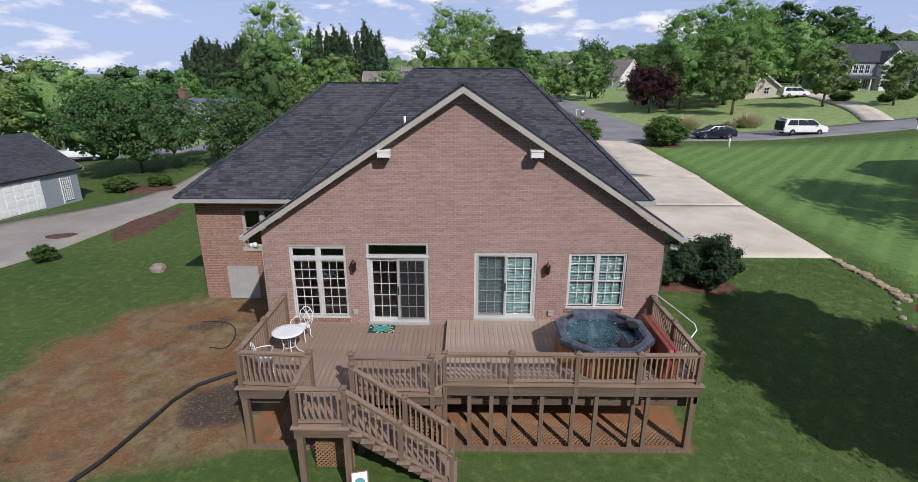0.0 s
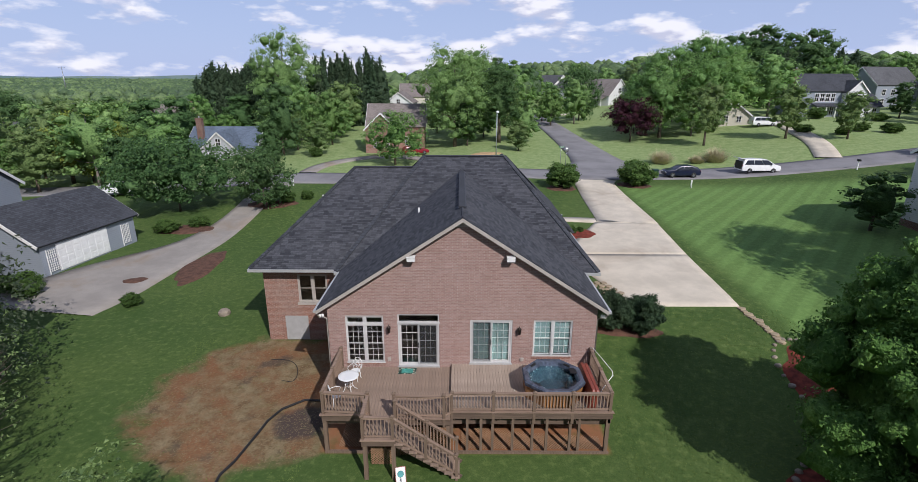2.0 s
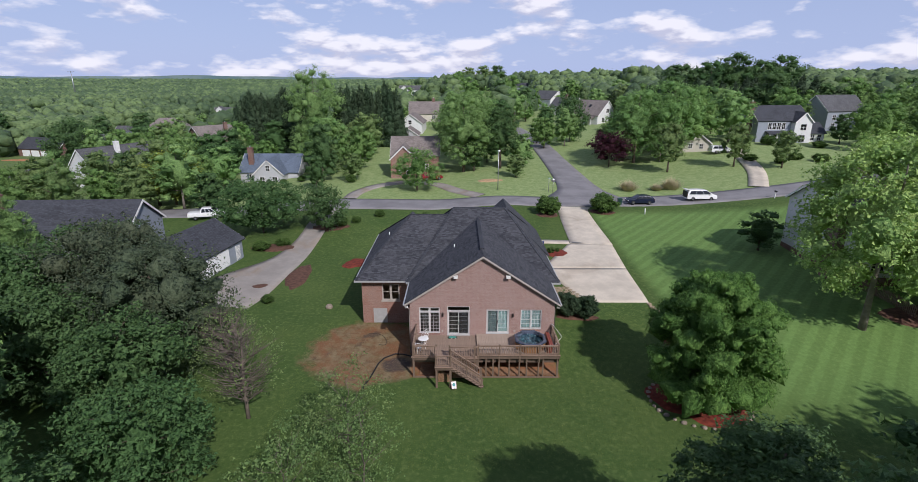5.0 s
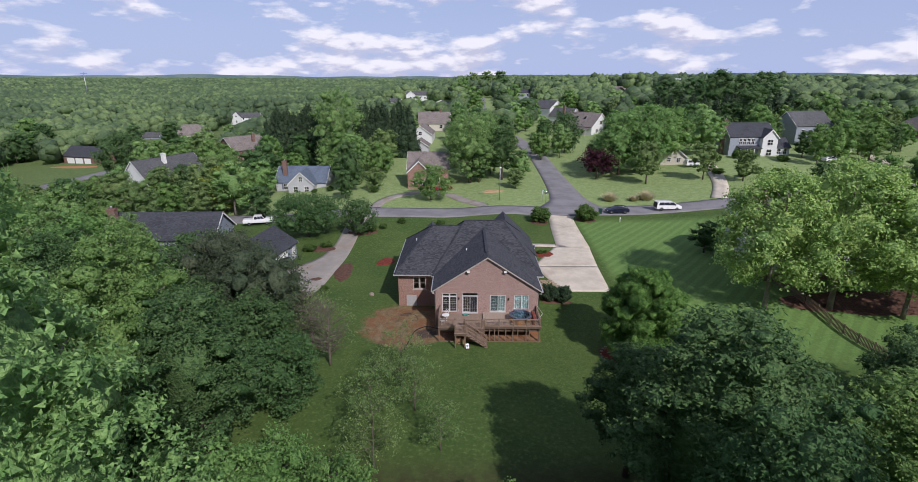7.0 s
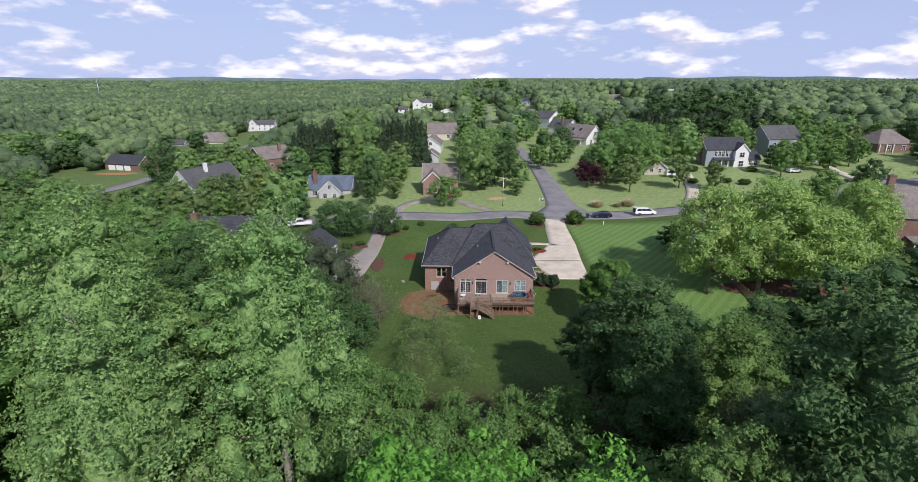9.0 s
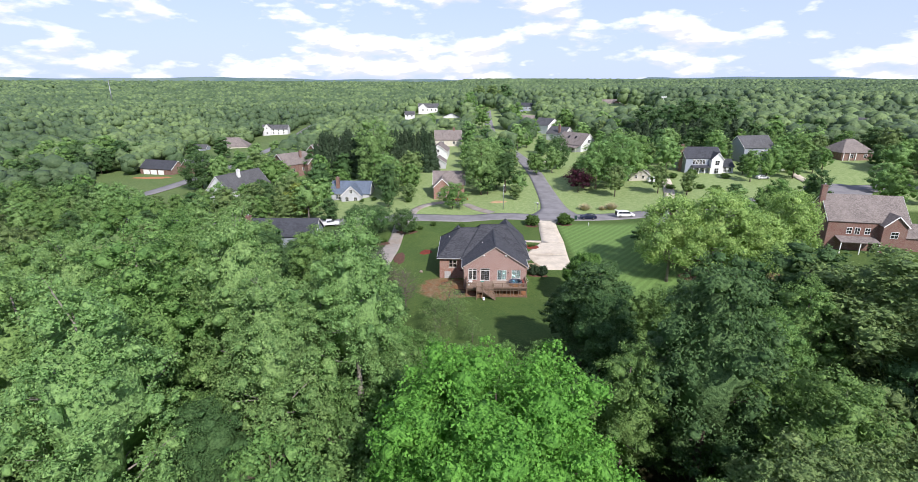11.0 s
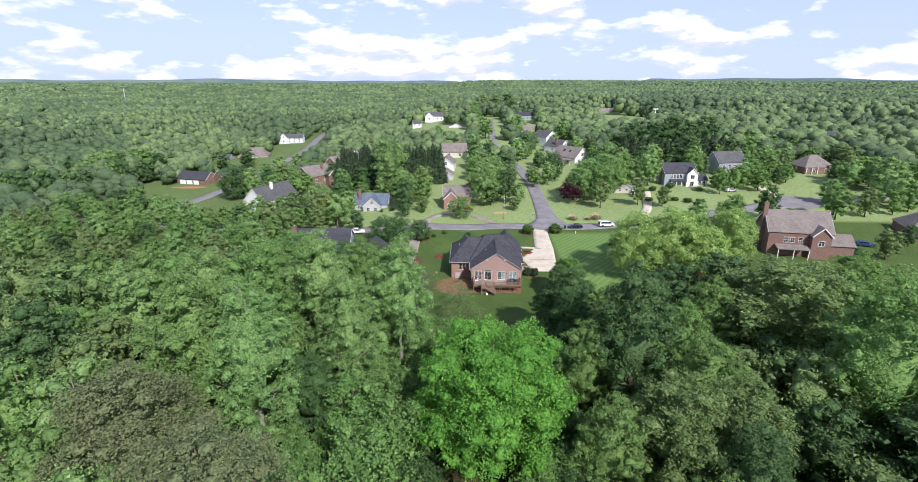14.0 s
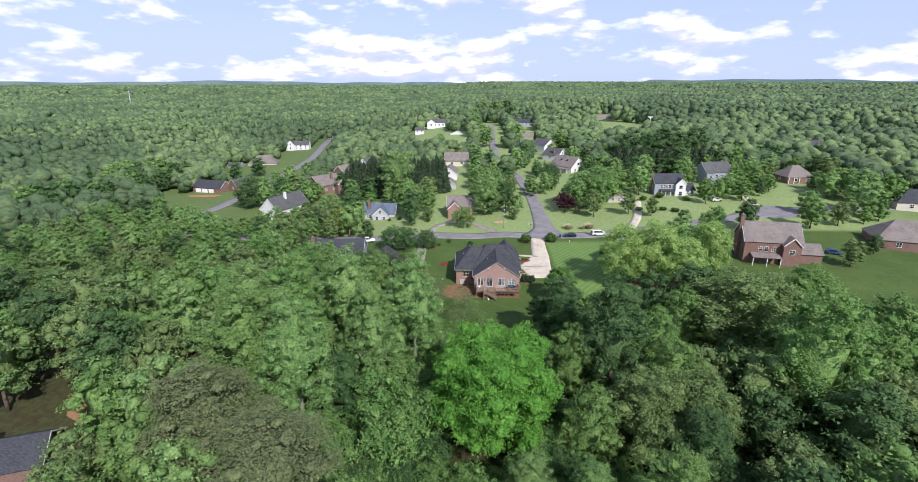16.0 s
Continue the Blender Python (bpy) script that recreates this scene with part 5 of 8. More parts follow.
def rail_post(x, y, z0, z1):
    bm = bx(B(), -0.055, 0.055, -0.055, 0.055, z0, z1)
    bx(bm, -0.075, 0.075, -0.075, 0.075, z1, z1 + 0.035)
    solid(bm, [(-0.06, -0.06, z1 + 0.035), (0.06, -0.06, z1 + 0.035), (0.06, 0.06, z1 + 0.035), (-0.06, 0.06, z1 + 0.035), (0, 0, z1 + 0.1)], [(0, 1, 4), (1, 2, 4), (2, 3, 4), (3, 0, 4)])
    part("rail_post", bm, M_POST, deck).location = (x, y, 0)


def railing(p, q, z0p, z1p, z0q=None, z1q=None, gap=0.125):
    """A run of railing: bottom rail at z0, top rail at z1, balusters between; it may slope."""
    z0q, z1q = z0p if z0q is None else z0q, z1p if z1q is None else z1q
    a, b = Vector((*p, 0)), Vector((*q, 0))
    L = (b - a).length
    part("top_rail", bar(bar(B(), (*p, z1p), (*q, z1q), 0.13, 0.036), (*p, z1p - 0.055), (*q, z1q - 0.055), 0.04, 0.08), M_RAIL, deck)
    part("bottom_rail", bar(B(), (*p, z0p), (*q, z0q), 0.045, 0.075), M_RAIL, deck)
    n = max(2, int(L / gap))
    turn = math.atan2(b.y - a.y, b.x - a.x)
    for i in range(1, n):
        f = i / n
        c = a.lerp(b, f)
        lo, hi = z0p + (z0q - z0p) * f, z1p + (z1q - z1p) * f
        ob = part("baluster", baluster(hi - lo - 0.02), M_RAIL, deck)
        ob.matrix_basis = pose(c.x, c.y, lo, 0, 0, math.degrees(turn))


TOP = 2.8
posts = [(-5.42, -3.48), (-3.62, -3.6), (-2.6, -3.68), (-0.66, -3.74), (-0.36, -3.5), (1.27, -3.5), (2.87, -3.5), (4.38, -3.5), (5.86, -3.46)]
for i, (x, y) in enumerate(posts):
    rail_post(x, y, 1.45 if i != 4 else 0.9, TOP + (0.06 if i in (1, 2, 3) else 0.02))
for i, j in ((0, 1), (2, 3), (3, 4)):
    railing(posts[i], posts[j], ZL + 0.12, TOP)
for i in range(4, 8):
    railing(posts[i], posts[i + 1], ZR + 0.1, TOP)
for x, z in ((-5.42, ZL), (5.88, ZR)):
    rail_post(x, -1.75, z - 0.3, TOP + 0.02), rail_post(x, -0.08, z - 0.3, TOP + 0.02)
    railing((x, -3.46), (x, -1.75), z + 0.1, TOP), railing((x, -1.75), (x, -0.08), z + 0.1, TOP)
# landing and stair
rail_post(-3.6, -4.95, 1.5, 2.78), rail_post(-2.5, -4.95, 1.5, 2.78)
railing((-3.62, -3.6), (-3.6, -4.95), ZL + 0.12, TOP - 0.02)
railing((-3.6, -4.95), (-2.5, -4.95), ZL + 0.12, 2.76)
RUN, RISE, NSTEP = 0.262, 0.183, 9
YI, YO = -4.02, -4.95
for i in range(NSTEP):
    x, z = -2.42 + i * RUN, ZL - (i + 1) * RISE
    part("tread", bx(B(), x - 0.03, x + RUN + 0.02, YO - 0.09, YI + 0.05, z - 0.045, z), M_DECK_A, deck)
    part("riser", bx(B(), x - 0.025, x - 0.004, YO + 0.05, YI - 0.05, z + 0.002, z + RISE - 0.042), M_BEAM, deck)
xe, ze = -2.42 + NSTEP * RUN, ZL - NSTEP * RISE
for y in (YI - 0.06, YO + 0.06):
    part("stringer", bar(B(), (-2.44, y, ZL - 0.22), (xe + 0.05, y, ze - 0.14), 0.045, 0.27), M_BEAM, deck)
xm, zm = -1.3, ZL - (2.42 - 1.3) * RISE / RUN
for y, xt in ((YI, -2.55), (YO, -2.5)):
    rail_post(xm, y, zm - 0.1, zm + 0.88), rail_post(xe - 0.1, y, -0.1, ze + 0.98)
    railing((xt, y), (xm, y), ZL + 0.05, TOP - 0.06, zm + 0.05, zm + 0.84), railing((xm, y), (xe - 0.1, y), zm + 0.05, zm + 0.84, ze + 0.12, ze + 0.9)
rail_post(-2.52, YI, 1.5, 2.8)


# lattice: laid flat on the earth below the deck, and upright by the stair
def lattice(parent, m, L, W, gap=0.115):
    for s in (1, -1):
        k = -W
        while k < L:
            a, b = max(k, 0), min(k + W, L)
            if b - a > 0.03:
                y0, y1 = (a - k, b - k) if s > 0 else (W - (a - k), W - (b - k))
                part("slat", bar(B(), (a, y0, 0.004 * s), (b, y1, 0.004 * s), 0.034, 0.008), M_LATTICE, parent).matrix_basis = m
            k += gap


lat = thing("lattice_panel", 2.7, -2.55, 0.03, 0, "pale timber lattice panels lying on red earth under the deck", "lattice")
lattice(lat, Matrix.Translation((-2.7, -0.75, 0.02)), 5.8, 2.0)
lat2 = thing("lattice_panel", -4.6, -2.6, 0.03, 0, "pale timber lattice panel lying under the deck", "lattice")
lattice(lat2, Matrix.Translation((-0.4, -0.6, 0.02)), 1.6, 1.6)
for x, w, y in ((-2.45, 1.95, -3.66), (-3.6, 0.62, -3.62), (-3.5, 0.95, -4.2)):
    o = thing("upright_lattice", x, y, 0, 0, "brown timber lattice panel standing under the deck", "lattice")
    lattice(o, pose(0, 0, 0.05, 90, 0, 0), w, 1.3 if y > -4 else 0.75, 0.11)


# ---- neighbouring houses ----
def simple_window(parent, x, z, w, h, y=0.0, face=0, trim=M_WHITE, shutters=None, name="window"):
    """A framed window on a wall: face turns it about the upright axis at its place."""
    m = pose(x, y, z, 0, 0, face)
    f = part(name, ring(bx(B(), -0.03, 0.03, -0.07, -0.02, 0.06, h - 0.06), -w / 2, w / 2, 0, h, 0.08, -0.08, 0.0), trim, parent)
    bx_mid = part("sash_rail", bx(B(), -w / 2 + 0.08, w / 2 - 0.08, -0.07, -0.02, h / 2 - 0.035, h / 2 + 0.035), trim, f)
    f.matrix_basis = m
    part("pane", bx(B(), -w / 2 + 0.08, w / 2 - 0.08, -0.045, -0.02, 0.08, h - 0.08), M_DARKGLASS, f)
    if shutters:
        for s in (-1, 1):
            bm = bx(B(), s * (w / 2 + 0.22) - 0.17, s * (w / 2 + 0.22) + 0.17, -0.05, 0.0, 0, h)
            part("shutter", bm, shutters, f)
    return f


def garage_door(parent, x, z, w, h, y, face):
    d = part("garage_door", bx(B(), -w / 2, w / 2, -0.05, 0.0, 0, h), M_METAL_WHITE, parent, "white sectional garage door")
    for i in range(4):
        for j in range(max(2, int(w / 0.7))):
            pw = w / max(2, int(w / 0.7))
            if i * pw < 99:
                a = -w / 2 + j * pw + 0.08
                part("door_panel", bx(B(), a, a + pw - 0.16, -0.068, -0.052, i * h / 4 + 0.07, (i + 1) * h / 4 - 0.07), M_METAL_WHITE, d)
    d.matrix_basis = pose(x, y, z, 0, 0, face)
    return d


def home(name, x, y, rz, w, d, wall_h, rise, wall, roof, label, wins=(), chimney=None, brick=M_BRICK_RED, over=0.35, base=None, z=None, hip=False, trim=M_WHITE, shutters=None):
    """A house with a gabled roof whose ridge runs along its own x; origin at the middle of the footprint.
    wins: (side, along, height, width, tall), side in s, n, e, w."""
    zz = g(x, y) if z is None else z
    h = thing(name, x, y, zz, rz, label, "house")
    bm = B()
    W, D = w / 2, d / 2
    bx(bm, -W, W, -D, D, -2.0, wall_h)
    if not hip:
        for s in (-1, 1):
            a = [(s * W, -D, wall_h), (s * W, D, wall_h), (s * W, 0, wall_h + rise)]
            b = [(s * (W - 0.2), p[1], p[2]) for p in a]
            solid(bm, a + b, [(0, 1, 2), (3, 5, 4), (0, 2, 5, 3), (1, 4, 5, 2), (0, 3, 4, 1)])
    part("wall", bm, wall, h)
    if base:
        part("foundation", bx(B(), -W - 0.02, W + 0.02, -D - 0.02, D + 0.02, -2.0, base), brick, h)
    ez = wall_h - over * rise / D
    if hip:
        k = min(W - 0.5, D * 0.9)
        v = [(-W - over, -D - over, ez), (W + over, -D - over, ez), (W + over, D + over, ez), (-W - over, D + over, ez), (-W + k, 0, wall_h + rise), (W - k, 0, wall_h + rise)]
        v += [(p[0], p[1], p[2] - 0.15) for p in v[:4]]
        part("roof", solid(B(), v, [(0, 1, 5, 4), (1, 2, 5), (2, 3, 4, 5), (3, 0, 4), (0, 6, 7, 1), (1, 7, 8, 2), (2, 8, 9, 3), (3, 9, 6, 0), (9, 8, 7, 6)]), roof, h)
    else:
        for s in (-1, 1):
            r = part("roof", slab(B(), [(-W - over, 0, wall_h + rise + 0.1), (W + over, 0, wall_h + rise + 0.1), (W + over, s * (D + over), ez + 0.1), (-W - over, s * (D + over), ez + 0.1)], 0.16), roof, h)
            for e in (-1, 1):
                xx = e * (W + over + 0.02)
                part("rake_board", slab(B(), [(xx - 0.03, 0, wall_h + rise + 0.07), (xx + 0.03, 0, wall_h + rise + 0.07), (xx + 0.03, s * (D + over), ez + 0.07), (xx - 0.03, s * (D + over), ez + 0.07)], 0.24), trim, r)
    for side, a, zb, ww, hh in wins:
        px, py, fc = {"s": (a, -D, 0), "n": (a, D, 180), "e": (W, a, 90), "w": (-W, a, -90)}[side]
        if ww > 2.3 and hh > 1.9:
            garage_door(h, px, zb, ww, hh, py, fc)
        else:
            simple_window(h, px, zb, ww, hh, py, fc, trim, shutters)
    if chimney:
        cx, cy, top = chimney
        c = part("chimney", bx(bx(B(), cx - 0.55, cx + 0.55, cy - 0.4, cy + 0.4, -1, top), cx - 0.62, cx + 0.62, cy - 0.47, cy + 0.47, top - 0.25, top - 0.05), brick, h, "brick chimney")
        part("chimney_pot", lathe(B(), [(0.16, 0), (0.14, 0.35)], 10, (cx, cy, top)), M_STEEL, c)
    return h


def cross_gable(h, x, y0, y1, half, z, rise, wall, roof, trim=M_WHITE, win=None):
    """A gable that projects from a house towards its own -y."""
    bm = bx(B(), x - half, x + half, y0, y1, -2.0, z)
    solid(bm, [(x - half, y0, z), (x + half, y0, z), (x, y0, z + rise), (x - half, y0 + 0.2, z), (x + half, y0 + 0.2, z), (x, y0 + 0.2, z + rise)], [(0, 1, 2), (3, 5, 4), (0, 3, 4, 1), (1, 4, 5, 2), (2, 5, 3, 0)])
    part("gable_wall", bm, wall, h)
    k = rise / half
    for s in (-1, 1):
        r = part("gable_roof", slab(B(), [(x, y0 - 0.3, z + rise + 0.1), (x + s * (half + 0.3), y0 - 0.3, z + 0.1 - 0.3 * k), (x + s * (half + 0.3), y1, z + 0.1 - 0.3 * k), (x, y1, z + rise + 0.1)], 0.14), roof, h)
        part("rake_board", slab(B(), [(x, y0 - 0.36, z + rise + 0.07), (x + s * (half + 0.3), y0 - 0.36, z + 0.07 - 0.3 * k), (x + s * (half + 0.3), y0 - 0.31, z + 0.07 - 0.3 * k), (x, y0 - 0.31, z + rise + 0.07)], 0.22), trim, r)
    if win:
        for a, zb, ww, hh in win:
            (garage_door(h, x + a, zb, ww, hh, y0, 0) if ww > 2.3 and hh > 1.9 else simple_window(h, x + a, zb, ww, hh, y0, 0, trim))


# left neighbour: grey two-part house with a garage wing
nh = home("grey_neighbour_house", -48, 20.3, 3, 16, 8.4, 5.7, 3.0, M_SIDING_GREY, M_ROOF, "pale blue-grey house with dark roof and brick chimney", [("s", 2, 2.8, 1.0, 1.4)], (-7.2, -1.5, 9.8))
ng = home("garage_wing", -34.6, 20.6, 82, 9.4, 7.4, 2.7, 2.4, M_SIDING_GREY, M_ROOF, "blue-grey garage wing with a white garage door", [("s", -0.9, 0.12, 4.9, 2.15), ("w", 0, 3.0, 0.8, 0.9)], None)
for x in (-4.25, 3.1):
    tr = part("trellis", bx(B(), x - 0.02, x + 0.02, -3.78, -3.71, 0.1, 2.05), M_WHITE, ng, "white garden trellis on the wall")
    up, across = finish(bx(B(), 0, 0.03, -3.76, -3.72, 0.3, 2.0), "slat"), finish(bx(B(), 0, 0.88, -3.785, -3.755, 0, 0.03), "slat")
    for i in range(1, 6):
        place(part("slat", up, M_WHITE, tr), x + i * 0.17, 0, 0)
    for i in range(10):
        place(part("slat", across, M_WHITE, tr), x, 0, 0.3 + i * 0.18)
# blue-roofed brick house
bh = home("blue_roof_house", -45.2, 80.5, 0, 13, 9, 3.0, 3.4, M_SIDING_TAN, M_ROOF_BLUE, "tan house with slate-blue roof and red chimney", [("s", -4, 1, 1.1, 1.5)], (-4.4, -2.5, 8.2), z=-0.5, shutters=M_ROOF_BLUE)
cross_gable(bh, 1.0, -7.6, 0, 3.3, 3.0, 3.1, M_SIDING_TAN, M_ROOF_BLUE, win=[(-1.4, 0.9, 1.2, 1.5), (1.4, 0.9, 1.2, 1.5), (0, 3.6, 1.0, 1.3)])
# right neighbour: tall white house seen end on
wr = home("white_neighbour_house", 45.6, 16.4, -2, 14, 12.4, 6.4, 3.7, M_SIDING_WHITE, M_ROOF_GREY, "tall white-sided house with a brick base behind birches", [("s", -4.5, 0.9, 1.4, 1.8), ("s", -1.5, 0.9, 1.4, 1.8), ("s", 2.5, 0.9, 1.4, 1.8), ("s", -3, 3.9, 1.2, 1.5), ("s", 1.5, 3.9, 1.2, 1.5)], None, base=0.5)
wc = part("chimney", bx(bx(B(), -7.9, -7.0, -4.4, -2.6, -1.0, 7.4), -7.75, -7.0, -4.0, -3.0, 7.4, 11.6), M_BRICK_RED, wr, "tall red brick chimney on the gable wall")
part("chimney_cap", bx(B(), -7.82, -6.95, -4.08, -2.92, 11.6, 11.75), M_STONE, wc)
# two-storey brick house further right
br = home("brick_two_storey_house", 83, 21, -10, 15.5, 10, 6.6, 4.8, M_BRICK_RED, M_ROOF_BROWN, "two-storey red brick house with brown roof and end chimney", [("s", -3.4, 3.6, 1.1, 1.5), ("s", -1.8, 3.6, 1.1, 1.5), ("s", 0.2, 3.6, 1.1, 1.5), ("s", 5, 0.6, 3.0, 2.2)], (-8.2, -1.0, 13.6), trim=M_WHITE, z=3.6)
cross_gable(br, 4.6, -6.6, 0, 2.3, 6.2, 2.2, M_BRICK_RED, M_ROOF_BROWN, win=[(0, 3.4, 1.5, 1.5)])
part("porch_roof", slab(B(), [(-6, -4.7, 3.2), (1.8, -4.7, 3.2), (1.8, -8.0, 2.5), (-6, -8.0, 2.5)], 0.14), M_ROOF_BROWN, br)
for x in (-5.8, -2.0, 1.6):
    part("porch_post", bx(B(), x - 0.08, x + 0.08, -7.9, -7.74, -2, 2.5), M_WHITE, br)
place(part("side_wing", bx(B(), 0, 6.5, -3.5, 3.5, -2, 3.0), M_BRICK_RED, br), 7.76, 0, 0)
place(part("side_wing_roof", slab(slab(B(), [(0, 0, 5.4), (6.8, 0, 5.4), (6.8, -3.9, 2.9), (0, -3.9, 2.9)], 0.15), [(0, 0, 5.4), (6.8, 0, 5.4), (6.8, 3.9, 2.9), (0, 3.9, 2.9)], 0.15), M_ROOF_BROWN, br), 7.76, 0, 0)
# grey-blue colonial across the road
gh = home("colonial_house", 79.6, 97, 3, 13, 8.6, 5.9, 3.4, M_SIDING_GREY, M_ROOF, "blue-grey two-storey colonial house with white trim", [("s", v, 3.6, 1.0, 1.7) for v in (-3.4, -2.2, -1.0, 0.2)] + [("s", v, 0.8, 1.0, 1.7) for v in (-3.6, -1.6, 0.4)] + [("w", -1.6, 3.6, 1.0, 1.5), ("w", 1.6, 3.6, 1.0, 1.5)], (-6.9, -1.2, 10.3), z=7.0)
cross_gable(gh, 4.4, -5.8, 0, 2.2, 5.7, 2.2, M_SIDING_WHITE, M_ROOF, win=[(0, 3.5, 1.6, 1.6), (0, 0.6, 1.6, 1.8)])
part("porch_roof", slab(B(), [(-4.4, -4.2, 3.3), (2.1, -4.2, 3.3), (2.1, -6.4, 2.7), (-4.4, -6.4, 2.7)], 0.14), M_ROOF, gh)
part("porch_floor", bx(B(), -4.4, 2.1, -6.4, -4.32, -1.5, 0.25), M_BRICK_RED, gh)
for x in (-4.2, -2.2, -0.1, 1.9):
    part("porch_post", bx(B(), x - 0.09, x + 0.09, -6.3, -6.12, 0.25, 2.7), M_WHITE, gh)
place(part("side_wing", bx(B(), 0, 5.0, -3, 3, -2, 2.7), M_SIDING_WHITE, gh), 6.52, -1.2, 0)
place(part("side_wing_roof", slab(slab(B(), [(0, 0, 5.2), (5.3, 0, 5.2), (5.3, -3.5, 2.6), (0, -3.5, 2.6)], 0.15), [(0, 0, 5.2), (5.3, 0, 5.2), (5.3, 3.5, 2.6), (0, 3.5, 2.6)], 0.15), M_ROOF, gh), 6.52, -1.2, 0)
for v in (8.4, 10.2):
    simple_window(gh, v, 0.8, 1.1, 1.5, -4.2)
gr = home("grey_roof_house", 110, 118.5, 14, 14, 9.4, 5.6, 4.2, M_SIDING_GREY, M_ROOF_GREY, "pale blue-grey house with a large grey roof and dormers", [("s", v, 2.9, 1.3, 1.5) for v in (-4.5, -1.5, 1.5, 4.5)] + [("s", v, 0.6, 1.3, 1.5) for v in (-4.5, 0, 4.5)], z=8.6)
# cream garage with its gable to the road, among trees
home("cream_garage", 55.3, 87.4, 76, 8, 6.6, 2.4, 2.6, M_SIDING_CREAM, M_ROOF_BROWN, "small cream-sided house with brown roof", [("w", 1.2, 0.9, 1.0, 1.2), ("w", -1.2, 0.9, 0.9, 1.2), ("s", 0, 0.2, 2.2, 1.8)], z=6.0)
# brick house behind the crescent drive
ye = home("brick_cottage", -11.6, 75.4, 2, 10, 8.6, 4.4, 3.5, M_BRICK_WING, M_ROOF_BROWN, "brick cottage with tan roof behind the crescent drive", [("s", 2.2, 0.9, 1.3, 1.6)], None, z=2.6)
cross_gable(ye, -2.2, -8.0, 0, 2.7, 4.2, 2.6, M_BRICK_WING, M_ROOF_BROWN, win=[(-0.9, 0.9, 0.9, 1.6), (0.9, 0.9, 0.9, 1.6)])
part("carport_roof", slab(B(), [(-5.0, 5.6, 3.6), (3.0, 5.6, 3.6), (3.0, 9.5, 3.0), (-5.0, 9.5, 3.0)], 0.14), M_ROOF_BROWN, ye)
# houses west of the cypresses
home("white_gable_house", -92, 96.2, 68, 20.4, 10.4, 5.8, 5.2, M_SIDING_WHITE, M_ROOF_GREY, "white-sided house with steep grey roof and chimney", [("w", -2.2, 1.4, 1.0, 1.5), ("w", 2.2, 1.4, 1.0, 1.5), ("s", -6, 1.6, 1.0, 1.5), ("s", -3, 1.6, 1.0, 1.5), ("s", 1, 1.6, 1.2, 1.5), ("s", 5, 1.6, 1.2, 1.5)], (-1.2, -1.5, 12.2), brick=M_WHITE, base=0.5, z=-5.0)
home("three_door_garage", -152, 148.5, -14, 18, 9, 3.0, 3.4, M_BRICK_RED, M_ROOF, "brick garage with dark roof and white doors", [("s", -5.4, 0.1, 3.6, 2.2), ("s", -1.2, 0.1, 3.6, 2.2), ("s", 3.0, 0.1, 3.2, 2.2)], z=-4.2)
home("garage_side_house", -136.5, 151, 60, 11, 8, 3.2, 3.4, M_BRICK_RED, M_ROOF_GREY, "grey-roofed brick house joined to the garage", [("w", 0, 1, 1.2, 1.5)], z=-3.6)
rh = home("brick_ranch_house", -84.5, 136.5, 50, 15, 13, 4.2, 4.2, M_BRICK_RED, M_ROOF_BROWN, "red brick ranch house with brown roof", [("w", 0, 1, 1.3, 1.5), ("w", -3.4, 1, 1.1, 1.5), ("s", -4, 1, 1.2, 1.5), ("s", 1, 1, 1.2, 1.5)], (2, -3, 9.4), z=-0.6)
cross_gable(rh, 3.6, -9.6, 0, 2.4, 4.2, 2.2, M_BRICK_RED, M_ROOF_BROWN, win=[(0, 0.9, 1.4, 1.6)])
home("tan_house", -160, 243, 12, 20, 13, 3.4, 5.0, M_SIDING_CREAM, M_ROOF_BROWN, "tan house with broad brown roof", [("s", -6, 1, 1.2, 1.5), ("s", 4, 1, 1.2, 1.5)], z=-5.5, hip=True)
home("grey_shed", -176, 232, 0, 9, 6, 2.8, 2.2, M_SIDING_GREY, M_ROOF_GREY, "small grey outbuilding beside the tan house", [("s", 0, 1, 1.0, 1.2)], z=-5.5)
wf = home("white_farm_house", -160, 322, 4, 20, 8, 4.4, 3.0, M_SIDING_WHITE, M_ROOF_GREY, "white two-storey house at the wood's edge", [("s", v, 2.7, 1.0, 1.4) for v in (-1, 3, 7)] + [("s", v, 0.6, 1.0, 1.4) for v in (-1, 3, 7)], z=-2.8)
cross_gable(wf, -5.5, -5.5, 0, 3.0, 5.0, 3.2, M_SIDING_WHITE, M_ROOF_GREY, win=[(0, 0.8, 1.2, 1.6), (0, 4.6, 1.0, 1.2)])
home("white_house", -70, 182, 70, 13, 9, 5.0, 4.0, M_SIDING_WHITE, M_ROOF_GREY, "white gabled house behind dark cypresses", [("w", 0, 1.2, 1.2, 1.4), ("w", 0, 4.4, 1.0, 1.2)], z=1.5)
home("brown_roof_house", -82, 172, 60, 12, 9, 3.2, 4.0, M_BRICK_RED, M_ROOF_BROWN, "brick house with steep brown roof beside the cypresses", [("w", 0, 1.0, 1.4, 1.4)], z=0.5)
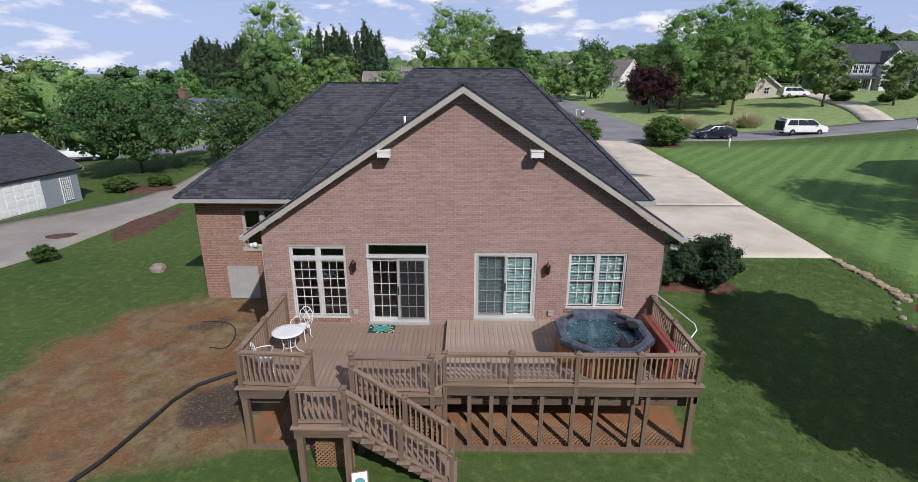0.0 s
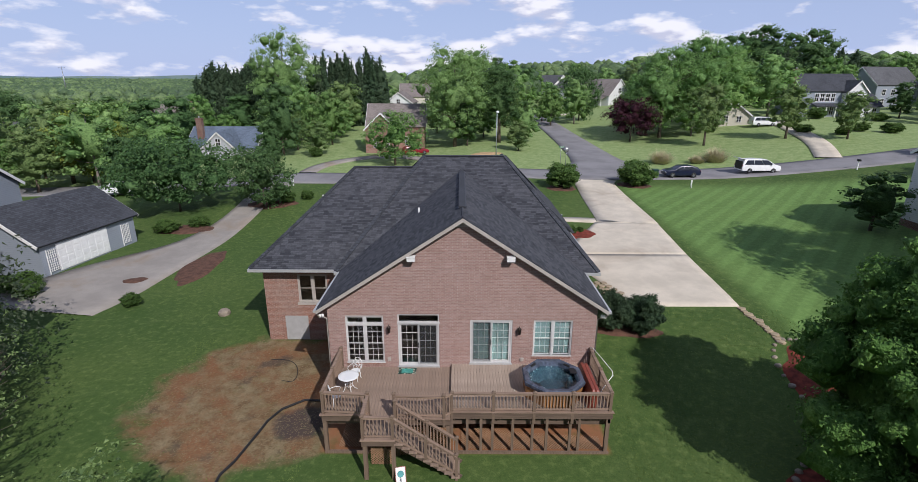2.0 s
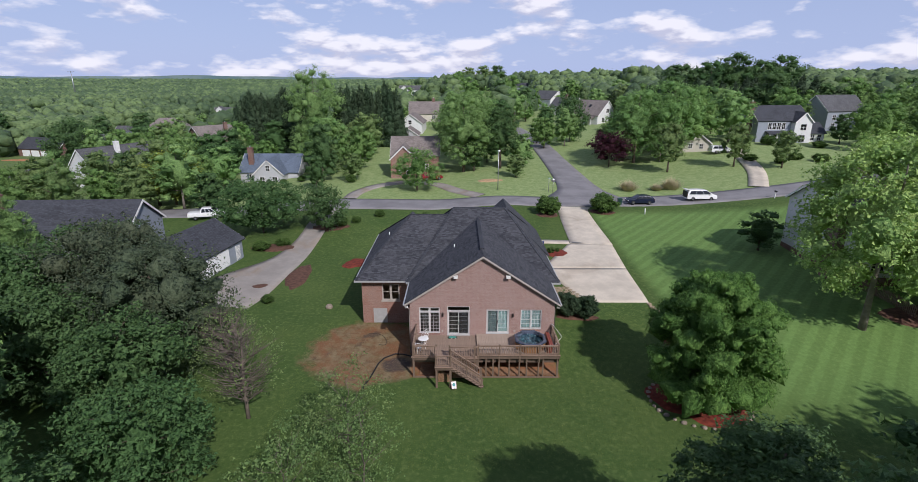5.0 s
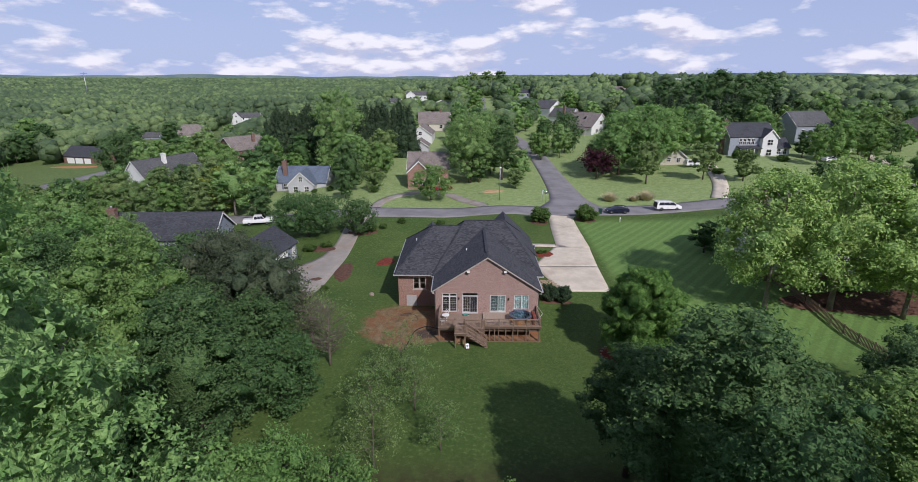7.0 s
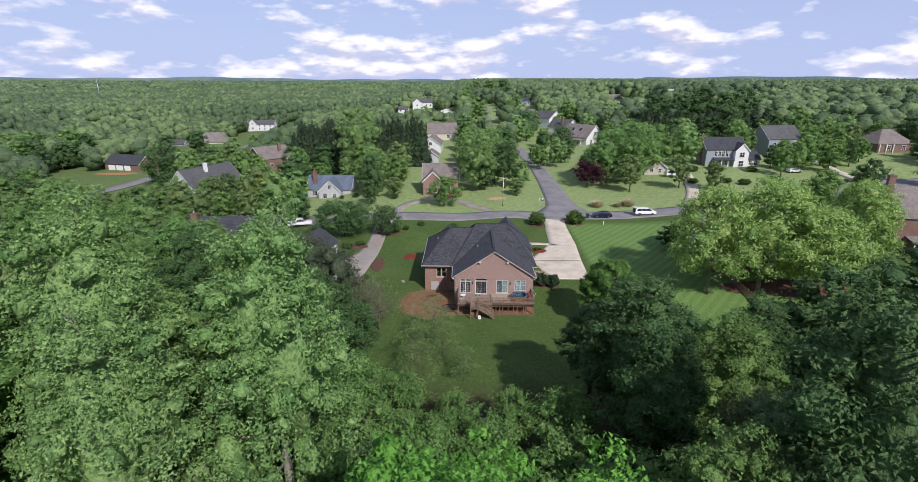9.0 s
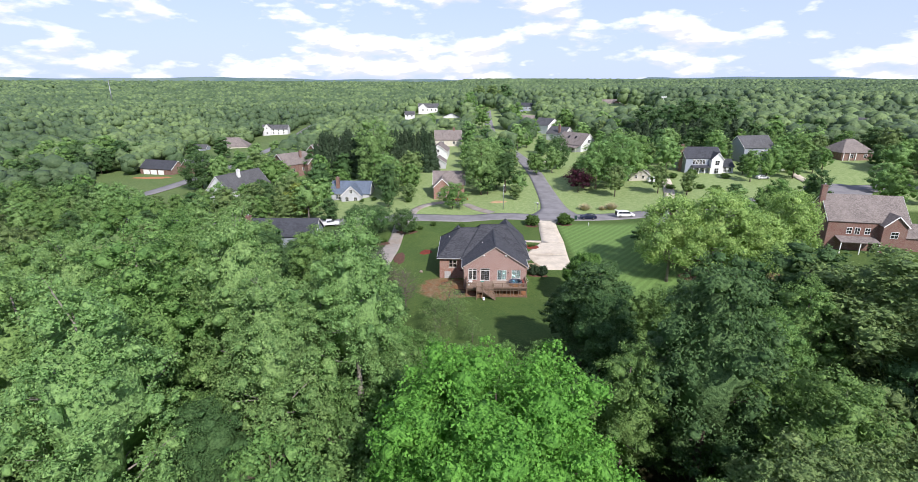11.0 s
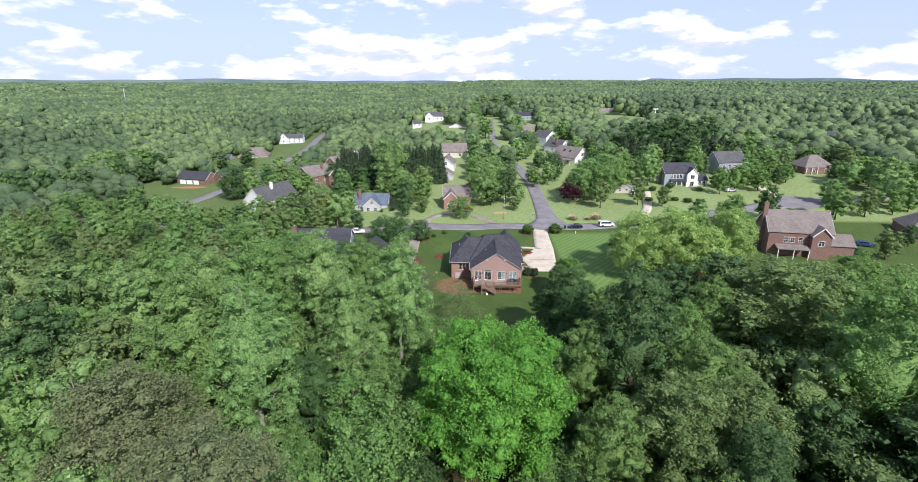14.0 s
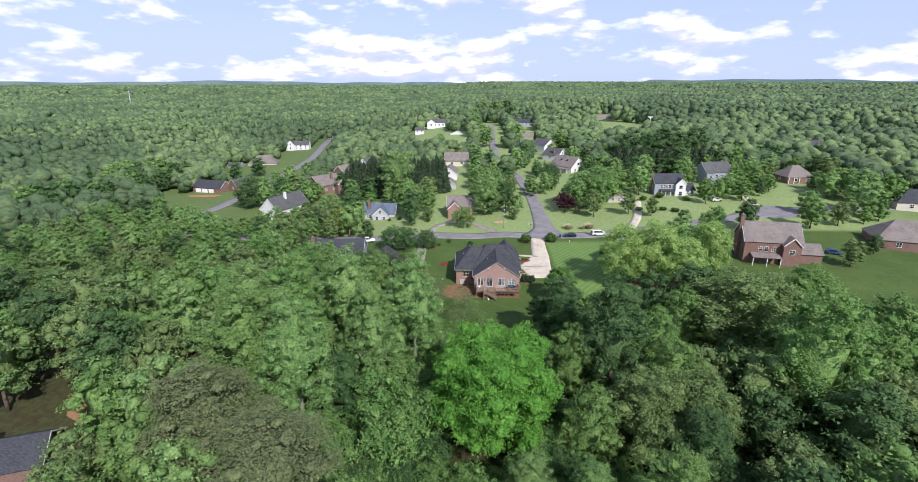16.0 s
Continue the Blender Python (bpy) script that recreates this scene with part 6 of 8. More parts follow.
# houses up the side road
wa = home("white_hillside_house", 46.9, 156.8, -50, 15, 11.4, 3.6, 4.9, M_SIDING_WHITE, M_ROOF_BROWN, "white house with a broad brown roof and dormers", [("e", -2.4, 1.0, 1.3, 1.6), ("e", 2.4, 1.0, 1.3, 1.6), ("e", 0, 4.2, 1.6, 1.5), ("s", -2, 0.8, 1.2, 1.6), ("s", 3, 0.8, 1.2, 1.6)], None, z=7.0)
for v in (-2.4, 1.6):
    part("skylight", slab(B(), [(v - 0.5, -1.9, 7.05), (v + 0.5, -1.9, 7.05), (v + 0.5, -3.0, 6.1), (v - 0.5, -3.0, 6.1)], 0.1), M_DARKGLASS, wa, "dark roof window")
part("porch_roof", slab(B(), [(-6.5, -5.7, 3.2), (6.5, -5.7, 3.2), (6.5, -8.2, 2.5), (-6.5, -8.2, 2.5)], 0.14), M_ROOF_BROWN, wa)
for v in (-6.2, -2.1, 2.1, 6.2):
    part("porch_post", bx(B(), v - 0.09, v + 0.09, -8.1, -7.92, -2, 2.5), M_WHITE, wa)
home("white_cottage", 45.4, 192.5, -48, 12, 9, 3.4, 3.6, M_SIDING_WHITE, M_ROOF_GREY, "white gabled cottage up the side road", [("e", 0, 1, 1.2, 1.5), ("e", 0, 4, 1.0, 1.2), ("s", 0, 1, 1.2, 1.5)], (2, -3.4, 8.4), z=8.3)
home("white_grey_house", 42.5, 225, -55, 13, 10, 4.6, 3.8, M_SIDING_WHITE, M_ROOF_GREY, "white house with grey roof up the side road", [("e", -2, 1, 1.2, 1.5), ("e", 2, 1, 1.2, 1.5), ("e", 0, 4.4, 1.2, 1.4)], z=9.2)
tg = home("tan_gable_house", 37.5, 300, 4, 14, 9, 4.0, 3.4, M_SIDING_CREAM, M_ROOF_BROWN, "tan house with brown roof and white garage", [("s", -3, 0.1, 3.2, 2.2), ("s", 3, 0.9, 1.4, 1.5)], z=7.0)
home("colonial_hill_house", 43, 371, 6, 15, 9, 6.4, 2.8, M_SIDING_GREY, M_ROOF, "grey two-storey house up the side road", [("s", v, z, 1.3, 1.7) for v in (-5, -2, 2, 5) for z in (0.8, 3.8)], z=11.6)
home("white_barn", -19, 331, 90, 10, 13, 5.0, 2.6, M_SIDING_WHITE, M_ROOF_GREY, "white barn-like outbuilding with garage door", [("w", 3, 0.1, 3.4, 2.2)], z=6.0)
lw = home("white_long_house", -40, 402, 4, 24, 9, 4.0, 3.4, M_SIDING_WHITE, M_ROOF_GREY, "long white house on the hill", [("s", v, 1, 1.3, 1.6) for v in (-4, 0, 4, 8)], z=11)
cross_gable(lw, -8, -6.5, 0, 4.0, 4.0, 3.4, M_SIDING_WHITE, M_ROOF_GREY, win=[(0, 1.0, 1.4, 1.6)])
home("small_white_house", -56, 362, 0, 8, 6, 2.8, 2.4, M_SIDING_WHITE, M_ROOF_GREY, "small white house on the hill", [("s", -2, 1, 1.2, 1.4), ("s", 2, 1, 1.2, 1.4)], z=8.2)
home("white_tall_cottage", -18.6, 146, 88, 14, 8.4, 4.6, 3.0, M_SIDING_WHITE, M_ROOF_BROWN, "tall white cottage with tan roof up the hill", [("w", 0, 1, 1.4, 1.6), ("w", 0, 4.2, 1.2, 1.4)], z=3.8)
tp = home("porch_cottage", -17.5, 122, 90, 8, 6, 3.0, 2.0, M_SIDING_TAN, M_ROOF_BROWN, "small cottage with pale gable up the hill", [("w", 0, 0.8, 1.4, 1.4)], z=3.6)
home("tan_cottage", -16, 184, 3, 14, 12, 3.2, 4.6, M_SIDING_CREAM, M_ROOF_BROWN, "tan cottage with tall brown roof up the hill", [("s", -3, 1, 1.4, 1.6), ("s", 3, 1, 1.4, 1.6)], (3, 0, 9.2), z=6.0)
th = home("tan_hill_house", 132, 418, 8, 26, 11, 5, 4.4, M_SIDING_CREAM, M_ROOF_BROWN, "large tan house on the hill", [("s", v, 1.4, 1.4, 1.8) for v in (-9, -5, 9)], z=13)
cross_gable(th, 3, -8, 0, 5.0, 5.0, 4.0, M_BRICK_WING, M_ROOF_BROWN, win=[(-2, 1.2, 1.6, 1.8), (2, 1.2, 1.6, 1.8)])
home("white_hill_house", 130, 362, -6, 24, 10, 5, 4, M_SIDING_WHITE, M_ROOF_GREY, "white house on the hill", [("s", v, 1, 1.4, 1.8) for v in (-8, -3, 3, 8)], z=8)
home("white_hill_cottage", 142, 340, 60, 13, 10, 4, 4, M_SIDING_WHITE, M_ROOF_GREY, "white gabled cottage on the hill", [("w", 0, 1, 1.4, 1.8)], z=8)
# houses to the east
home("brown_bungalow", 134, 32, -20, 20, 13, 3.2, 5.2, M_BRICK_RED, M_ROOF_BROWN, "brick bungalow with a broad tan roof", [("s", -4, 0.8, 1.6, 1.6), ("s", 3, 0.8, 1.2, 1.6), ("s", 6, 0.8, 1.2, 1.6)], hip=True)
home("dark_roof_bungalow", 174, 72, -15, 26, 12, 3.2, 4.2, M_SIDING_CREAM, M_ROOF, "bungalow with a long dark roof", [("s", v, 0.8, 1.4, 1.6) for v in (-8, -3, 3)], hip=True)
bc = home("brown_cottage", 144.5, 112, 4, 13, 11, 3.2, 4.4, M_BRICK_RED, M_ROOF_BROWN, "brown brick cottage with a porch among trees", [("s", -2.4, 0.8, 1.4, 1.6), ("w", 0, 0.8, 1.4, 1.6), ("s", 3, 0.8, 1.4, 1.6)], hip=True, z=10.4)
for v in (-6, -3.5, -1):
    part("porch_post", bx(B(), v - 0.12, v + 0.12, -5.9, -5.7, -1, 2.8), M_WHITE, bc)
for x, y, s, w in ((274, 386, 30, 16), (322, 403, 5, 20), (258, 286, -20, 13), (202, 186, -40, 12)):
    home("distant_house", x, y, s, w, 10, 4.6, 4.0, M_SIDING_WHITE, M_ROOF_GREY, "pale distant house among trees", [("s", v, 1, 1.4, 1.8) for v in (-5, 0, 5)] + [("w", 0, 1, 1.4, 1.8)])
# house at the edge of the wood behind the camera's start
home("wood_house", -78, -66, 20, 13, 9, 3.2, 2.6, M_BRICK_RED, M_ROOF, "brick house with dark roof at the edge of the wood", [("s", 0, 0.8, 1.4, 1.5)], (-3.5, 2.0, 7.4))


# ---- trees in the open ----
K["maple"].put(16.2, -6.4, 10.2, 0.85)
for x, y, hh, s in ((34.5, 3, 18, 1.0), (42.5, 3, 19, 1.05), (49.5, 0.5, 15, 1.1), (58.5, 6, 17, 0.9)):
    K["birch"].put(x, y, hh, s)
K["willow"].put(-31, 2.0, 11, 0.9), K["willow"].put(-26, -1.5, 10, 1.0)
K["umbrella"].put(-31, 34, 7.5, 1.05)
for x, y, k, h, s in ((-21.8, 34.5, "round", 6.6, 0.95), (-53, 8.5, "low", 11.5, 1.15), (-47, 2.5, "low", 10.5, 1.15), (-70, 15, "low", 12, 1.1), (-9.9, 56.6, "low", 8, 1.3), (-1, 72, "dome", 17.5, 1.1), (7, 73, "near_b", 14, 1.4), (2, 83, "dome", 17, 1.0), (9.6, 64, "mid_d", 5, 1.5),
                      (30.6, 114, "round", 13, 0.75), (45.5, 205, "mid_c", 9, 1.2), (38, 78, "dome", 17, 1.15), (46, 79, "dome", 18, 1.1), (53, 86, "mid_a", 16, 1.2), (96, 126, "mid_b", 18, 1.2), (72, 118, "mid_b", 14, 1.0), (41.3, 66.5, "wood_d", 11, 1.1), (54.6, 66, "wood_d", 9.5, 1.2), (34, 90, "mid_d", 8, 0.9), (36, 82, "mid_c", 12, 1.2),
                      (-41.5, 104, "dome", 24.5, 0.95), (-38, 97, "mid_a", 12, 1.3), (-30, 92, "mid_d", 10, 1.1), (-24, 66, "mid_d", 6, 1.4), (-30, 74, "mid_d", 7, 1.2),
                      (-55.6, 55.5, "golden", 10.6, 1.2), (89, 44, "wood_b", 12.5, 1.0), (76, 40, "wood_a", 11, 1.1), (90, 79, "wood_a", 11.5, 1.1), (150, 76, "wood_c", 15, 1.4), (-113, 109, "round", 15, 1.0), (62, 62, "wood_d", 8, 1.2), (-56, 72, "mid_b", 13, 1.2), (-66, 78, "mid_b", 11, 1.1), (-62, 66, "mid_a", 11, 1.2), (-44, 46, "mid_b", 8, 1.3), (-58, 48, "mid_d", 9, 1.3),
                      (-143, 192, "mid_b", 13, 1.5), (20, 247, "mid_b", 15, 1.3), (20, 440, "mid_d", 23, 1.4), (33, 452, "mid_b", 24, 1.3), (6, 455, "mid_d", 22, 1.3), (-4, 392, "mid_a", 18, 1.3), (59, 100, "low", 9, 1.2), (88, 152, "wood_b", 21, 1.3), (97, 154, "wood_b", 24, 1.3), (106, 152, "wood_b", 21, 1.3), (79, 156, "wood_b", 20, 1.3), (117, 158, "wood_b", 22, 1.3), (-84, 120, "mid_a", 10, 1.2), (-75, 135, "mid_b", 12, 1.2), (-150, 175, "mid_b", 13, 1.2), (-106, 190, "mid_d", 11, 1.2),
                      (35.2, 21.4, "mid_b", 5.5, 1.6), (57, 20, "mid_a", 11, 1.2), (62, 10, "mid_d", 9, 1.2), (60, 30, "mid_c", 11, 1.2), (66, 42, "mid_b", 9, 1.2), (73, 40, "mid_a", 9, 1.3),
                      (98, 84, "mid_a", 11, 1.3), (93, 90, "mid_b", 8, 1.1), (110, 92, "mid_d", 9, 1.3), (120, 104, "mid_a", 12, 1.3), (76.5, 124, "mid_d", 8.5, 1.3), (64, 104, "mid_d", 10, 1.2),
                      (104, 14, "mid_d", 9, 1.3), (118, 24, "mid_b", 7, 1.2), (122, 64, "mid_c", 10, 1.3), (142, 62, "mid_c", 14, 1.5), (150, 90, "mid_a", 12, 1.3), (158, 110, "mid_d", 13, 1.3),
                      (25, 178, "mid_b", 14, 1.2), (29, 150, "mid_c", 9, 1.1), (31, 200, "mid_a", 12, 1.2), (-4, 116, "mid_a", 12, 1.2), (-4, 146, "mid_a", 13, 1.2), (5, 160, "mid_c", 11, 1.2), (-5, 195, "mid_c", 12, 1.2), (4, 250, "mid_a", 16, 1.3),
                      (27, 260, "mid_a", 17, 1.3), (-4, 320, "mid_a", 18, 1.4), (-30, 250, "mid_c", 12, 1.2), (55, 230, "mid_a", 13, 1.3), (70, 200, "mid_c", 13, 1.3), (85, 165, "mid_a", 14, 1.3)):
    K[k].put(x, y, h, s)
K["purple"].put(31.5, 75, 7.6, 1.15), K["purple"].put(62, 15, 5.5, 1.1), K["purple"].put(-37.5, 12, 5.0, 0.9), K["purple"].put(84, 118, 6, 1.1)
# a dark stand beyond the far garage
for i in range(34):
    x, y = -176 - 44 * RNG.random(), 84 + 104 * RNG.random()
    K[RNG.choice(("mid_b", "wood_b", "mid_a"))].put(x, y, RNG.uniform(12, 17), RNG.uniform(1.1, 1.4))
# the row of dark cypresses, and those behind the colonial house
for i in range(5, 15):
    K["cypress"].put(-77 + i * 2.05, 114 + RNG.uniform(-1, 1), RNG.uniform(16, 19), RNG.uniform(0.9, 1.15))
    K["cypress"].put(-76 + i * 2.0, 121 + RNG.uniform(-2, 2), RNG.uniform(17, 20), RNG.uniform(0.9, 1.15))
for i in range(11):
    K["cypress"].put(-37.5 + i * 1.75, 112.5 + RNG.uniform(-1, 1), RNG.uniform(15, 18.5), RNG.uniform(0.8, 1.1), label="tall brown-green cypress in a row")
for i in range(13):
    K["cypress"].put(70 + i * 3.9, 141 + RNG.uniform(-2, 2) - i * 0.3, RNG.uniform(13, 15.5), 1.4)

# trees scattered between the houses
HOMES = [(o.location.x, o.location.y) for o in scene.objects if o.get("category") == "house"]
OPEN_LAWNS = [(20.5, 128, 12), (17, 150, 11), (12, 178, 10), (9, 205, 10), (9, 230, 10), (9, 255, 10), (10, 280, 10), (11, 320, 9), (12, 52, 22), (30, 55, 20), (22, 85, 14), (45, 58, 18), (66, 62, 20), (-12, 58, 16), (85, 66, 18), (100, 62, 16), (112, 66, 17), (130, 68, 14), (150, 72, 12), (-22, 45, 14),
              (-105, 78, 22), (-120, 92, 20), (-132, 108, 14), (-127, 130, 12), (-125, 152, 12), (-128, 180, 12), (-129, 210, 12), (-130, 240, 12), (-134, 285, 14), (-143, 325, 12), (-150, 300, 18), (-110, 150, 14), (-112, 240, 10), (-25, 295, 20), (-40, 310, 18), (25, 30, 25), (-20, 25, 14), (-150, 128, 16), (-160, 132, 12), (90, 82, 14), (34, 120, 10), (36, 135, 9), (62, 118, 12)]
ADDED = []
while len(ADDED) < 215:
    x, y = RNG.uniform(-135, 165), RNG.uniform(48, 170)
    if any((x - a) ** 2 + (y - b) ** 2 < 150 for a, b in HOMES) or any((x - a) ** 2 + (y - b) ** 2 < r * r for a, b, r in OPEN_LAWNS):
        continue
    if any((x - a) ** 2 + (y - b) ** 2 < 60 for a, b in ADDED):
        continue
    if any(math.hypot(x - (a * (1 - k) - 5 * k), y - (b * (1 - k) - 118 * k)) < 9 for a, b in HOMES for k in (0.04, 0.08, 0.12, 0.16, 0.2)):
        continue
    ADDED.append((x, y))
    K[RNG.choice(("mid_a", "mid_b", "mid_c", "mid_d", "mid_a", "mid_c"))].put(x, y, RNG.uniform(7, 13.5), RNG.uniform(1.0, 1.35))

# ---- the wood behind the lot ----
HEROES = [("near_c", -17.5, -42, 28, 0.95), ("near_c", -30, -42, 28.5, 0.95), ("near_c", -24, -49, 25, 1.0), ("near_a", -40, -43, 27, 1.0), ("near_c", -50, -40, 25, 1.0), ("near_a", -36, -52, 22, 1.0),
          ("near_a", -29, -19, 19, 1.0), ("near_b", -38, -14, 17, 1.1), ("near_a", -48, -18, 18, 1.1), ("low_b", -24, -9, 8, 1.1), ("low_b", -32, -6, 8.5, 1.1),
          ("near_b", 11.5, -31, 18.5, 1.3), ("near_b", 25, -27, 14.5, 1.05), ("near_b", 9.5, -23.5, 11.5, 1.45), ("near_a", 19, -33, 16, 1.05), ("near_a", 34, -38, 19, 1.0), ("olive", 45.3, -39.2, 22.5, 1.65), ("near_b", 17.1, -50.8, 27.2, 1.0), ("near_a", 47, -58, 29, 1.0), ("near_c", -34, -59, 28.5, 1.0), ("near_a", -44, -53, 26.5, 1.1), ("near_a", 27, -44, 18, 1.0),
          ("near_a", 62, -30, 20, 1.1), ("lime", -3.4, -60, 21.8, 0.95), ("pine", 16, -43, 15, 1.0), ("pine", -30, -79.5, 24, 1.25), ("pine", -42.5, -71, 24, 1.3), ("olive", -40, -66, 16, 1.1), ("near_a", 10, -50, 18, 0.9), ("near_a", 10.5, -66, 17, 1.0)]
SPOTS = []
for k, x, y, hh, s in HEROES:
    K[k].put(x, y, hh, s)
    SPOTS.append((x, y))
for x, y, hh in ((-15, -28, 7), (-10.5, -29, 6.2), (-5.5, -32, 6), (0, -31.5, 6), (5, -33, 7.5), (-13, -36, 8), (-8, -38, 8), (-2, -38, 7.5), (3.5, -40, 8.5), (-18, -32, 9), (-6, -45, 9.5), (1, -47, 10), (7, -46, 11), (-12, -46, 11), (-17, -53, 11), (-15, -61, 12), (-19, -67, 13), (-22, -57, 12), (-27, -66, 9), (-12, -70, 7), (-20, -74, 8), (9, -60, 7), (13, -70, 7)):
    K["low"].put(x, y, hh, 1.05)
    SPOTS.append((x, y))
for x, y, hh in ((-8.6, -12.5, 6.5), (-7, -16, 6), (-10.5, -18, 6.5), (-4.5, -21, 5), (-9.5, -23, 6)):
    K["sapling"].put(x, y, hh, 1.1)
K["bare"].put(-16.4, -8.6, 8, 1.0), K["bare"].put(-19.5, -4.0, 7, 1.0)
ROWS_Y = [r[2] for r in ROWS][::-1]
ROWS_Z = [r[3] for r in ROWS][::-1]


def in_wood(x, y):
    if -17 < x < 7 and y > -38:
        return False
    if 5 < x < 62 and y > -22 - 0.1 * x or x >= 62 and y > 4:
        return False
    if -30 < x < 0 and y > -6 or -36 < x <= -30 and y > -2 or -66 < x <= -36 and y > 12:
        return False
    if x <= -66 and (y > 92 or math.hypot(x + 100, y - 88) < 27 or math.hypot(x + 130, y - 108) < 26):
        return False
    return math.hypot(x + 78, y + 61) > 13 and math.hypot(x + 68, y + 74) > 9 and math.hypot(x + 59, y + 81) > 6 and math.hypot(x - 83, y - 21) > 16


tries = 0
while tries < 11000:
    tries += 1
    x, y = RNG.uniform(-165, 125), RNG.uniform(-95, 92)
    if not in_wood(x, y) or abs(x + 5) > 0.95 * (y + 128) + 14:
        continue
    near = math.hypot(x + 5, y + 54) < 37 or (-54 < x < 0 and -45 < y < 12)
    if any((x - a) ** 2 + (y - b) ** 2 < (46 if near else 56) for a, b in SPOTS) or math.hypot(x + 4.5, y + 60) < (9 if y > -60 else 15):
        continue
    SPOTS.append((x, y))
    h = RNG.uniform(14, 20)
    if y > -17 and x < 0:
        h = RNG.uniform(6.5, 9.5) if x > -32 else RNG.uniform(8.5, 12)
    if x > 55 and y > -40:
        h = min(h, 36 - 0.72 * (y + 62) - g(x, y))
        if h < 5:
            continue
    lane = float(np.interp(y, ROWS_Y, ROWS_Z))
    if abs(x + 4) < 14:
        h = min(h, max(6.0, (lane - 9 - g(x, y)) * RNG.uniform(0.5, 0.75)))
    if near:
        k = RNG.choice(("near_a", "near_b", "near_c", "near_a", "near_c", "olive" if y < -45 else "near_b")) if h > 10 else "low_b" if x < -18 and y > -17 else "low"
    else:
        k = RNG.choice(("wood_a", "wood_b", "wood_c", "wood_d", "wood_a", "wood_c", "wood_d"))
    if x > 8 and k in ("near_c", "wood_c"):
        k = k[:-1] + "b"
    K[k].put(x, y, h, RNG.uniform(0.9, 1.1) * 1.15)

# young growth between the tall trunks
tries = 0
while tries < 1500:
    tries += 1
    x, y = RNG.uniform(-58, 58), RNG.uniform(-84, -26)
    if not in_wood(x, y) or abs(x + 5) > 0.95 * (y + 128) + 6 or any((x - a) ** 2 + (y - b) ** 2 < 13 for a, b in SPOTS) or math.hypot(x + 4.5, y + 60) < 9:
        continue
    SPOTS.append((x, y))
    K[RNG.choice(("low", "low_b", "low"))].put(x, y, RNG.uniform(5, 8.5), 1.15)

# ---- distant woods ----
CLEAR = [(-133, 100, 24), (-95, 80, 30), (-60, 372, 14), (45, 170, 16), (30, 178, 12), (106, 108, 18), (130, 300, 14), (75, 130, 13), (95, 130, 14), (115, 130, 14)]
CLEAR += [(p, q, 13) for p, q in HOMES] + [(p * (1 - k) - 5 * k, q * (1 - k) - 118 * k, 11) for p, q in HOMES if p < 190 for k in (0.03, 0.06, 0.09, 0.12, 0.15, 0.19)] + [(68 + i * 9, 137, 13) for i in range(6)] + OPEN_LAWNS
CLEAR += [(a * (1 - k) - 5 * k, b * (1 - k) - 118 * k, 12) for a, b in ((-127, 165), (-128, 186), (-129, 210), (-130, 235), (-130, 260), (-135, 295), (-143, 340), (-150, 375), (-160, 300), (-148, 310), (9, 207), (9.2, 250), (10, 300), (11, 340), (12.6, 384), (-40, 295), (-25, 290), (-45, 320)) for k in (0.0, 0.03, 0.06, 0.1, 0.14)]


def spread_wood(r0, r1):
    def pick(rng):
        r, a = math.sqrt(rng.uniform(r0 * r0, r1 * r1)), rng.uniform(math.radians(26), math.radians(154))
        x, y = r * math.cos(a), r * math.sin(a) - 30
        if -126 < x < 160 and y < 128 or x <= -126 and (in_wood(x, y) and x > -165 or y < 20) or x >= 160 and y < 60:
            return None
        if r < 620 and any((x - p) ** 2 + (y - q) ** 2 < s * s for p, q, s in CLEAR):
            return None
        return x, y
    return pick


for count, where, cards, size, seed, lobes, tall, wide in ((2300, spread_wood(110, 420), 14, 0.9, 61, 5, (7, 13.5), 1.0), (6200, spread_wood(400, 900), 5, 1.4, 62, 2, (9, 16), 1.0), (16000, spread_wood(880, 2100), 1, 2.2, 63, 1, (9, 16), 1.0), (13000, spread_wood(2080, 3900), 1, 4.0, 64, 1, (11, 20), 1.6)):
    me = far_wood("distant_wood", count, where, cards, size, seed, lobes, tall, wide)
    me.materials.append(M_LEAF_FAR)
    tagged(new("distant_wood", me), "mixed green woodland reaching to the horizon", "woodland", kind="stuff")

# far blue hills and pale roofs beyond the woods
hills = []
for i in range(181):
    a = math.radians(20 + i * 140 / 180)
    z = 46 + 6 * math.sin(a * 7) + 4 * math.sin(a * 19 + 1) + 3 * math.sin(a * 47) + (20 if a < 1.25 else 4 if a < 1.7 else 0)
    hills.append([(4300 * math.cos(a), 4300 * math.sin(a) - 60, -160), (4300 * math.cos(a), 4300 * math.sin(a) - 60, z), (4420 * math.cos(a), 4420 * math.sin(a) - 60, z)])
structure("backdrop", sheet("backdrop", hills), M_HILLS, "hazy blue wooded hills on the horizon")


# ---- things on the deck ----
def octagon(r, z, cx=0, cy=0, turn=22.5, squash=1.0):
    return [(cx + r * math.cos(radians(turn + 45 * i)), cy + squash * r * math.sin(radians(turn + 45 * i)), z) for i in range(8)]


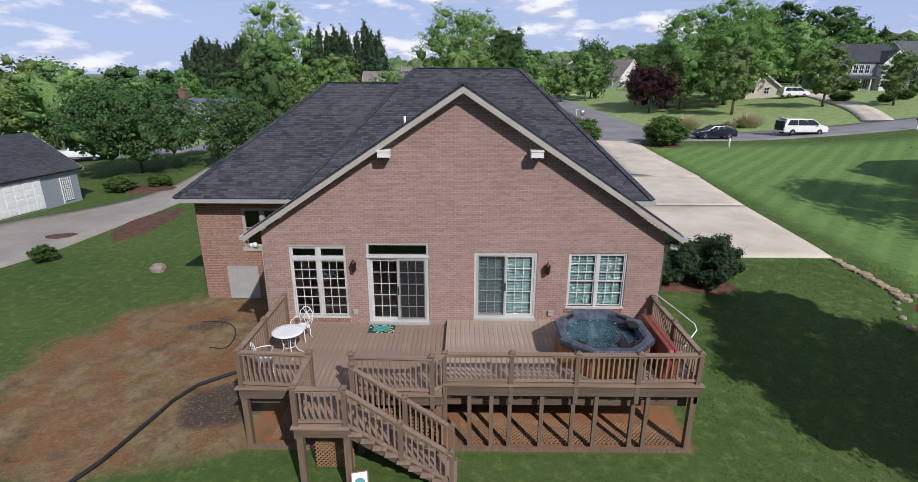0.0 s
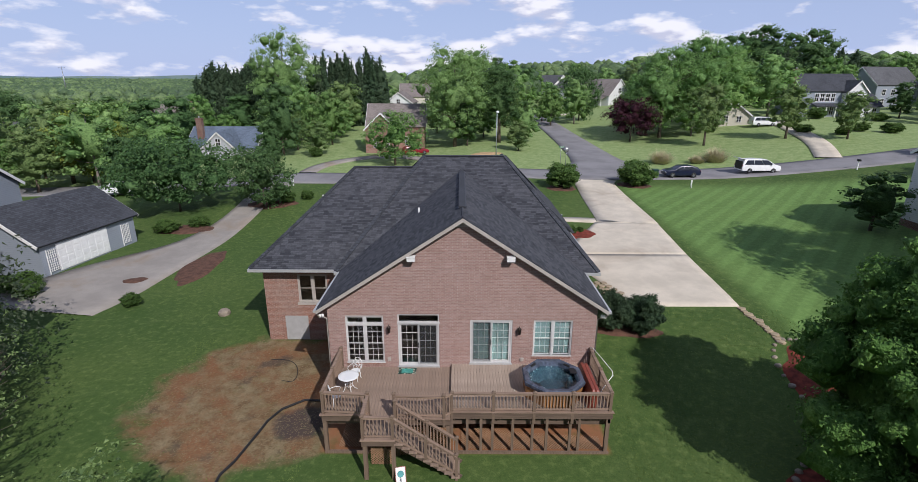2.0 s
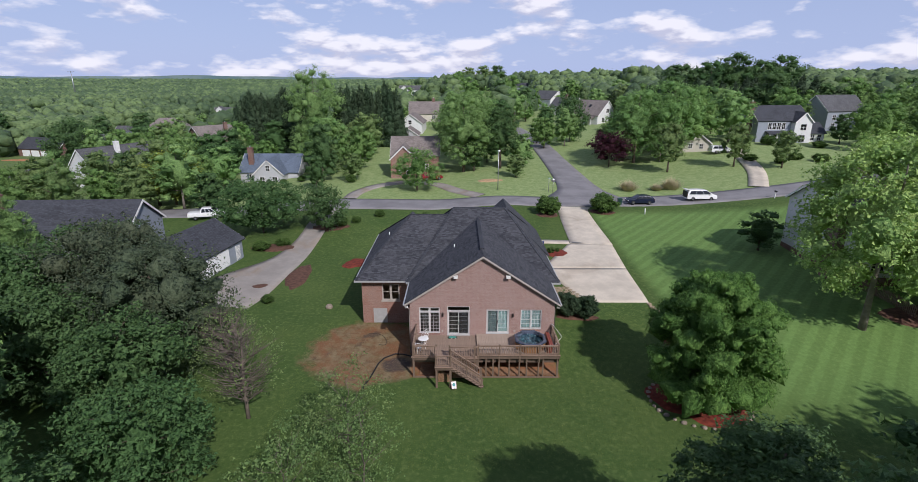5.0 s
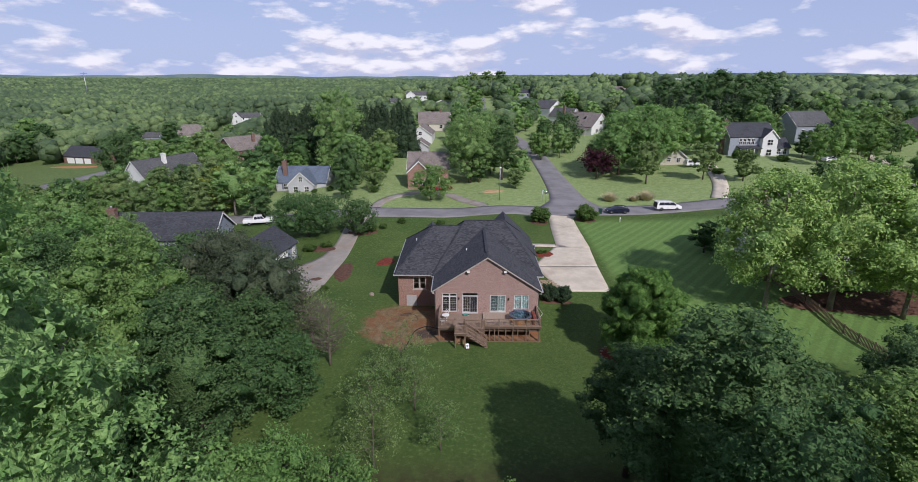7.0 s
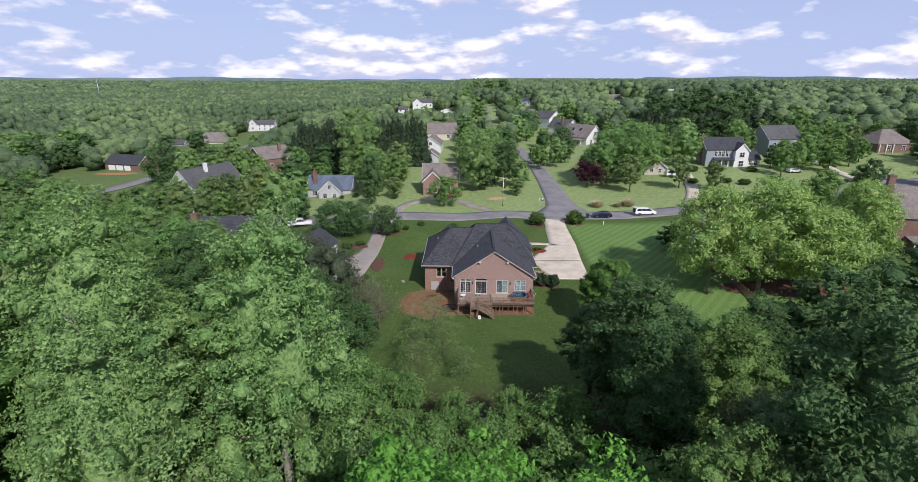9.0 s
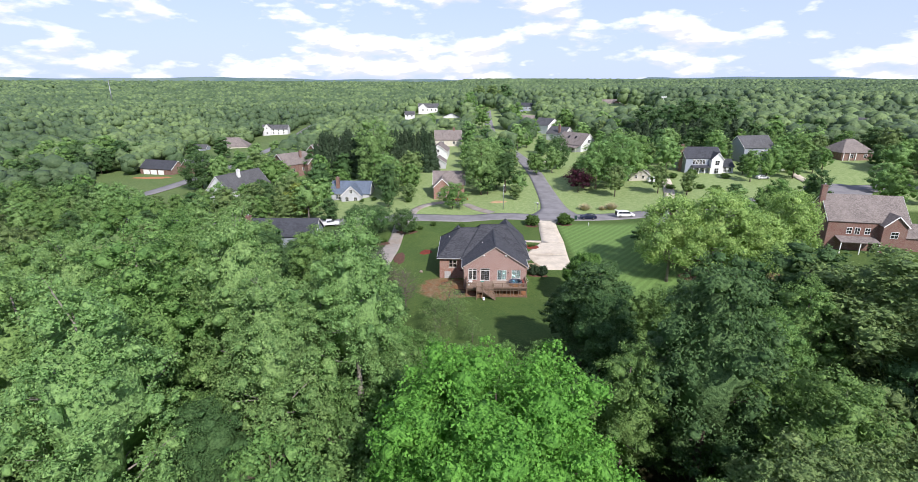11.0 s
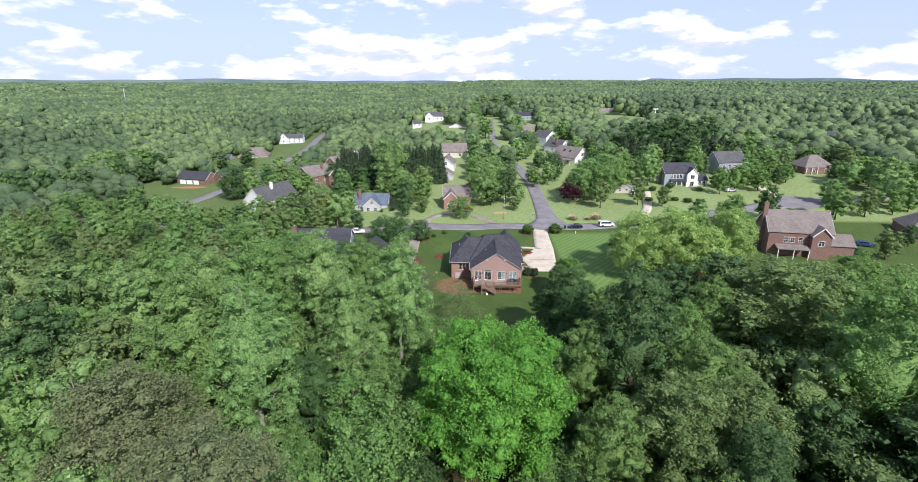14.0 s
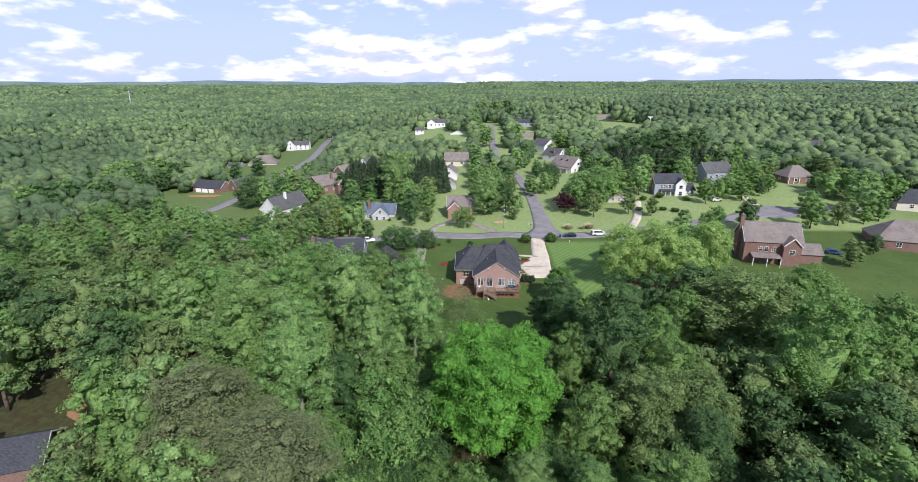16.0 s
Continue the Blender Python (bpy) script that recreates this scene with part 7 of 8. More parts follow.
def loft(bm, rings, smooth=False, cap_first=True, cap_last=True):
    """Joins closed rings of points one after the other."""
    vs = [[bm.verts.new(p) for p in r] for r in rings]
    n = len(vs[0])
    for a, b in zip(vs, vs[1:]):
        for k in range(n):
            bm.faces.new((a[k], a[(k + 1) % n], b[(k + 1) % n], b[k])).smooth = smooth
    if cap_first:
        bm.faces.new(vs[0][::-1])
    if cap_last:
        bm.faces.new(vs[-1])
    return bm


def water_material():
    k = Nodes("spa_water")
    k.b.inputs["Transmission Weight"].default_value = 1.0
    k.b.inputs["IOR"].default_value = 1.33
    k.bump(k.noise(5.0, 3), 0.15, 0.02)
    return k.done((0.35, 0.56, 0.58), 0.03, 0, 0.5)


M_WATER = water_material()
tub = thing("hot_tub", 3.8, -2.15, ZR, 0, "octagonal hot tub with marbled blue-grey shell and cedar skirt", "hot tub")
R = 1.33
part("skirt_core", loft(B(), [octagon(R - 0.12, 0.02), octagon(R - 0.1, 0.66)], cap_last=False), M_BEAM, tub)
for i in range(8):
    a, b = Vector(octagon(R - 0.09, 0)[i]), Vector(octagon(R - 0.09, 0)[(i + 1) % 8])
    n = 9
    for j in range(n):
        p, q = a.lerp(b, (j + 0.06) / n), a.lerp(b, (j + 0.94) / n)
        part("cedar_slat", solid(B(), [(*p.xy, 0.03), (*q.xy, 0.03), (*q.xy, 0.66), (*p.xy, 0.66)] + [(v.x * 0.975, v.y * 0.975, z) for v, z in ((p, 0.03), (q, 0.03), (q, 0.66), (p, 0.66))],
                   [(0, 1, 2, 3), (0, 4, 5, 1), (1, 5, 6, 2), (2, 6, 7, 3), (3, 7, 4, 0)]), M_CEDAR, tub)
shell = part("shell", loft(B(), [octagon(R - 0.02, 0.62), octagon(R, 0.7), octagon(R, 0.78), octagon(R - 0.05, 0.83), octagon(R - 0.2, 0.83), octagon(R - 0.27, 0.79), octagon(R - 0.33, 0.56), octagon(R - 0.62, 0.5), octagon(R - 0.7, 0.2)], cap_first=False), M_ACRYLIC, tub, "marbled blue-grey acrylic shell")
for i in range(8):
    a, b = Vector(octagon(R - 0.22, 0.8)[i]), Vector(octagon(R - 0.22, 0.8)[(i + 1) % 8])
    m = a.lerp(b, 0.5)
    if i % 2 == 0:
        part("headrest", bar(B(), a.lerp(b, 0.32), a.lerp(b, 0.68), 0.1, 0.06), M_RUBBER, shell, "dark moulded headrest")
    for s in (0.35, 0.65):
        p = a.lerp(b, s) * 0.87
        part("jet", lathe(B(), [(0.035, 0), (0.03, 0.02), (0.012, 0.022)], 8, (p.x, p.y, 0.6)), M_STEEL, shell)
part("filter_lid", bx(B(), 0.75, 1.05, 0.1, 0.5, 0.79, 0.815), M_BLACK, shell)
part("water", loft(B(), [octagon(R - 0.3, 0.6), octagon(R - 0.3, 0.645)]), M_WATER, tub, "clear rippled water").visible_shadow = False

cover = thing("hot_tub_cover", 5.15, -2.2, ZR, 0, "folded maroon vinyl hot-tub cover leaning on the railing", "cover")
m = Matrix.Rotation(radians(11), 4, "Y")
for x0, x1 in ((-0.15, 0.0), (0.015, 0.165)):
    bm = loft(B(), [[(x, y * f, z * (0.5 + f / 2)) for y, z in ((-1.15, 0.0), (1.15, 0.0), (1.15, 0.66), (1.02, 0.8), (-1.02, 0.8), (-1.15, 0.66))] for x, f in ((x0, 0.97), (x0 + 0.03, 1), (x1 - 0.03, 1), (x1, 0.97))])
    bmesh.ops.transform(bm, matrix=m, verts=bm.verts)
    part("panel", bm, M_COVER, cover)
hose = thing("cover_lifter", 5.95, -1.5, ZR, 0, "white bent metal tube of a cover lifter over the rail", "lifter")
part("tube", tube(B(), [(-0.15, 1.3, 0.95), (-0.05, 1.2, 1.0), (0.12, 0.4, 0.98), (0.3, -0.6, 0.95), (0.28, -0.8, 0.88), (-0.15, -1.1, 0.5), (-0.45, -1.25, 0.02)], 0.018, 8), M_METAL_WHITE, hose)


def garden_chair(x, y, rz):
    c = thing("garden_chair", x, y, ZL, rz, "white cast-metal garden chair with a curled open back", "chair", "white garden set on the deck")
    seat = part("seat", lathe(B(), [(0.2, 0.41), (0.22, 0.425), (0.21, 0.44)], 20), M_METAL_WHITE, c)
    for a in (45, 135, 225, 315):
        ca, sa = math.cos(radians(a)), math.sin(radians(a))
        part("leg", tube(B(), [(0.18 * ca, 0.18 * sa, 0.42), (0.22 * ca, 0.22 * sa, 0.25), (0.21 * ca, 0.21 * sa, 0.1), (0.26 * ca, 0.26 * sa, 0.0)], 0.014, 6), M_METAL_WHITE, c)
    loop = [(0.0, 0.2, 0.42)]
    back = B()
    tube(back, [(-0.16, 0.19, 0.42), (-0.22, 0.23, 0.6), (-0.2, 0.27, 0.78), (-0.1, 0.3, 0.9), (0, 0.31, 0.93), (0.1, 0.3, 0.9), (0.2, 0.27, 0.78), (0.22, 0.23, 0.6), (0.16, 0.19, 0.42)], 0.014, 6)
    tube(back, [(-0.18, 0.2, 0.5), (-0.05, 0.25, 0.68), (0.12, 0.29, 0.86)], 0.011, 5), tube(back, [(0.18, 0.2, 0.5), (0.05, 0.25, 0.68), (-0.12, 0.29, 0.86)], 0.011, 5)
    tube(back, [(0, 0.2, 0.43), (-0.1, 0.24, 0.62), (0, 0.28, 0.8), (0.1, 0.24, 0.62), (0, 0.2, 0.43)], 0.011, 5), tube(back, [(-0.21, 0.24, 0.66), (0, 0.25, 0.56), (0.21, 0.24, 0.66)], 0.011, 5)
    part("backrest", back, M_METAL_WHITE, c)
    for s in (-1, 1):
        part("armrest", tube(B(), [(s * 0.21, 0.24, 0.64), (s * 0.26, 0.1, 0.65), (s * 0.27, -0.12, 0.64), (s * 0.25, -0.2, 0.6), (s * 0.22, -0.12, 0.44)], 0.014, 6), M_METAL_WHITE, c)
    return c


garden_chair(-4.62, -1.05, -15)
garden_chair(-5.02, -2.85, 110)
tab = thing("garden_table", -4.72, -1.93, ZL, 0, "round white cast-metal garden table with curved legs", "table", "white garden set on the deck")
part("tabletop", lathe(B(), [(0.02, 0.715), (0.4, 0.715), (0.425, 0.72), (0.43, 0.735), (0.42, 0.745), (0.3, 0.742), (0.02, 0.742)], 36), M_METAL_WHITE, tab)
part("shelf_ring", lathe(B(), [(0.15, 0.28), (0.17, 0.29), (0.15, 0.3)], 20, close=False), M_METAL_WHITE, tab)
for a in (30, 120, 210, 300):
    ca, sa = math.cos(radians(a)), math.sin(radians(a))
    part("leg", tube(B(), [(0.3 * ca, 0.3 * sa, 0.71), (0.18 * ca, 0.18 * sa, 0.5), (0.15 * ca, 0.15 * sa, 0.28), (0.24 * ca, 0.24 * sa, 0.08), (0.36 * ca, 0.36 * sa, 0.0)], 0.015, 6), M_METAL_WHITE, tab)


def mat_material():
    k = Nodes("door_mat_print")
    n = k.n.new("ShaderNodeTexVoronoi")
    n.inputs["Scale"].default_value = 11
    k.put(n.inputs["Vector"], k.tc.outputs["Object"])
    x, y, z = k.xyz()
    edge = k.math("MAXIMUM", k.math("DIVIDE", k.math("ABSOLUTE", x), 0.4), k.math("DIVIDE", k.math("ABSOLUTE", y), 0.26))
    inner = k.mix(k.ramp(n.outputs["Distance"], 0.2, 0.5), (0.12, 0.42, 0.36), (0.05, 0.25, 0.2))
    border = k.mix(k.ramp(n.outputs["Distance"], 0.3, 0.4), (0.55, 0.52, 0.4), (0.02, 0.05, 0.04))
    k.bump(k.noise(90, 2), 0.4, 0.01)
    return k.done(k.mix(k.ramp(edge, 0.62, 0.68), inner, border), 0.95)


mat_ob = thing("door_mat", -2.42, -0.36, ZL, 0, "green patterned door mat before the sliding door", "mat")
part("carpet", loft(B(), [[(-0.4, -0.26, 0.0), (0.4, -0.26, 0), (0.4, 0.26, 0), (-0.4, 0.26, 0)], [(-0.4, -0.26, 0.014), (0.4, -0.26, 0.014), (0.4, 0.26, 0.014), (-0.4, 0.26, 0.014)], [(-0.385, -0.245, 0.018), (0.385, -0.245, 0.018), (0.385, 0.245, 0.018), (-0.385, 0.245, 0.018)]]), mat_material(), mat_ob)

# ---- garden ----
sign = thing("garden_sign", -2.2, -5.3, 0, 12, "small white garden sign with a dark border and a tree emblem", "sign")
part("board", bx(B(), -0.19, 0.19, -0.015, 0.015, 0.12, 0.68, Matrix.Rotation(radians(-35), 4, "X")), M_WHITE, sign)
part("border", ring(B(), -0.2, 0.2, 0.11, 0.69, 0.025, -0.02, 0.012), M_COVER, sign).matrix_basis = Matrix.Rotation(radians(-35), 4, "X")
em = B()
lathe(em, [(0.1, -0.004), (0.12, 0.0), (0.1, 0.004)], 20)
part("emblem", em, plain("teal_print", (0.08, 0.32, 0.33), 0.6), sign).matrix_basis = Matrix.Rotation(radians(-35), 4, "X") @ pose(0, -0.022, 0.43, 90, 0, 0)
part("stake", bx(B(), -0.012, 0.012, 0.06, 0.084, -0.1, 0.3), M_BLACK, sign)

pipe = thing("drain_pipe", 0, 0, 0, 0, "black corrugated drain pipe lying across bare soil", "pipe")
line = [(-5.7, -0.55), (-6.6, -0.1), (-7.3, -0.05), (-7.8, -0.45), (-8.15, -0.75), (-8.5, -1.6), (-8.6, -2.3), (-8.75, -3.2), (-8.9, -4.1), (-9.15, -4.8), (-9.1, -5.6)]
pts, rad = [], []
for i in range(len(line) - 1):
    for k in range(18):
        f = k / 18
        x, y = line[i][0] + (line[i + 1][0] - line[i][0]) * f, line[i][1] + (line[i + 1][1] - line[i][1]) * f
        pts.append((x, y, g(x, y) + 0.06))
        rad.append(0.062 if k % 2 else 0.05)
part("corrugated_tube", tube(B(), pts, rad, 8), M_RUBBER, pipe)
cord = thing("garden_hose", 0, 0, 0, 0, "thin dark hose curled on the bare soil", "hose")
hp = [(-10.2 + 1.1 * math.sin(a * 0.8) + 0.35 * a, 3.6 - 0.55 * a + 0.4 * math.sin(a * 1.7)) for a in np.linspace(0, 4.2, 22)]
part("tube", tube(B(), [(x, y, g(x, y) + 0.02) for x, y in hp], 0.018, 6), M_RUBBER, cord)


def boulder(x, y, r, seed, mat_=M_STONE, label="rounded tan boulder on the grass", cat="stone", group="", flat=0.65, name="boulder", lift=0.0):
    rng = random.Random(seed)
    bm = B()
    bmesh.ops.create_icosphere(bm, subdivisions=2, radius=1)
    for v in bm.verts:
        k = 1 + 0.22 * noise.noise(v.co * 1.6 + Vector((seed, 0, 0)))
        v.co = Vector((v.co.x * k * r, v.co.y * k * r * 0.85, v.co.z * k * r * flat))
    me = finish(bm, name)
    me.materials.append(mat_)
    o = new(name, me)
    o.matrix_basis = pose(x, y, g(x, y) + r * flat * 0.35 + lift, 0, 0, rng.uniform(0, 360))
    return tagged(o, label, cat, group)


boulder(-15.2, 9.2, 0.44, 3, label="tan straw-coloured boulder on the grass")
boulder(18.2, 1.6, 0.42, 5, label="pale rounded boulder on red mulch", lift=0.05)
# mulch beds
for nm, c, rx, ry, mt, lab in (("mulch_bed", (15.6, -6.6), 3.4, 3.0, M_MULCH, "red mulch bed under the maple"), ("mulch_bed", (17.6, 0.6), 1.7, 3.4, M_MULCH, "red mulch bed beside the stepping path"),
                               ("mulch_bed", (9.6, 20.7), 2.0, 1.5, M_MULCH, "red mulch bed by the front path"), ("mulch_bed", (-15.2, 22.5), 1.5, 1.9, M_MULCH, "red mulch bed beside the wing"),
                               ("mulch_bed", (11.6, 36.9), 1.9, 1.6, M_MULCH_BROWN, "brown mulch ring round a shrub"), ("mulch_bed", (20.4, 38.3), 1.9, 1.6, M_MULCH_BROWN, "brown mulch ring round a shrub"),
                               ("mulch_bed", (-21.0, 18.0), 1.3, 4.4, M_MULCH_BROWN, "reddish brown mulch strip beside the driveway"), ("mulch_bed", (-24.4, 14.8), 1.0, 0.7, M_MULCH_BROWN, "low dark mulch mound on the driveway"),
                               ("mulch_bed", (-27.6, 28.2), 3.2, 1.6, M_MULCH_BROWN, "dark mulch bed along the hedge"), ("mulch_bed", (-21.5, 35.4), 3.0, 1.5, M_MULCH_BROWN, "brown mulch bed under the round shrub"),
                               ("mulch_bed", (9.2, 4.95), 1.9, 0.8, M_MULCH_BROWN, "brown mulch bed under evergreen shrubs"), ("sand_patch", (4.1, 61), 2.4, 1.6, plain("sand", (0.5, 0.33, 0.18), 0.95), "bare sandy patch on the lawn"),
                               ("mulch_bed", (48, 4), 10, 3.2, M_MULCH_BROWN, "brown mulch bed under the birches"), ("clay_patch", (-150, 136), 9, 3, plain("clay", (0.45, 0.2, 0.09), 0.95), "bare orange clay patch"),
                               ("clay_patch", (-74, -50), 8, 5, plain("clay_b", (0.33, 0.17, 0.09), 0.95), "bare orange clay clearing in the wood")):
    me = finish(patch(nm, *c, rx, ry, 0.06, seed=int(abs(c[0]) * 10), dome=0.08 if rx < 6 else 0.0), nm)
    me.materials.append(mt)
    tagged(new(nm, me), lab, kind="structure")
# stone edging round the maple bed, and the stepping path to the drive
rngs = random.Random(5)
k = 0
for i in range(34):
    a = 2 * math.pi * i / 34
    x, y = 15.6 + 3.5 * math.cos(a), -6.6 + 3.1 * math.sin(a)
    boulder(x, y, rngs.uniform(0.13, 0.24), 100 + i, label="pale rounded edging stone of the mulch bed", group="edging stones of the mulch bed", name="edging_stone")
for i in range(30):
    a = 2 * math.pi * i / 30
    x, y = 17.6 + 1.75 * math.cos(a), 0.6 + 3.5 * math.sin(a)
    boulder(x, y, rngs.uniform(0.12, 0.22), 150 + i, label="pale rounded edging stone of the mulch bed", group="edging stones of the mulch bed", name="edging_stone")


def flagstone(x, y, r, seed, group, label):
    rng = random.Random(seed)
    n = rng.choice((5, 6, 7))
    base = [(r * rng.uniform(0.8, 1.12) * math.cos(2 * math.pi * i / n + 0.3), r * rng.uniform(0.8, 1.12) * math.sin(2 * math.pi * i / n + 0.3)) for i in range(n)]
    z = g(x, y)
    me = finish(loft(B(), [[(a, b, -0.05) for a, b in base], [(a, b, 0.045) for a, b in base], [(a * 0.95, b * 0.95, 0.06) for a, b in base]]), "flagstone")
    me.materials.append(M_FLAG)
    o = new("flagstone", me)
    o.location = (x, y, z + 0.02)
    tagged(o, label, "paving stone", group)


M_FLAG = plain("tan_flagstone", (0.42, 0.33, 0.22), 0.9, var=0.3, scale=3, rand=0.55, bump=0.3)
for i in range(11):
    f = i / 10
    flagstone(16.75 + 0.55 * f + rngs.uniform(-0.08, 0.08), 7.1 - 3.2 * f, rngs.uniform(0.2, 0.28), 200 + i, "stepping stones from the driveway", "tan stepping stone set in the grass")
for i in range(9):
    for j in range(7):
        x, y = 7.1 + i * 0.47 + (j % 2) * 0.2, 7.6 + j * 0.5
        if (x - 7.2) ** 2 + (y - 9.0) ** 2 * 1.1 < 8.6 and x < 10.6:
            flagstone(x + rngs.uniform(-0.05, 0.05), y + rngs.uniform(-0.05, 0.05), rngs.uniform(0.22, 0.27), 300 + i * 9 + j, "flagstones of the side patio", "irregular tan flagstone of the side patio")

# shrubs
K["shrub"].put(8.3, 5.2, 2.05, 0.9), K["shrub"].put(10.0, 4.9, 2.0, 0.88)
for x, y, hh, s in ((11.6, 36.9, 2.7, 1.15), (20.4, 38.3, 2.8, 1.2), (9.3, 20.6, 0.7, 1.0), (10.2, 21, 0.5, 1.0), (-19.6, 36.0, 1.2, 1.2), (-17.8, 37.2, 1.0, 1.2), (-14.5, 40, 1.0, 1.3), (-7.0, 38, 1.2, 1.3), (66, 84, 1.8, 1.3), (74, 88, 2.2, 1.3), (84, 84, 1.6, 1.6),
                    (60, 70, 1.4, 1.8), (64, 66, 1.2, 1.6), (69, 69, 1.4, 1.6), (73, 67, 1.6, 1.6), (-29, 27.4, 1.2, 1.6), (-26.5, 29, 1.0, 1.6), (-31.5, 13.2, 1.2, 1.6), (-30, 12, 1.0, 1.4), (-24, 64, 1.5, 1.1), (-13, 70, 2.2, 0.8), (-40, 70, 1.0, 1.2), (-36, 70, 1.2, 1.2), (-33, 73, 1.0, 1.4), (-22, 10.5, 0.8, 1.3)):
    K["box"].put(x, y, hh, s)


M_PAMPAS = plain("pampas_straw", (0.5, 0.44, 0.27), 0.9, var=0.25, bump=0.0)


def grass_tuft(x, y, h, r):
    t = thing("pampas_grass", x, y, g(x, y), 0, "clump of tall dry straw-coloured ornamental grass", "ornamental grass", "grass clumps by the road")
    rng = np.random.default_rng(int(x * 7))
    n = 700
    a, k = rng.uniform(0, 6.283, n), np.sqrt(rng.random(n))
    base = np.stack([0.35 * r * k * np.cos(a), 0.35 * r * k * np.sin(a), np.zeros(n)], -1)
    tip = np.stack([r * k * np.cos(a), r * k * np.sin(a), h * (1.1 - 0.55 * k * k) * rng.uniform(0.7, 1.1, n)], -1)
    w = np.stack([-np.sin(a), np.cos(a), 0 * a], -1) * 0.035
    v = np.stack([base - w, base + w, tip], 1).reshape(-1, 3)
    part("blades", mesh_from("blades", v, np.arange(len(v)).reshape(-1, 3)), M_PAMPAS, t)


grass_tuft(29.0, 53, 2.0, 2.6), grass_tuft(36.8, 53, 2.2, 2.8), grass_tuft(34.0, 52.6, 1.2, 1.6)

# ---- street things ----
def post_sign(x, y):
    s = thing("street_sign", x, y, g(x, y), 0, "round white road sign and name blade on grey posts", "sign")
    part("post", tube(B(), [(0, 0, -0.2), (0, 0, 2.5)], 0.04, 8), M_STEEL, s)
    part("plate", lathe(B(), [(0.01, -0.01), (0.38, -0.01), (0.38, 0.01), (0.01, 0.01)], 8), M_STEEL, s, "grey eight-sided plate seen from behind").matrix_basis = pose(0, -0.06, 2.2, 90, 0, 0)
    p2 = part("name_post", tube(B(), [(-0.75, 0.1, -0.2), (-0.75, 0.1, 2.7)], 0.035, 8), M_STEEL, s)
    part("name_blade", bx(B(), -1.0, -0.3, 0.08, 0.11, 2.5, 2.66), plain("green_sign", (0.03, 0.2, 0.09), 0.5), p2, "green blade with unreadable white bars")
    part("lettering_bar", bx(B(), -0.92, -0.4, 0.072, 0.079, 2.55, 2.61), M_METAL_WHITE, p2)


post_sign(14.9, 51.3)
lp = thing("street_lamp", 5.15, 53, g(5.15, 53), 0, "grey metal street lamp pole on a lawn", "street lamp")
part("pole", tube(B(), [(0, 0, -0.3), (0, 0, 7.1)], [0.1, 0.07], 10), M_STEEL, lp)
part("arm", tube(B(), [(0, 0, 6.8), (0, -0.35, 7.15), (0, -0.7, 7.2)], 0.035, 6), M_STEEL, lp)
part("lamp_head", lathe(B(), [(0.05, 0.18), (0.2, 0.1), (0.24, 0), (0.18, -0.12), (0.04, -0.16)], 14, (0, -0.75, 7.15)), M_METAL_WHITE, lp)


def mailbox(x, y, rz):
    m_ = thing("mailbox", x, y, g(x, y), rz, "roadside mailbox on a timber post", "mailbox")
    part("post", bx(B(), -0.05, 0.05, -0.05, 0.05, -0.2, 1.05), M_METAL_WHITE, m_)
    bm = loft(B(), [[(0.1 * c, y0, 1.16 + 0.12 * s_) for c, s_ in ((-1, -1), (1, -1), (1, 0.2), (0.7, 0.8), (0, 1), (-0.7, 0.8), (-1, 0.2))] for y0 in (-0.28, 0.24)])
    part("box", bm, M_BLACK, m_)


mailbox(-21.0, 42.4, 0), mailbox(49.5, 42.6, 0)
mk = thing("marker_post", 26.6, 37.2, g(26.6, 37.2), 0, "short white utility marker post in the lawn", "post")
part("post", lathe(B(), [(0.09, -0.2), (0.09, 0.85), (0.05, 0.92), (0.01, 0.93)], 10), M_METAL_WHITE, mk)
bn = thing("wheeled_bin", 24.2, 42.2, g(24.2, 42.2) + 0.08, 0, "dark green wheeled rubbish bin at the roadside", "bin")
M_BIN = plain("bin_green", (0.02, 0.06, 0.05), 0.5)
part("body", loft(B(), [[(-s, -s, z), (s, -s, z), (s, s, z), (-s, s, z)] for s, z in ((0.25, 0.06), (0.32, 0.95), (0.34, 0.98), (0.34, 1.02))]), M_BIN, bn)
part("lid", loft(B(), [[(-s, -s, z), (s, -s, z), (s, s, z), (-s, s, z)] for s, z in ((0.35, 1.025), (0.34, 1.07), (0.2, 1.12))]), M_BIN, bn)
for s in (-1, 1):
    part("wheel", lathe(B(), [(0.12, -0.03), (0.13, 0), (0.12, 0.03)], 14), M_RUBBER, bn).matrix_basis = pose(s * 0.28, 0.3, 0.11, 0, 90, 0)

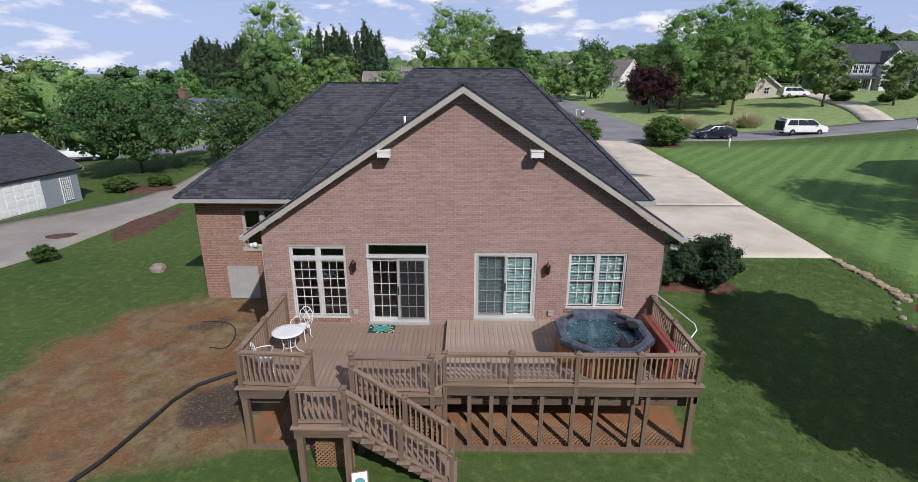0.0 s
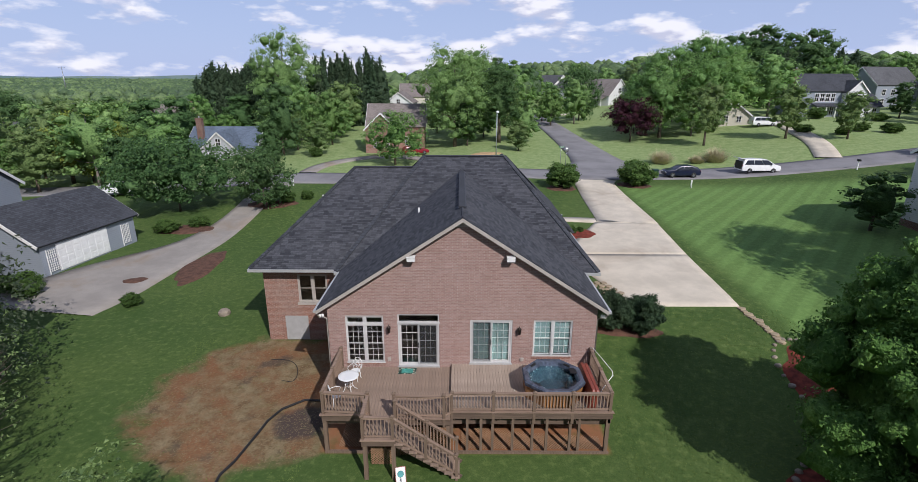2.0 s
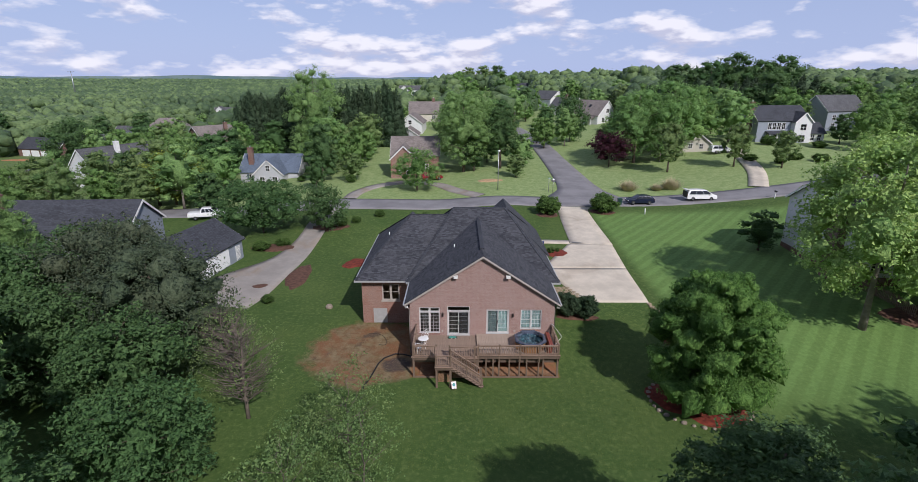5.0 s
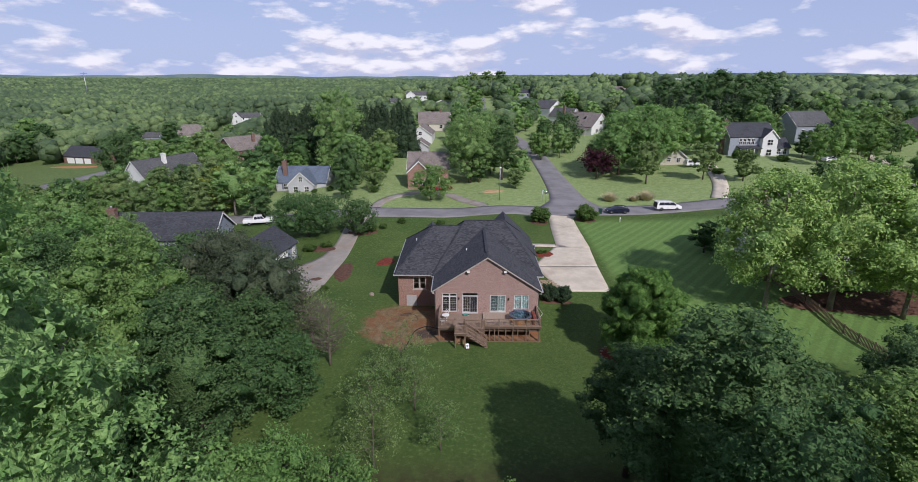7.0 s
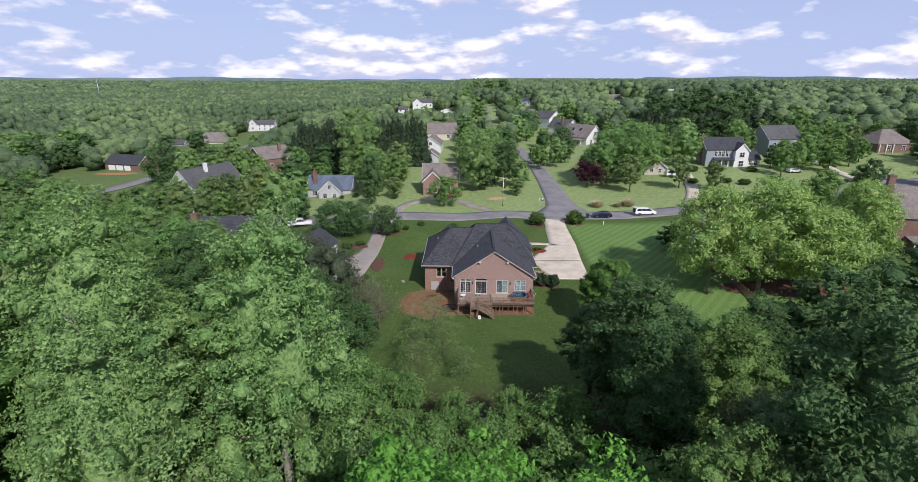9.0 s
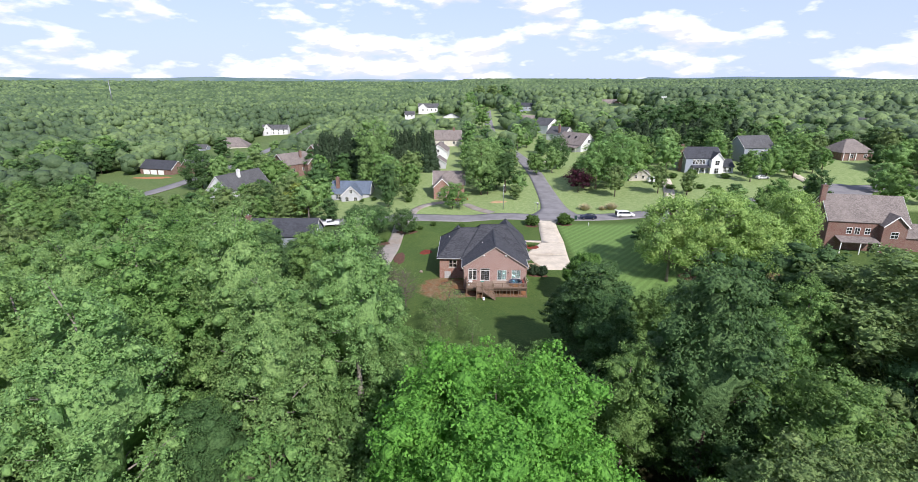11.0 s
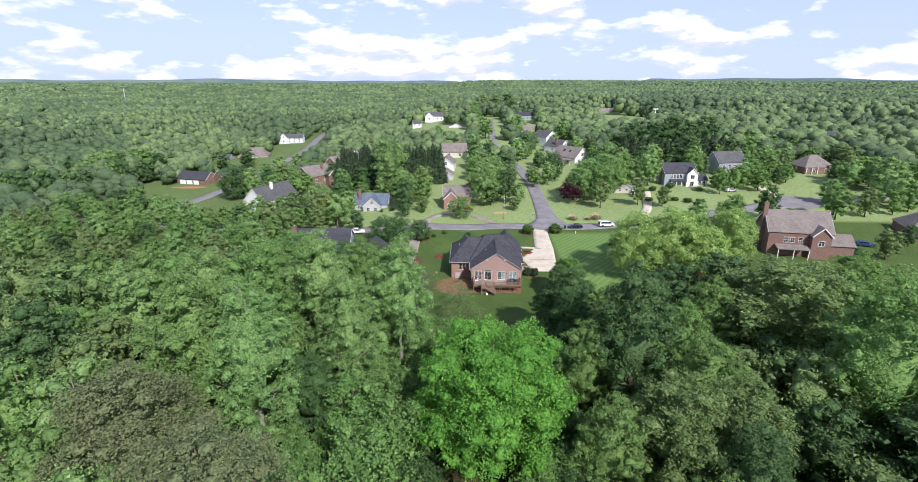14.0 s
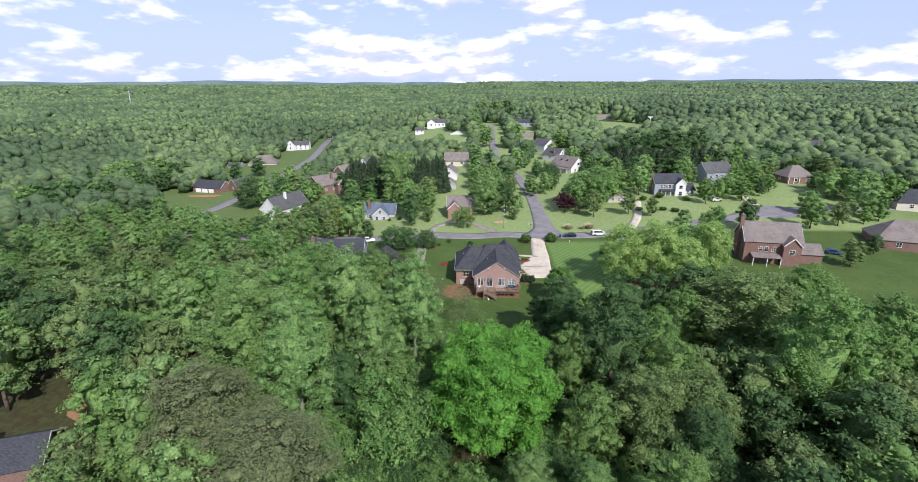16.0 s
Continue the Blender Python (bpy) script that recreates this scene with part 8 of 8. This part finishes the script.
# flag on the front of the house
fl = thing("flag", 7.1, 18.9, 3.2, 0, "striped red and white flag on a short pole", "flag")
part("pole", tube(B(), [(-0.3, 0, 0), (1.0, -0.15, 1.1)], 0.018, 6), M_WHITE, fl)
M_RED, M_BLUE = plain("flag_red", (0.5, 0.05, 0.06), 0.8), plain("flag_blue", (0.04, 0.06, 0.2), 0.8)
for i in range(9):
    x0, x1 = 0.15 + i * 0.1, 0.25 + i * 0.1
    zt = 0.38 + 0.85 * (x0 - 0.15)
    y0 = -0.05 + 0.05 * math.sin(i * 1.1)
    part("stripe", bx(B(), x0, x1, y0, y0 + 0.008, zt - 1.25, zt if i < 4 else zt - 0.0), M_RED if i % 2 else M_WHITE, fl)
    if i >= 5:
        part("canton", bx(B(), x0, x1, y0 - 0.006, y0 - 0.002, zt - 0.5, zt), M_BLUE, fl)

# picket fence of the right-hand neighbour
fence = thing("picket_fence", 0, 0, 0, 0, "weathered brown picket fence along the neighbouring garden", "fence")
FL = [(39.2, 10.5), (40.2, 4), (41.2, -6), (41.8, -13)]
pk = finish(solid(B(), [(-0.045, 0, 0), (0.045, 0, 0), (0.045, 0, 1.1), (0, 0, 1.2), (-0.045, 0, 1.1), (-0.045, 0.02, 0), (0.045, 0.02, 0), (0.045, 0.02, 1.1), (0, 0.02, 1.2), (-0.045, 0.02, 1.1)],
                  [(0, 1, 2, 3, 4), (9, 8, 7, 6, 5), (0, 5, 6, 1), (1, 6, 7, 2), (2, 7, 8, 3), (3, 8, 9, 4), (4, 9, 5, 0)]), "picket")
pk.materials.append(M_POST)
for (x0, y0), (x1, y1) in zip(FL, FL[1:]):
    L = math.hypot(x1 - x0, y1 - y0)
    rz = math.degrees(math.atan2(y1 - y0, x1 - x0))
    for i in range(int(L / 0.17)):
        f = i * 0.17 / L
        x, y = x0 + (x1 - x0) * f, y0 + (y1 - y0) * f
        part("picket", pk, M_POST, fence).matrix_basis = pose(x, y, g(x, y) + 0.06, 0, 0, rz)
    n = int(L / 2.4) + 1
    for i in range(n):
        a, b = i / n, (i + 1) / n
        p, q = (x0 + (x1 - x0) * a, y0 + (y1 - y0) * a), (x0 + (x1 - x0) * b, y0 + (y1 - y0) * b)
        part("fence_post", bx(B(), p[0] + 0.03, p[0] + 0.13, p[1] - 0.05, p[1] + 0.05, g(*p) - 0.2, g(*p) + 1.3), M_POST, fence)
        for z in (0.35, 0.95):
            part("fence_rail", bar(B(), (p[0] + 0.05, p[1], g(*p) + z), (q[0] + 0.05, q[1], g(*q) + z), 0.04, 0.09), M_POST, fence)


rail_fence = thing("rail_fence", 107, 95, g(107, 95), 8, "white three-rail fence beside a drive", "fence")
for i in range(5):
    part("fence_post", bx(B(), i * 2.4 - 0.07, i * 2.4 + 0.07, -0.07, 0.07, -0.6, 1.25), M_WHITE, rail_fence)
for z in (0.35, 0.75, 1.12):
    part("fence_rail", bx(B(), 0.0, 9.6, -0.1, -0.071, z - 0.08, z + 0.08), M_WHITE, rail_fence)


# ---- vehicles ----
def vehicle(name, x, y, rz, L, W, H, paint, label, prof, glass_prof, hatch=False):
    """prof: side outline (along, height) of the body; glass_prof: (front base, front top, rear top, rear base, low, high) of the glazed part."""
    v = thing(name, x, y, g(x, y) + 0.09, rz, label, "car")
    bm = B()
    hw = W / 2

    def width(z):
        return hw * (0.9 if z < 0.3 else 1.0 if z < H * 0.55 else 1.0 - 0.26 * (z - H * 0.55) / (H * 0.45))

    left = [bm.verts.new((a, -width(z), z)) for a, z in prof]
    right = [bm.verts.new((a, width(z), z)) for a, z in prof]
    n = len(prof)
    for i in range(n):
        j = (i + 1) % n
        bm.faces.new((left[i], left[j], right[j], right[i]))
    bm.faces.new(left[::-1]), bm.faces.new(right)
    bmesh.ops.recalc_face_normals(bm, faces=bm.faces)
    bmesh.ops.bevel(bm, geom=[e for e in bm.edges], offset=0.045, segments=2, affect="EDGES", profile=0.6)
    for f in bm.faces:
        f.smooth = True
    part("body", bm, paint, v)
    fb, ft, rt, rb, lo, hi = glass_prof
    for s in (-1, 1):
        k = 3
        for i in range(k):
            u0, u1 = i / k, (i + 1) / k
            a0, a1 = fb + (rb - fb) * u0, fb + (rb - fb) * u1
            b0, b1 = ft + (rt - ft) * u0, ft + (rt - ft) * u1
            g_ = 0.035
            pts = [(a0 - (-g_ if a0 < a1 else g_), s * (width(lo) + 0.012), lo), (a1 - (g_ if a0 < a1 else -g_), s * (width(lo) + 0.012), lo), (b1 - (g_ if a0 < a1 else -g_), s * (width(hi) + 0.012), hi), (b0 - (-g_ if a0 < a1 else g_), s * (width(hi) + 0.012), hi)]
            bm = solid(B(), pts + [(p[0], p[1] - s * 0.03, p[2]) for p in pts], [(0, 1, 2, 3), (7, 6, 5, 4), (0, 4, 5, 1), (1, 5, 6, 2), (2, 6, 7, 3), (3, 7, 4, 0)])
            bmesh.ops.recalc_face_normals(bm, faces=bm.faces)
            part("side_window", bm, M_DARKGLASS, v)
    for nm, a, b, e in (("windscreen", fb, ft, -1), ("rear_window", rb, rt, 1)):
        if hatch and nm == "rear_window":
            continue
        d = 0.02 if a > b else -0.02
        w0, w1 = width(lo) * 0.9, width(hi) * 0.9
        up_ = 0.04
        pts = [(a + d, -w0, lo + up_), (a + d, w0, lo + up_), (b + d, w1, hi + up_), (b + d, -w1, hi + up_)]
        bm = solid(B(), pts + [(p[0] - d * 2, p[1], p[2] - 0.03) for p in pts], [(0, 1, 2, 3), (7, 6, 5, 4), (0, 4, 5, 1), (1, 5, 6, 2), (2, 6, 7, 3), (3, 7, 4, 0)])
        bmesh.ops.recalc_face_normals(bm, faces=bm.faces)
        part(nm, bm, M_DARKGLASS, v)
    for a in (L * 0.3, -L * 0.3):
        for s in (-1, 1):
            w = part("wheel", lathe(B(), [(0.2, -0.11), (0.31, -0.11), (0.335, -0.06), (0.335, 0.06), (0.31, 0.11), (0.2, 0.11)], 20), M_RUBBER, v)
            w.matrix_basis = pose(a, s * (hw - 0.1), 0.335, 90, 0, 0)
            rim = B()
            lathe(rim, [(0.2, -0.09), (0.2, 0.09)], 14)
            for q in range(5):
                bar(rim, (0, 0, 0.1 * -s), (0.19 * math.cos(q * 1.257), 0.19 * math.sin(q * 1.257), 0.112 * -s), 0.05, 0.03)
            part("rim", rim, M_STEEL, w)
    fx, rx_ = max(p[0] for p in prof), min(p[0] for p in prof)
    for s in (-1, 1):
        part("headlight", bx(B(), fx - 0.22, fx - 0.04, s * hw * 0.72 - 0.16, s * hw * 0.72 + 0.16, H * 0.4, H * 0.49), M_METAL_WHITE, v, "clear headlight")
        part("tail_light", bx(B(), rx_ - 0.005, rx_ + 0.1, s * hw * 0.8 - 0.1, s * hw * 0.8 + 0.1, H * 0.44, H * 0.62), M_COVER, v, "red tail light")
        part("wing_mirror", bx(B(), fb - 0.35, fb - 0.22, s * (hw + 0.09) - 0.08, s * (hw + 0.09) + 0.08, lo - 0.02, lo + 0.12), paint, v)
    if hatch:
        part("tailgate", slab(B(), [(rt + 0.1, -hw * 0.72, H - 0.02), (rt + 0.1, hw * 0.72, H - 0.02), (rt - 0.95, hw * 0.72, H + 0.18), (rt - 0.95, -hw * 0.72, H + 0.18)], 0.06), paint, v, "raised tailgate")
        # black panel on the closed body paints the shade inside the opening
        part("boot", bx(B(), rx_ - 0.01, rx_ + 0.05, -hw * 0.8, hw * 0.8, 0.5, H * 0.86), M_BLACK, v, "black panel for the shaded inside of the open boot")
    return v


def paint(name, c, rough=0.22):
    return plain(name, c, rough, 0.0, var=0.06, bump=0.0, spec=0.6)


HATCH = [(-2.15, 0.3), (2.1, 0.3), (2.18, 0.62), (1.95, 0.86), (1.05, 1.0), (0.3, 1.43), (-1.0, 1.47), (-1.75, 1.3), (-2.12, 0.95), (-2.2, 0.6)]
VAN = [(-2.5, 0.32), (2.45, 0.32), (2.52, 0.65), (2.3, 0.95), (1.65, 1.12), (0.75, 1.7), (-0.4, 1.76), (-2.2, 1.72), (-2.48, 1.1), (-2.52, 0.7)]
TRUCK = [(-2.8, 0.5), (2.7, 0.5), (2.78, 0.95), (2.6, 1.15), (1.45, 1.22), (0.75, 1.85), (-0.7, 1.87), (-0.9, 1.2), (-2.78, 1.2), (-2.85, 0.9)]
vehicle("hatchback", 27.7, 43.0, 181, 4.4, 1.78, 1.47, paint("navy_paint", (0.012, 0.016, 0.04)), "dark navy hatchback parked at the roadside", HATCH, (0.98, 0.28, -1.05, -1.85, 0.97, 1.38))
vehicle("minivan", 38.2, 44.6, 2, 5.1, 1.98, 1.76, paint("white_car_paint", (0.78, 0.78, 0.78)), "white minivan at the roadside with its tailgate raised", VAN, (1.55, 0.8, -1.9, -2.25, 1.1, 1.64), True)
vehicle("pickup_truck", -43.9, 43.5, 15, 5.6, 2.0, 1.87, paint("white_truck_paint", (0.76, 0.76, 0.76)), "white pickup truck parked by the trees", TRUCK, (1.4, 0.78, -0.6, -0.75, 1.22, 1.78))
vehicle("red_car", -7.6, 65.8, 20, 4.4, 1.78, 1.47, paint("red_car_paint", (0.22, 0.012, 0.02)), "dark red car on the crescent drive", HATCH, (0.98, 0.28, -1.05, -1.85, 0.97, 1.38))
vehicle("utility_car", 58.2, 79.5, 5, 4.6, 1.85, 1.76, paint("white_suv_paint", (0.7, 0.7, 0.7)), "white utility car beside the cream garage", VAN, (1.55, 0.8, -1.9, -2.25, 1.1, 1.64))
vehicle("white_car", 96.3, 83, 10, 4.6, 1.8, 1.47, paint("pale_car_paint", (0.7, 0.7, 0.7)), "white car on the drive of the colonial house", HATCH, (0.98, 0.28, -1.05, -1.85, 0.97, 1.38))
vehicle("blue_car", 106, 24, -20, 4.5, 1.8, 1.47, paint("blue_car_paint", (0.02, 0.05, 0.16)), "blue car beside the brick house", HATCH, (0.98, 0.28, -1.05, -1.85, 0.97, 1.38))
# far mast on the skyline
mast = thing("radio_mast", -665, 870, g(-665, 870), 0, "thin grey lattice mast on the skyline", "mast")
part("tower", tube(B(), [(0, 0, 0), (0, 0, 48)], [1.2, 0.5], 6), M_STEEL, mast)
part("crossarm", bar(B(), (-6, 0, 46), (6, 0, 46), 0.8), M_STEEL, mast)

pole = thing("utility_mast", 134, 285, g(134, 285), 0, "tall pale utility mast with lamps among trees", "mast")
part("post", tube(B(), [(0, 0, -0.5), (0, 0, 13.4)], [0.32, 0.22], 8), M_METAL_WHITE, pole)
part("crossarm", bar(B(), (-1.6, 0, 12.6), (1.6, 0, 12.6), 0.3), M_METAL_WHITE, pole)
for v in (-1.4, 0, 1.4):
    part("lamp_head", bx(B(), v - 0.35, v + 0.35, -0.4, 0.3, 12.8, 13.5), M_METAL_WHITE, pole)


# ---- pieces: bricks, shingles, grass ----
def rest(name, verts, faces, material, parent, label):
    """Those pieces too many to pick apart, joined into one part."""
    me = mesh_from(name, np.asarray(verts, float), np.asarray(faces))
    me.polygons.foreach_set("use_smooth", np.zeros(len(me.polygons), bool))
    ob = part(name, me, material, parent, label)
    return tagged(ob, label, "", kind="stuff")


BW, BH, JOINT = 0.198, 0.058, 0.0125
one_brick = finish(bx(B(), -BW / 2, BW / 2, -0.007, 0.003, 0, BH), "brick")
brick_v, brick_f = [], []
course = 0
z = -0.38
while z < APEX - 0.45:
    half = 99 if z + BH < EAVE - 0.03 else (APEX - 0.14 - z - BH) / SLOPE
    x = HX0 + 0.003 - (0.5 * (BW + JOINT) if course % 2 else 0)
    while x < HX1:
        a, b = max(x, HX0 + 0.003, 0.05 - half), min(x + BW, HX1 - 0.003, 0.05 + half)
        for o in OPEN.values():
            if z + BH > o[2] - 0.004 and z < o[3] + 0.004:
                if a < o[0] < b:
                    b = o[0] - 0.004
                elif a < o[1] < b:
                    a = o[1] + 0.004
                elif a >= o[0] and b <= o[1]:
                    b = a
        if b - a > 0.03:
            if 1.95 < z < 3.75 and -0.85 < x and x + BW < 0.2 and b - a > BW - 0.001 or 4.3 < z < 5.1 and 0 < x < 3.2 and b - a > BW - 0.001:
                ob = part("brick", one_brick, M_BRICK_UNIT, house)
                ob.matrix_basis = Matrix.Translation((x + BW / 2, 0, z))
            else:
                i = len(brick_v)
                brick_v += [(a, -0.007, z), (b, -0.007, z), (b, -0.007, z + BH), (a, -0.007, z + BH), (a, 0.003, z), (b, 0.003, z), (b, 0.003, z + BH), (a, 0.003, z + BH)]
                brick_f += [(i, i + 1, i + 2, i + 3), (i, i + 4, i + 5, i + 1), (i + 1, i + 5, i + 6, i + 2), (i + 2, i + 6, i + 7, i + 3), (i + 3, i + 7, i + 4, i)]
        x += BW + JOINT
    z += BH + JOINT
    course += 1
rest("brickwork", brick_v, brick_f, M_BRICK_UNIT, house, "weathered pink and mauve bricks in running bond")

TAB, EXPO = 0.31, 0.142
tab_v, tab_f = [], []
tab_mesh = finish(solid(B(), [(-TAB / 2 + 0.004, 0, 0.014), (TAB / 2 - 0.004, 0, 0.014), (TAB / 2 - 0.004, EXPO + 0.02, 0.004), (-TAB / 2 + 0.004, EXPO + 0.02, 0.004), (-TAB / 2 + 0.004, 0, 0.001), (TAB / 2 - 0.004, 0, 0.001)],
                        [(0, 1, 2, 3), (4, 5, 1, 0)]), "shingle")


def shingle_plane(corners, near=None):
    """Tabs in courses on a roof plane: corners a, b along the eave, then up; near picks the ones that are single parts."""
    P = [Vector(c) for c in corners]
    u = (P[1] - P[0]).normalized()
    n = u.cross(P[-1] - P[0]).normalized()
    if n.z < 0:
        n, u = -n, u
    v = n.cross(u)
    if v.z < 0:
        v = -v
    q = [((p - P[0]).dot(u), (p - P[0]).dot(v)) for p in P]
    rng = random.Random(3)
    top, lo, hi = max(c[1] for c in q), min(c[0] for c in q), max(c[0] for c in q)
    row = 0
    while row * EXPO < top - 0.1:
        h = row * EXPO + 0.004
        off = rng.uniform(0, TAB)
        s = lo - off
        while s < hi:
            c, k = (s + TAB / 2, h + EXPO / 2), 0
            for (ax, ay), (bx_, by) in zip(q, q[1:] + q[:1]):
                if (ay > c[1]) != (by > c[1]) and c[0] < (bx_ - ax) * (c[1] - ay) / (by - ay) + ax:
                    k += 1
            if k % 2 and s > lo - 0.03 and s + TAB < hi + 0.03:
                o = P[0] + u * (s + TAB / 2) + v * h + n * 0.003
                if near and near(o):
                    ob = part("shingle", tab_mesh, M_TAB, house)
                    ob.matrix_basis = Matrix((( u.x, v.x, n.x, o.x), (u.y, v.y, n.y, o.y), (u.z, v.z, n.z, o.z), (0, 0, 0, 1)))
                else:
                    i, lift = len(tab_v), rng.uniform(0.0, 0.006)
                    for du, dv, dn in ((-1, 0, 0.014), (1, 0, 0.014), (1, EXPO + 0.02, 0.004), (-1, EXPO + 0.02, 0.004), (-1, 0, 0.001), (1, 0, 0.001)):
                        tab_v.append(o + u * du * (TAB / 2 - 0.004) + v * dv + n * (dn + (lift if dn > 0.01 else 0)))
                    tab_f.extend(((i, i + 1, i + 2, i + 3), (i + 4, i + 5, i + 1, i)))
            s += TAB
        row += 1


ez = 9.01 - SLOPE * 6.4
shingle_plane([(-6.35, -0.31, ez), (-6.35, 13, ez), (0.05, 13, 9.01), (0.05, -0.31, 9.01)], lambda o: o.y < 1.2 and o.z < 8.2)
shingle_plane([(6.45, -0.31, ez), (6.45, 13, ez), (0.05, 13, 9.01), (0.05, -0.31, 9.01)])
for x0, x1, y0, y1, e, ra, rb, rz in ((-11.5, 7.0, 5.32, 20.4, 4.6, (-6.9, 12.7), (1.5, 12.7), 9.0), (-6.6, 7.25, 4.5, 21.0, 4.78, (-2.4, 12.9), (2.85, 12.9), 9.7)):
    shingle_plane([(x0, y0, e), (x1, y0, e), (*rb, rz), (*ra, rz)])
    shingle_plane([(x0, y0, e), (x0, y1, e), (*ra, rz)])
    shingle_plane([(x1, y0, e), (x1, y1, e), (*rb, rz)])
rest("shingle_cover", [p[:] for p in tab_v], [list(f) for f in tab_f], M_TAB, house, "charcoal asphalt shingles in staggered courses")


# blades of grass on the lawn round the deck, and straw on the bare soil
grng = np.random.default_rng(91)
n = 75000
px, py = grng.uniform(-15, 19, n), grng.uniform(-13.5, 9, n)
soil = ((px + 9.6) / 5.4) ** 2 + ((py - 0.6) / 5.6) ** 2
ok = ~((px > -6.2) & (px < 6.4) & (py > -5.2)) & ~((px > 9.9) & (py > 7.0)) & ~((px < -5.5) & (py > 5.8)) & ~((px > 5) & (px < 7.2) & (py > 4.5))
ok &= (soil > 1.15) | (grng.random(n) < np.clip(soil - 0.55, 0.03, 1) * 0.6)
ok &= ((px - 15.6) / 3.4) ** 2 + ((py + 6.6) / 3.0) ** 2 > 1
ok &= ((px - 17.6) / 1.8) ** 2 + ((py - 0.6) / 3.5) ** 2 > 1
ok &= ((px - 9.4) / 2.6) ** 2 + ((py - 4.9) / 1.5) ** 2 > 1
px, py = px[ok], py[ok]
base = np.stack([px, py, gz(px, py) - 0.005], -1)
ang = grng.uniform(0, 6.283, len(px))
wid = (grng.uniform(0.012, 0.026, len(px)))[:, None] * np.stack([np.cos(ang), np.sin(ang), 0 * ang], -1)
tip = base + np.stack([grng.normal(0, 0.05, len(px)), grng.normal(0, 0.05, len(px)), grng.uniform(0.02, 0.055, len(px))], -1)
v = np.stack([base - wid, base + wid, tip], 1).reshape(-1, 3)
me = mesh_from("grass", v, np.arange(len(v)).reshape(-1, 3))
me.materials.append(M_BLADE)
tagged(new("lawn_grass", me), "short green lawn grass round the deck", "grass", kind="stuff")
n = 9000
a, r = grng.uniform(0, 6.283, n), np.sqrt(grng.uniform(0, 1, n))
px, py = -9.6 + 5.6 * r * np.cos(a), 0.6 + 5.4 * r * np.sin(a)
ok = ~((px > -6.0) & (py > -4.5)) & ~((py > 5.7) & (px > -11.2))
px, py = px[ok], py[ok]
ang, L = grng.normal(0.6, 0.7, len(px)), grng.uniform(0.05, 0.17, len(px))
d = np.stack([np.cos(ang), np.sin(ang), grng.normal(0, 0.08, len(px))], -1) * L[:, None]
s = np.stack([-np.sin(ang), np.cos(ang), 0 * ang], -1) * grng.uniform(0.005, 0.01, len(px))[:, None]
o = np.stack([px, py, gz(px, py) + 0.02], -1)
v = np.stack([o - d / 2 - s, o - d / 2 + s, o + d / 2], 1).reshape(-1, 3)
me = mesh_from("straw", v, np.arange(len(v)).reshape(-1, 3))
me.materials.append(plain("loose_straw", (0.27, 0.21, 0.12), 0.9, var=0.3))
tagged(new("loose_straw", me), "loose dry straw and dead grass on bare soil", "straw", kind="stuff")
